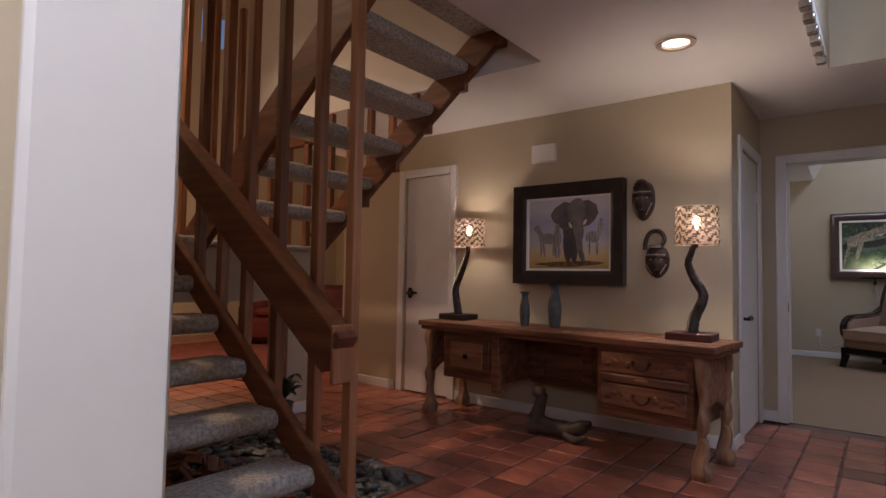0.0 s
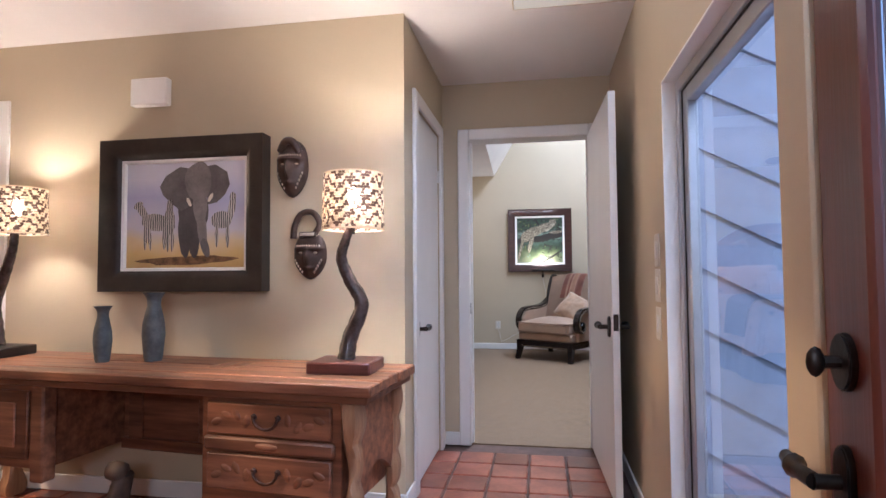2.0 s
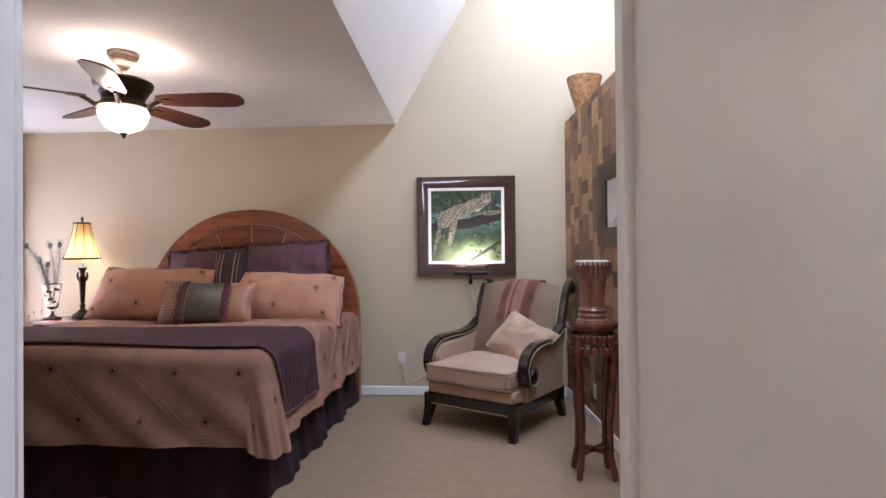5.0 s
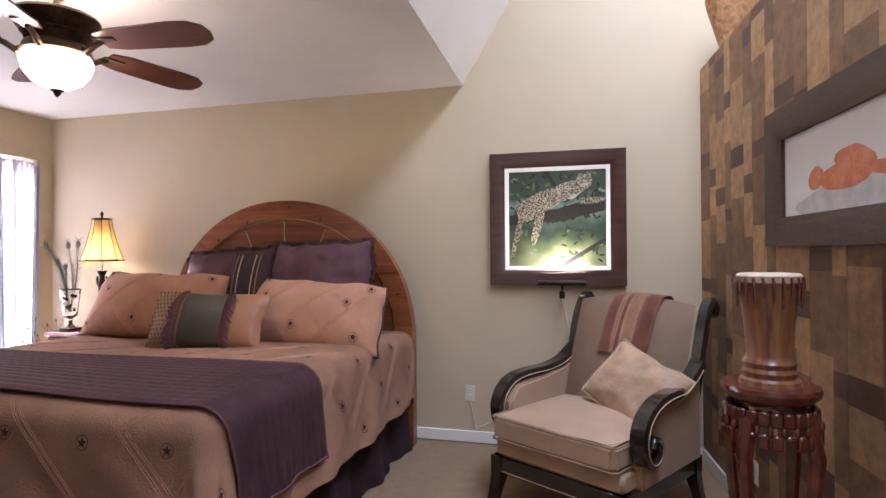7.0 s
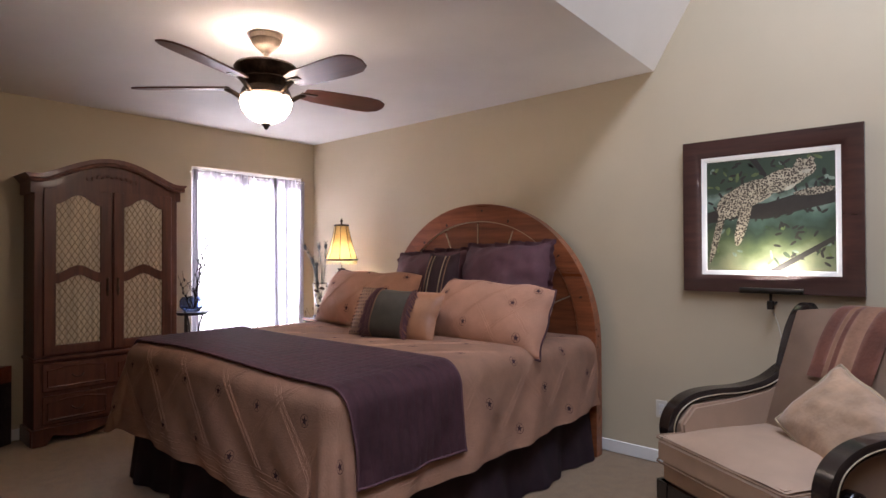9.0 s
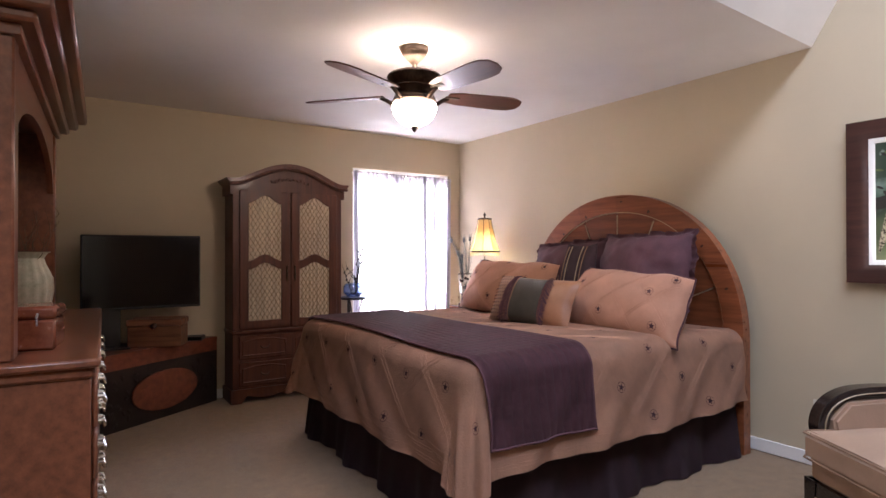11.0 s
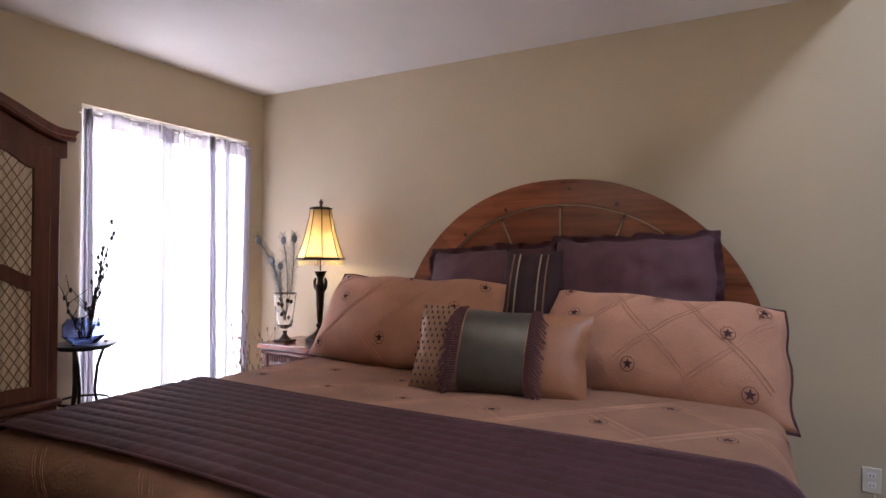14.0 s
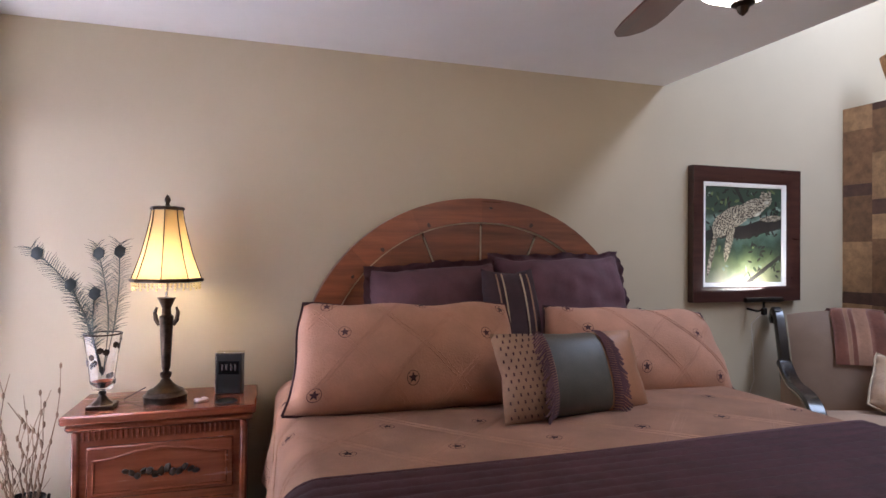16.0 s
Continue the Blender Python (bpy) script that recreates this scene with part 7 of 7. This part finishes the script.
carved_mask(-0.795, 1.660, 0.165, 0.292, False, "oval dark carved wooden mask on the wall")
carved_mask(-0.700, 1.222, 0.170, 0.235, True, "dark carved mask with looped crest on the wall")
sc = bmesh.new()
tube(sc, [(-0.26, 0, 0.07), (-0.16, 0.02, 0.075), (0.0, 0, 0.06), (0.13, 0, 0.07), (0.24, 0.0, 0.12), (0.31, 0, 0.16)], [0.085, 0.08, 0.055, 0.06, 0.055, 0.02], 10)
tube(sc, [(-0.20, 0, 0.10), (-0.17, 0, 0.20), (-0.15, 0.0, 0.27), (-0.13, 0, 0.33)], [0.07, 0.055, 0.05, 0.045], 10)
blob(sc, (-0.16, -0.02, 0.345), (0.065, 0.05, 0.05), 2, 0.2, 3)
tube(sc, [(0.10, -0.05, 0.05), (0.20, -0.06, 0.02), (0.30, -0.05, 0.06)], [0.03, 0.035, 0.015], 8)
solid("wood_carving", sc, DRIFT, "rough grey-brown curled wood carving under the desk", "sculpture", m=pose(-1.24, 3.50, 0) @ Matrix.Diagonal((0.80, 0.9, 0.86, 1)), smooth=60)

# ---- stairs ----
RISE, RUN = 0.189, 0.247
PALEPOST = wood("pale_post_redwood", (0.27, 0.112, 0.048), (0.47, 0.23, 0.105), 0.4, "z")
stair = thing("staircase", Matrix(), "open redwood staircase with grey carpeted treads", "staircase", kind="structure")


def tread(x0, x1, y0, y1, ztop):
    bm = bmesh.new()
    h = 0.085
    prof = [(x0 + h / 2 - h / 2 * math.sin(a), ztop - h / 2 + h / 2 * math.cos(a)) for a in [math.pi * k / 8 for k in range(9)]]
    prof += [(x1 - h / 2 + h / 2 * math.sin(a), ztop - h / 2 - h / 2 * math.cos(a)) for a in [math.pi * k / 8 for k in range(9)]]
    slab(bm, prof, y1 - y0, Matrix.Translation((0, y0, 0)), 0.012)
    part("tread", bm, STAIRCARPET, stair, "grey looped carpet tread", smooth=50)


for k in range(0, 7):
    x = -1.250 - (k - 1) * RUN
    tread(x - 0.275, x, 0.514, 1.399, 0.319 + (k - 1) * RISE)
for k in range(0, 6):
    x = -1.565 - 0.284 * (k - 1)
    tread(x - 0.30, x, 1.93, 2.845, 2.512 - (k - 1) * 0.232)


def beam(name, a, b, w, h, material, label=""):
    """A board between two points in x and z, h deep at right angles, from y to y + w."""
    (ax, y, az), (bx, _, bz) = a, b
    d = Vector((bx - ax, bz - az)).normalized()
    nx, nz = -d.y * h / 2, d.x * h / 2
    return part(name, slab(bmesh.new(), [(ax + nx, az + nz), (bx + nx, bz + nz), (bx - nx, bz - nz), (ax - nx, az - nz)], w, Matrix.Translation((0, y, 0)), 0.004), material, stair, label)


beam("stringer", (-0.80, 1.403, -0.08), (-2.74, 1.403, 1.40), 0.045, 0.115, STAIRWOOD)
beam("stringer", (-0.80, 0.465, -0.08), (-2.74, 0.465, 1.40), 0.045, 0.115, STAIRWOOD)
beam("handrail", (-1.10, 1.33, 0.785), (-2.79, 1.33, 2.05), 0.10, 0.17, STAIRWOOD, "broad redwood handrail board")
# paler block puts the light on the handrail's end grain into its colour
part("rail_end_cap", boxes((-1.10, 1.328, 0.675, -1.08, 1.432, 0.90), bevel=0.006), PALEPOST, stair, "handrail end grain, pale as if lit")
beam("stringer", (-3.08, 2.85, 1.335), (-1.12, 2.85, 2.885), 0.05, 0.20, STAIRWOOD)
beam("stringer", (-3.30, 1.87, 1.20), (-1.06, 1.87, 3.02), 0.05, 0.24, STAIRWOOD)
for k in range(5):
    x = -2.53 + k * 0.30
    part("bracket_block", boxes((x - 0.03, 2.855, 1.605 + k * 0.2375, x + 0.03, 2.903, 1.70 + k * 0.2375), bevel=0.004), STAIRWOOD, stair)
for x, zb in ((-2.317, 1.0), (-2.093, 0.83), (-1.874, 0.66), (-1.624, 0.47), (-1.354, 0.26)):
    part("baluster", boxes((x - 0.024, 1.447, zb, x + 0.024, 1.493, 3.6), bevel=0.003), POSTWOOD, stair)
part("newel_post", boxes((-1.156, 1.445, -0.005, -1.110, 1.491, 3.6), bevel=0.004), PALEPOST, stair, "tall pale redwood post")
for k in range(9):
    y = 0.75 + k * 0.26
    part("baluster", boxes((-4.24, y, 1.30, -4.18, y + 0.05, 3.6), bevel=0.003), POSTWOOD, stair)
beam("handrail", (-4.25, 2.86, 2.25), (-3.05, 2.86, 2.25), 0.06, 0.16, STAIRWOOD)
for x in (-4.0, -3.75, -3.5, -3.25):
    part("baluster", boxes((x, 2.86, 1.30, x + 0.05, 2.91, 2.2), bevel=0.003), POSTWOOD, stair)
for k in range(9):
    x = -3.0 + k * 0.225
    if k < 5:
        part("baluster", boxes((x, 2.90, 1.45 + k * 0.172, x + 0.05, 2.945, 2.40), bevel=0.003), POSTWOOD, stair)
part("landing", boxes((-4.25, 0.47, 1.06, -2.76, 1.74, 1.27), (-4.25, 1.74, 0.89, -3.11, 2.93, 1.27)), PAINT, stair, "painted landing edge")
part("landing_carpet", boxes((-4.25, 0.47, 1.272, -2.74, 1.74, 1.315), (-4.25, 1.74, 1.272, -3.06, 2.93, 1.315), bevel=0.015), STAIRCARPET, stair, "grey carpet on the landing")

LEATHER = mat("dark_saddle_leather", (0.022, 0.014, 0.012), 0.4, var=0.25, scale=10, bump=0.25, fine=60)
sd = thing("saddle", pose(-2.56, 1.0, 1.522) @ Matrix.Diagonal((0.77, 0.855, 0.675, 1)), "dark leather saddle hung over the stair rail", "saddle")
bm = bmesh.new()
sheet(bm, lambda u, v: Vector(((2 * u - 1) * 0.36, (2 * v - 1) * 0.26, 0.36 + 0.20 * abs(2 * u - 1) ** 2.2 - 0.30 * (2 * v - 1) ** 2)), 22, 16)
bmesh.ops.solidify(bm, geom=bm.faces[:], thickness=0.05)
part("seat", bm, LEATHER, sd, smooth=70)
part("horn", tube(bmesh.new(), [(0.28, 0, 0.46), (0.33, 0, 0.57), (0.38, 0, 0.61)], [0.05, 0.03, 0.035], 10), LEATHER, sd)
for s in (-1, 1):
    bm = bmesh.new()
    slab(bm, [(-0.22, 0.15), (0.24, 0.15), (0.30, -0.02), (0.10, -0.10), (0.06, -0.30), (-0.14, -0.30), (-0.18, -0.05)], 0.025, Matrix.Translation((0, s * 0.27, 0)), 0.006)
    part("fender", bm, LEATHER, sd)
    part("stirrup", tube(bmesh.new(), [(-0.04 + 0.09 * math.cos(a), s * 0.28, -0.36 + 0.08 * math.sin(a)) for a in [2 * math.pi * k / 14 for k in range(15)]], 0.022, 8), LEATHER, sd)
    part("strap", boxes((0.16, s * 0.275 - 0.005, -0.28, 0.185, s * 0.275 + 0.005, 0.0)), LEATHER, sd)
part("rail_stand", boxes((-0.03, -0.03, -0.385, 0.03, 0.03, 0.34), (-0.25, -0.03, 0.30, 0.25, 0.03, 0.34), bevel=0.004), STAIRWOOD, sd)

# pebble bed and bark under the stairs
PX0, PX1, PY0, PY1 = -2.98, -1.40, 0.60, 2.26
rp = random.Random(11)
bed_p = thing("pebble_bed", Matrix(), "bed of grey river pebbles under the stairs", "pebbles")
near, rest = 0, bmesh.new()
shapes = []
for k in range(8):
    bm = bmesh.new()
    blob(bm, (0, 0, 0), (0.046, 0.032, 0.019), 1, 0.25, k * 3.1)
    shapes.append(finish("pebble", bm, mat("pebble_stone", (0.085, 0.088, 0.085), 0.5, var=0.2, scale=16, bump=0.1, by_object=0.6) if k == 0 else shapes[0].materials[0], 70))
for k in range(1300):
    x, y = rp.uniform(PX0, PX1), rp.uniform(PY0, PY1)
    z, s = -0.008 + 0.03 * rp.random(), rp.uniform(0.7, 1.25)
    m = Matrix.Translation((x, y, z)) @ Euler((rp.uniform(-0.4, 0.4), rp.uniform(-0.4, 0.4), rp.uniform(0, 6.3))).to_matrix().to_4x4() @ Matrix.Scale(s, 4)
    if y > 1.66 and near < 290:
        ob = new("pebble", shapes[k % 8])
        ob.parent, ob.matrix_basis = bed_p, m
        near += 1
    elif k % 2 == 0 or y > 1.6:
        blob(rest, (0, 0, 0), (0.046, 0.032, 0.019), 1, 0.25, k * 1.3, m=m)
solid("pebble_rest", rest, PEBBLE, "grey river pebbles packed under the stairs", "pebbles", kind="stuff")
bm = bmesh.new()
for k in range(420):
    x, y = rp.gauss(-2.55, 0.40), rp.gauss(1.25, 0.28)
    h = 0.26 * math.exp(-((x + 2.55) / 0.5) ** 2 - ((y - 1.25) / 0.35) ** 2)
    m = Matrix.Translation((min(max(x, -3.0), -1.6), min(max(y, 0.7), 1.62), 0.02 + h * rp.random())) @ Euler((rp.uniform(-0.7, 0.7), rp.uniform(-0.7, 0.7), rp.uniform(0, 6.3))).to_matrix().to_4x4()
    box(bm, -0.05, -0.028, -0.006, 0.05, 0.028, 0.006, m=m, bevel=0.004)
solid("bark_pile", bm, REDLEAF, "heap of reddish bark chips under the treads", "bark chips", kind="stuff")
tr = solid("pebble_border", boxes((PX0, PY1, -0.012, PX1 + 0.03, PY1 + 0.03, 0.012), (PX1, PY0, -0.012, PX1 + 0.03, PY1, 0.012), bevel=0.003), STAIRWOOD, "low wooden border of the pebble bed", "border")
pl = thing("potted_plant", pose(-2.92, 2.44, 0), "small dark leafy plant beside the stub wall", "plant")
part("pot", lathe(bmesh.new(), [(0, 0), (0.08, 0), (0.11, 0.16), (0.10, 0.16), (0, 0.13)], 16, cap=False), DRIFT, pl)
LEAF = mat("dark_green_leaf", (0.025, 0.040, 0.018), 0.5, var=0.3, bump=0.2)
for k in range(16):
    a, r = k * 2.4, 0.07 + 0.10 * rp.random()
    bm = bmesh.new()
    sheet(bm, lambda u, v: Vector((r * u * 1.5, (v - 0.5) * 0.085 * math.sin(math.pi * min(1, u * 0.95 + 0.05)), 0.14 + 0.24 * math.sin(u * 2.2) * (0.5 + 0.5 * ((k * 0.37) % 1)))), 6, 2)
    bmesh.ops.transform(bm, matrix=Matrix.Rotation(a, 4, "Z"), verts=bm.verts[:])
    part("leaf", bm, LEAF, pl, smooth=60)

# ---- front door, sidelight and what lies outside ----
MAHOG = wood("front_door_mahogany", (0.070, 0.017, 0.011), (0.14, 0.038, 0.024), 0.35, "z", 0.3)
fd = thing("door_4", Matrix(), "dark mahogany front door with tall glass pane", "door", kind="structure")
part("stile", boxes((0.885, 2.20, 0.01, 0.935, 2.335, 2.04), bevel=0.006), MAHOG, fd)
part("stile", boxes((0.885, 1.44, 0.01, 0.935, 1.575, 2.04), bevel=0.006), MAHOG, fd)
part("top_rail", boxes((0.885, 1.577, 1.64, 0.935, 2.198, 2.04), bevel=0.006), MAHOG, fd)
part("bottom_rail", boxes((0.885, 1.577, 0.01, 0.935, 2.198, 0.28), bevel=0.006), MAHOG, fd)
for r in ((0.875, 2.175, 0.28, 0.90, 2.20, 1.64), (0.875, 1.577, 0.28, 0.90, 1.602, 1.64), (0.875, 1.602, 1.615, 0.90, 2.175, 1.64), (0.875, 1.602, 0.28, 0.90, 2.175, 0.305)):
    part("glass_bead", boxes(r, bevel=0.008), MAHOG, fd)
DOORGLASS = glass("door_glass", (0.62, 0.64, 0.68), 0.03)
pane = part("pane", boxes((0.905, 1.60, 0.30, 0.911, 2.18, 1.62)), DOORGLASS, fd, "etched door glass")
pane.visible_shadow = False
ETCH = mat("frosted_etching", (0.72, 0.75, 0.78), 0.6, var=0.1, bump=0)
re_ = random.Random(6)
for k, (y, z, s) in enumerate(((2.03, 1.36, 1.0), (2.10, 1.10, 0.7), (1.97, 1.22, 0.8), (2.06, 0.93, 1.1), (1.88, 1.05, 1.2), (2.11, 0.84, 0.6), (1.80, 1.30, 1.0), (1.95, 0.70, 1.1), (2.08, 0.52, 0.9), (1.78, 0.80, 1.0))):
    for b in range(5):
        a = -0.9 + 0.45 * b + 0.3 * math.sin(k * 2.1)
        pts = [(0.9040, y + s * 0.05 * (j / 6) * math.sin(a + 0.12 * j), z + s * 0.055 * (j / 6) * math.cos(a + 0.12 * j)) for j in range(7)]
        part("etched_leaf", tube(bmesh.new(), pts, [0.0012, 0.0022, 0.003, 0.003, 0.0022, 0.0014, 0.0008], 4), ETCH, fd)
part("etched_line", tube(bmesh.new(), [(0.9038, 2.10 - 0.10 * (1 - math.cos(j * 0.35)), 0.40 + 0.028 * j) for j in range(9)], 0.002, 4), ETCH, fd, "etched curl")
lever(fd, pose(0.885, 2.275, 0.80, 0, 0, -90) @ Matrix.Diagonal((-0.9, 1.0, 1.1, 1)), "large dark bronze entry lever")
bm = slab(bmesh.new(), oval(0, 0, 0.032, 0.045, 16), 0.012, Matrix.Translation((0, -0.012, 0)), 0.003)
tube(bm, [(0, -0.01, 0), (0, -0.035, 0)], 0.010, 8)
blob(bm, (0, -0.045, 0), (0.008, 0.014, 0.024), 2)
ob = part("deadbolt", bm, IRON, fd, "dark bronze deadbolt knob")
ob.matrix_basis = pose(0.885, 2.265, 0.985, 0, 0, -90)
solid("door_post", boxes((0.875, 2.338, 0, 1.0, 2.468, 2.06), bevel=0.006), PAINT, "painted post between door and sidelight", "door frame", kind="structure")
sl = thing("window_2", Matrix(), "tall sidelight window in white deep frame", "window", kind="structure")
part("window_frame", boxes((0.883, 3.510, 0.06, 0.936, 3.518, 1.845), (0.883, 2.472, 1.836, 0.936, 3.510, 1.845), (0.883, 2.472, 0.06, 0.936, 3.510, 0.078), bevel=0.001), WHITE, sl)
ALU = mat("brushed_aluminium", (0.42, 0.44, 0.48), 0.4, 0.7, var=0.05, bump=0.05)
part("outer_sash", boxes((0.930, 3.464, 0.078, 0.990, 3.508, 1.834), (0.930, 2.474, 0.078, 0.990, 2.50, 1.834), (0.930, 2.50, 1.79, 0.990, 3.464, 1.834), (0.930, 2.50, 0.078, 0.990, 3.464, 0.11), bevel=0.003), ALU, sl, "brushed aluminium outer sash")
part("inner_sash", boxes((0.945, 3.404, 0.11, 0.986, 3.462, 1.788), (0.945, 2.502, 0.11, 0.986, 2.53, 1.788), (0.945, 2.53, 1.735, 0.986, 3.404, 1.788), (0.945, 2.53, 0.11, 0.986, 3.404, 0.15), bevel=0.004), ALU, sl, "brushed aluminium inner sash")
# black strip colours in the dark gap between frame and sash
part("gasket", boxes((0.941, 3.458, 0.11, 0.946, 3.466, 1.79), (0.941, 2.53, 1.786, 0.946, 3.458, 1.792)), PLASTIC, sl, "black strip standing in for the dark sash gap")
pane = part("pane", boxes((0.972, 2.53, 0.15, 0.976, 3.404, 1.735)), GLASS, sl)
pane.visible_shadow = False
hw = thing("window_3", Matrix(), "high entry window above the door", "window", kind="structure")
part("window_frame", boxes((0.93, 1.9, 2.26, 0.98, 1.94, 3.3), (0.93, 3.12, 2.26, 0.98, 3.16, 3.3), (0.93, 1.94, 2.26, 0.98, 3.12, 2.30), (0.93, 1.94, 3.26, 0.98, 3.12, 3.3)), WHITE, hw)
pane = part("pane", boxes((0.953, 1.94, 2.30, 0.957, 3.12, 3.26)), GLASS, hw)
pane.visible_shadow = False
SIDING = mat("blue_grey_siding", (0.29, 0.33, 0.43), 0.6, var=0.06, scale=4, bump=0.15, fine=60, by_object=0.06)
ext = solid("wall_exterior", boxes((1.01, 4.62, -0.4, 3.5, 4.74, 3.4), (3.5, 0.2, -0.4, 3.62, 4.74, 3.4)), SIDING, "blue-grey diagonal siding of the porch wall", "wall", kind="structure")
for k in range(15):
    z = -0.35 + k * 0.33
    bm = bmesh.new()
    v = [bm.verts.new(q) for q in ((1.012, 4.615, z), (3.49, 4.615, z - 1.30), (3.49, 4.58, z - 1.30), (1.012, 4.58, z), (1.012, 4.615, z + 0.35), (3.49, 4.615, z - 0.95), (3.49, 4.607, z - 0.95), (1.012, 4.607, z + 0.35))]
    for q in ((0, 1, 2, 3), (3, 2, 6, 7), (7, 6, 5, 4), (4, 5, 1, 0), (0, 3, 7, 4), (1, 5, 6, 2)):
        bm.faces.new([v[i] for i in q])
    bmesh.ops.recalc_face_normals(bm, faces=bm.faces[:])
    part("siding_board", bm, SIDING, ext, smooth=None)
solid("ground", boxes((1.005, -14, -0.4, 40, 5.05, -0.06), (2.5, 5.05, -0.4, 40, 30, -0.06), (-40, 10.05, -0.4, 2.5, 40, -0.06), (-40, 8.35, -0.4, -4.22, 10.05, -0.06), (-40, -14, -0.4, -9.0, 8.35, -0.06)), mat("pale_concrete", (0.32, 0.31, 0.29), 0.85, var=0.12, scale=2, bump=0.4), "pale concrete ground outside", "ground", kind="structure", smooth=None)

# switches, recessed light, track
for k, z in enumerate((1.215, 1.075, 0.925)):
    sw = thing("light_switch", pose(0.885, 3.66, z, 0, 0, -90), "ivory rocker switch plate on the entry wall", "light switch", "stacked light switches")
    part("plate", boxes((-0.04, -0.006, -0.065, 0.04, 0, 0.065), bevel=0.003), OUTLETM, sw)
    part("rocker", boxes((-0.017, -0.010, -0.034, 0.017, -0.005, 0.034), bevel=0.003), WHITE, sw)
rl = thing("recessed_light", pose(-0.33, 3.09, HZ), "lit recessed can light in the ceiling", "ceiling light")
part("trim_ring", strip(bmesh.new(), arc(0, 0, 0.075, 0, 360, 28), arc(0, 0, 0.105, 0, 360, 28), 0.008, pose(0, 0, -0.008, 90, 0, 0) @ Matrix.Translation((0, -0.008, 0))), IVORY, rl)
part("lens", lathe(bmesh.new(), [(0.0, -0.004), (0.05, -0.004), (0.074, -0.002)], 24, cap=False), glow("can_lens", (1.0, 0.86, 0.62), 9), rl, "glowing lens")
tk = thing("track_light", pose(0.30, 0, HZ), "white ceiling track with small heads along the lightwell", "track light")
part("track", boxes((-0.02, 1.2, -0.05, 0.02, 3.75, 0.0), bevel=0.004), WHITE, tk)
for k in range(6):
    y = 3.66 - k * 0.16
    part("lamp_head", boxes((-0.028, y - 0.03, -0.085, 0.022, y + 0.03, -0.045), bevel=0.006), SILVER, tk)

# ---- living room beyond the stairs ----
REDSOFA = mat("dark_red_leather", (0.10, 0.018, 0.014), 0.4, var=0.15, scale=6, bump=0.15)
so = thing("sofa", pose(-6.55, 5.75, 0, 0, 0, 35), "dark red leather sofa in the living room", "sofa")
part("base", boxes((-0.95, -0.45, 0.08, 0.95, 0.40, 0.42), bevel=0.05), REDSOFA, so)
for q in ((-0.9, -0.38), (0.9, -0.38), (-0.9, 0.36), (0.9, 0.36)):
    part("foot", boxes((q[0] - 0.04, q[1] - 0.04, 0, q[0] + 0.04, q[1] + 0.04, 0.10)), BLACKWOOD, so)
part("backrest", boxes((-0.95, 0.22, 0.40, 0.95, 0.48, 0.92), bevel=0.08), REDSOFA, so)
for s in (-1, 1):
    part("arm", boxes((s * 0.95 - 0.14, -0.45, 0.08, s * 0.95 + 0.14, 0.42, 0.64), bevel=0.08), REDSOFA, so)
    part("seat_cushion", boxes((s * 0.42 - 0.40, -0.44, 0.42, s * 0.42 + 0.40, 0.24, 0.56), bevel=0.05), REDSOFA, so)
RUGRED = mat("red_rug", (0.18, 0.045, 0.03), 0.95, var=0.2, scale=9, bump=0.6, fine=150)
solid("rug", boxes((-7.8, 3.2, -0.003, -4.6, 5.6, 0.012), bevel=0.004), RUGRED, "red patterned rug on the living room floor", "rug")

# ---- terracotta tiles ----
tile_floor = bpy.data.objects["floor"]
P = 0.215
tmesh = []
for k in range(5):
    bm = bmesh.new()
    box(bm, -P / 2 + 0.006, -P / 2 + 0.006, -0.014, P / 2 - 0.006, P / 2 - 0.006, -0.001 - 0.0012 * (k % 3), bevel=0.006)
    tmesh.append(finish("tile", bm, TILE, 40))
rt = random.Random(3)
far = bmesh.new()
count = 0
for i in range(-42, 5):
    for j in range(-11, 39):
        x, y = i * P + 0.02, j * P + 0.10
        if x > 0.86 - P * 0.1 or y > (4.98 if x > -4.3 else 8.1) or y < -2.1 or x < -8.8:
            continue
        if PX0 - 0.02 < x < PX1 and y < PY1 and y > PY0:
            continue
        if x > -3.7 and x < -0.33 and y > 4.15:
            continue
        if -2.6 < x and 2.3 < y and count < 298:
            ob = new("tile", tmesh[rt.randrange(5)])
            ob.parent = tile_floor
            ob.location = (x, y, 0)
            ob.rotation_euler = (rt.uniform(-0.002, 0.002), rt.uniform(-0.002, 0.002), rt.choice((0, 1.5708, 3.1416)) + rt.uniform(-0.012, 0.012))
            count += 1
        else:
            box(far, x - P / 2 + 0.006, y - P / 2 + 0.006, -0.014, x + P / 2 - 0.006, y + P / 2 - 0.006, -0.0015)
part("far_tiles", far, TILE, tile_floor)["kind"] = "stuff"
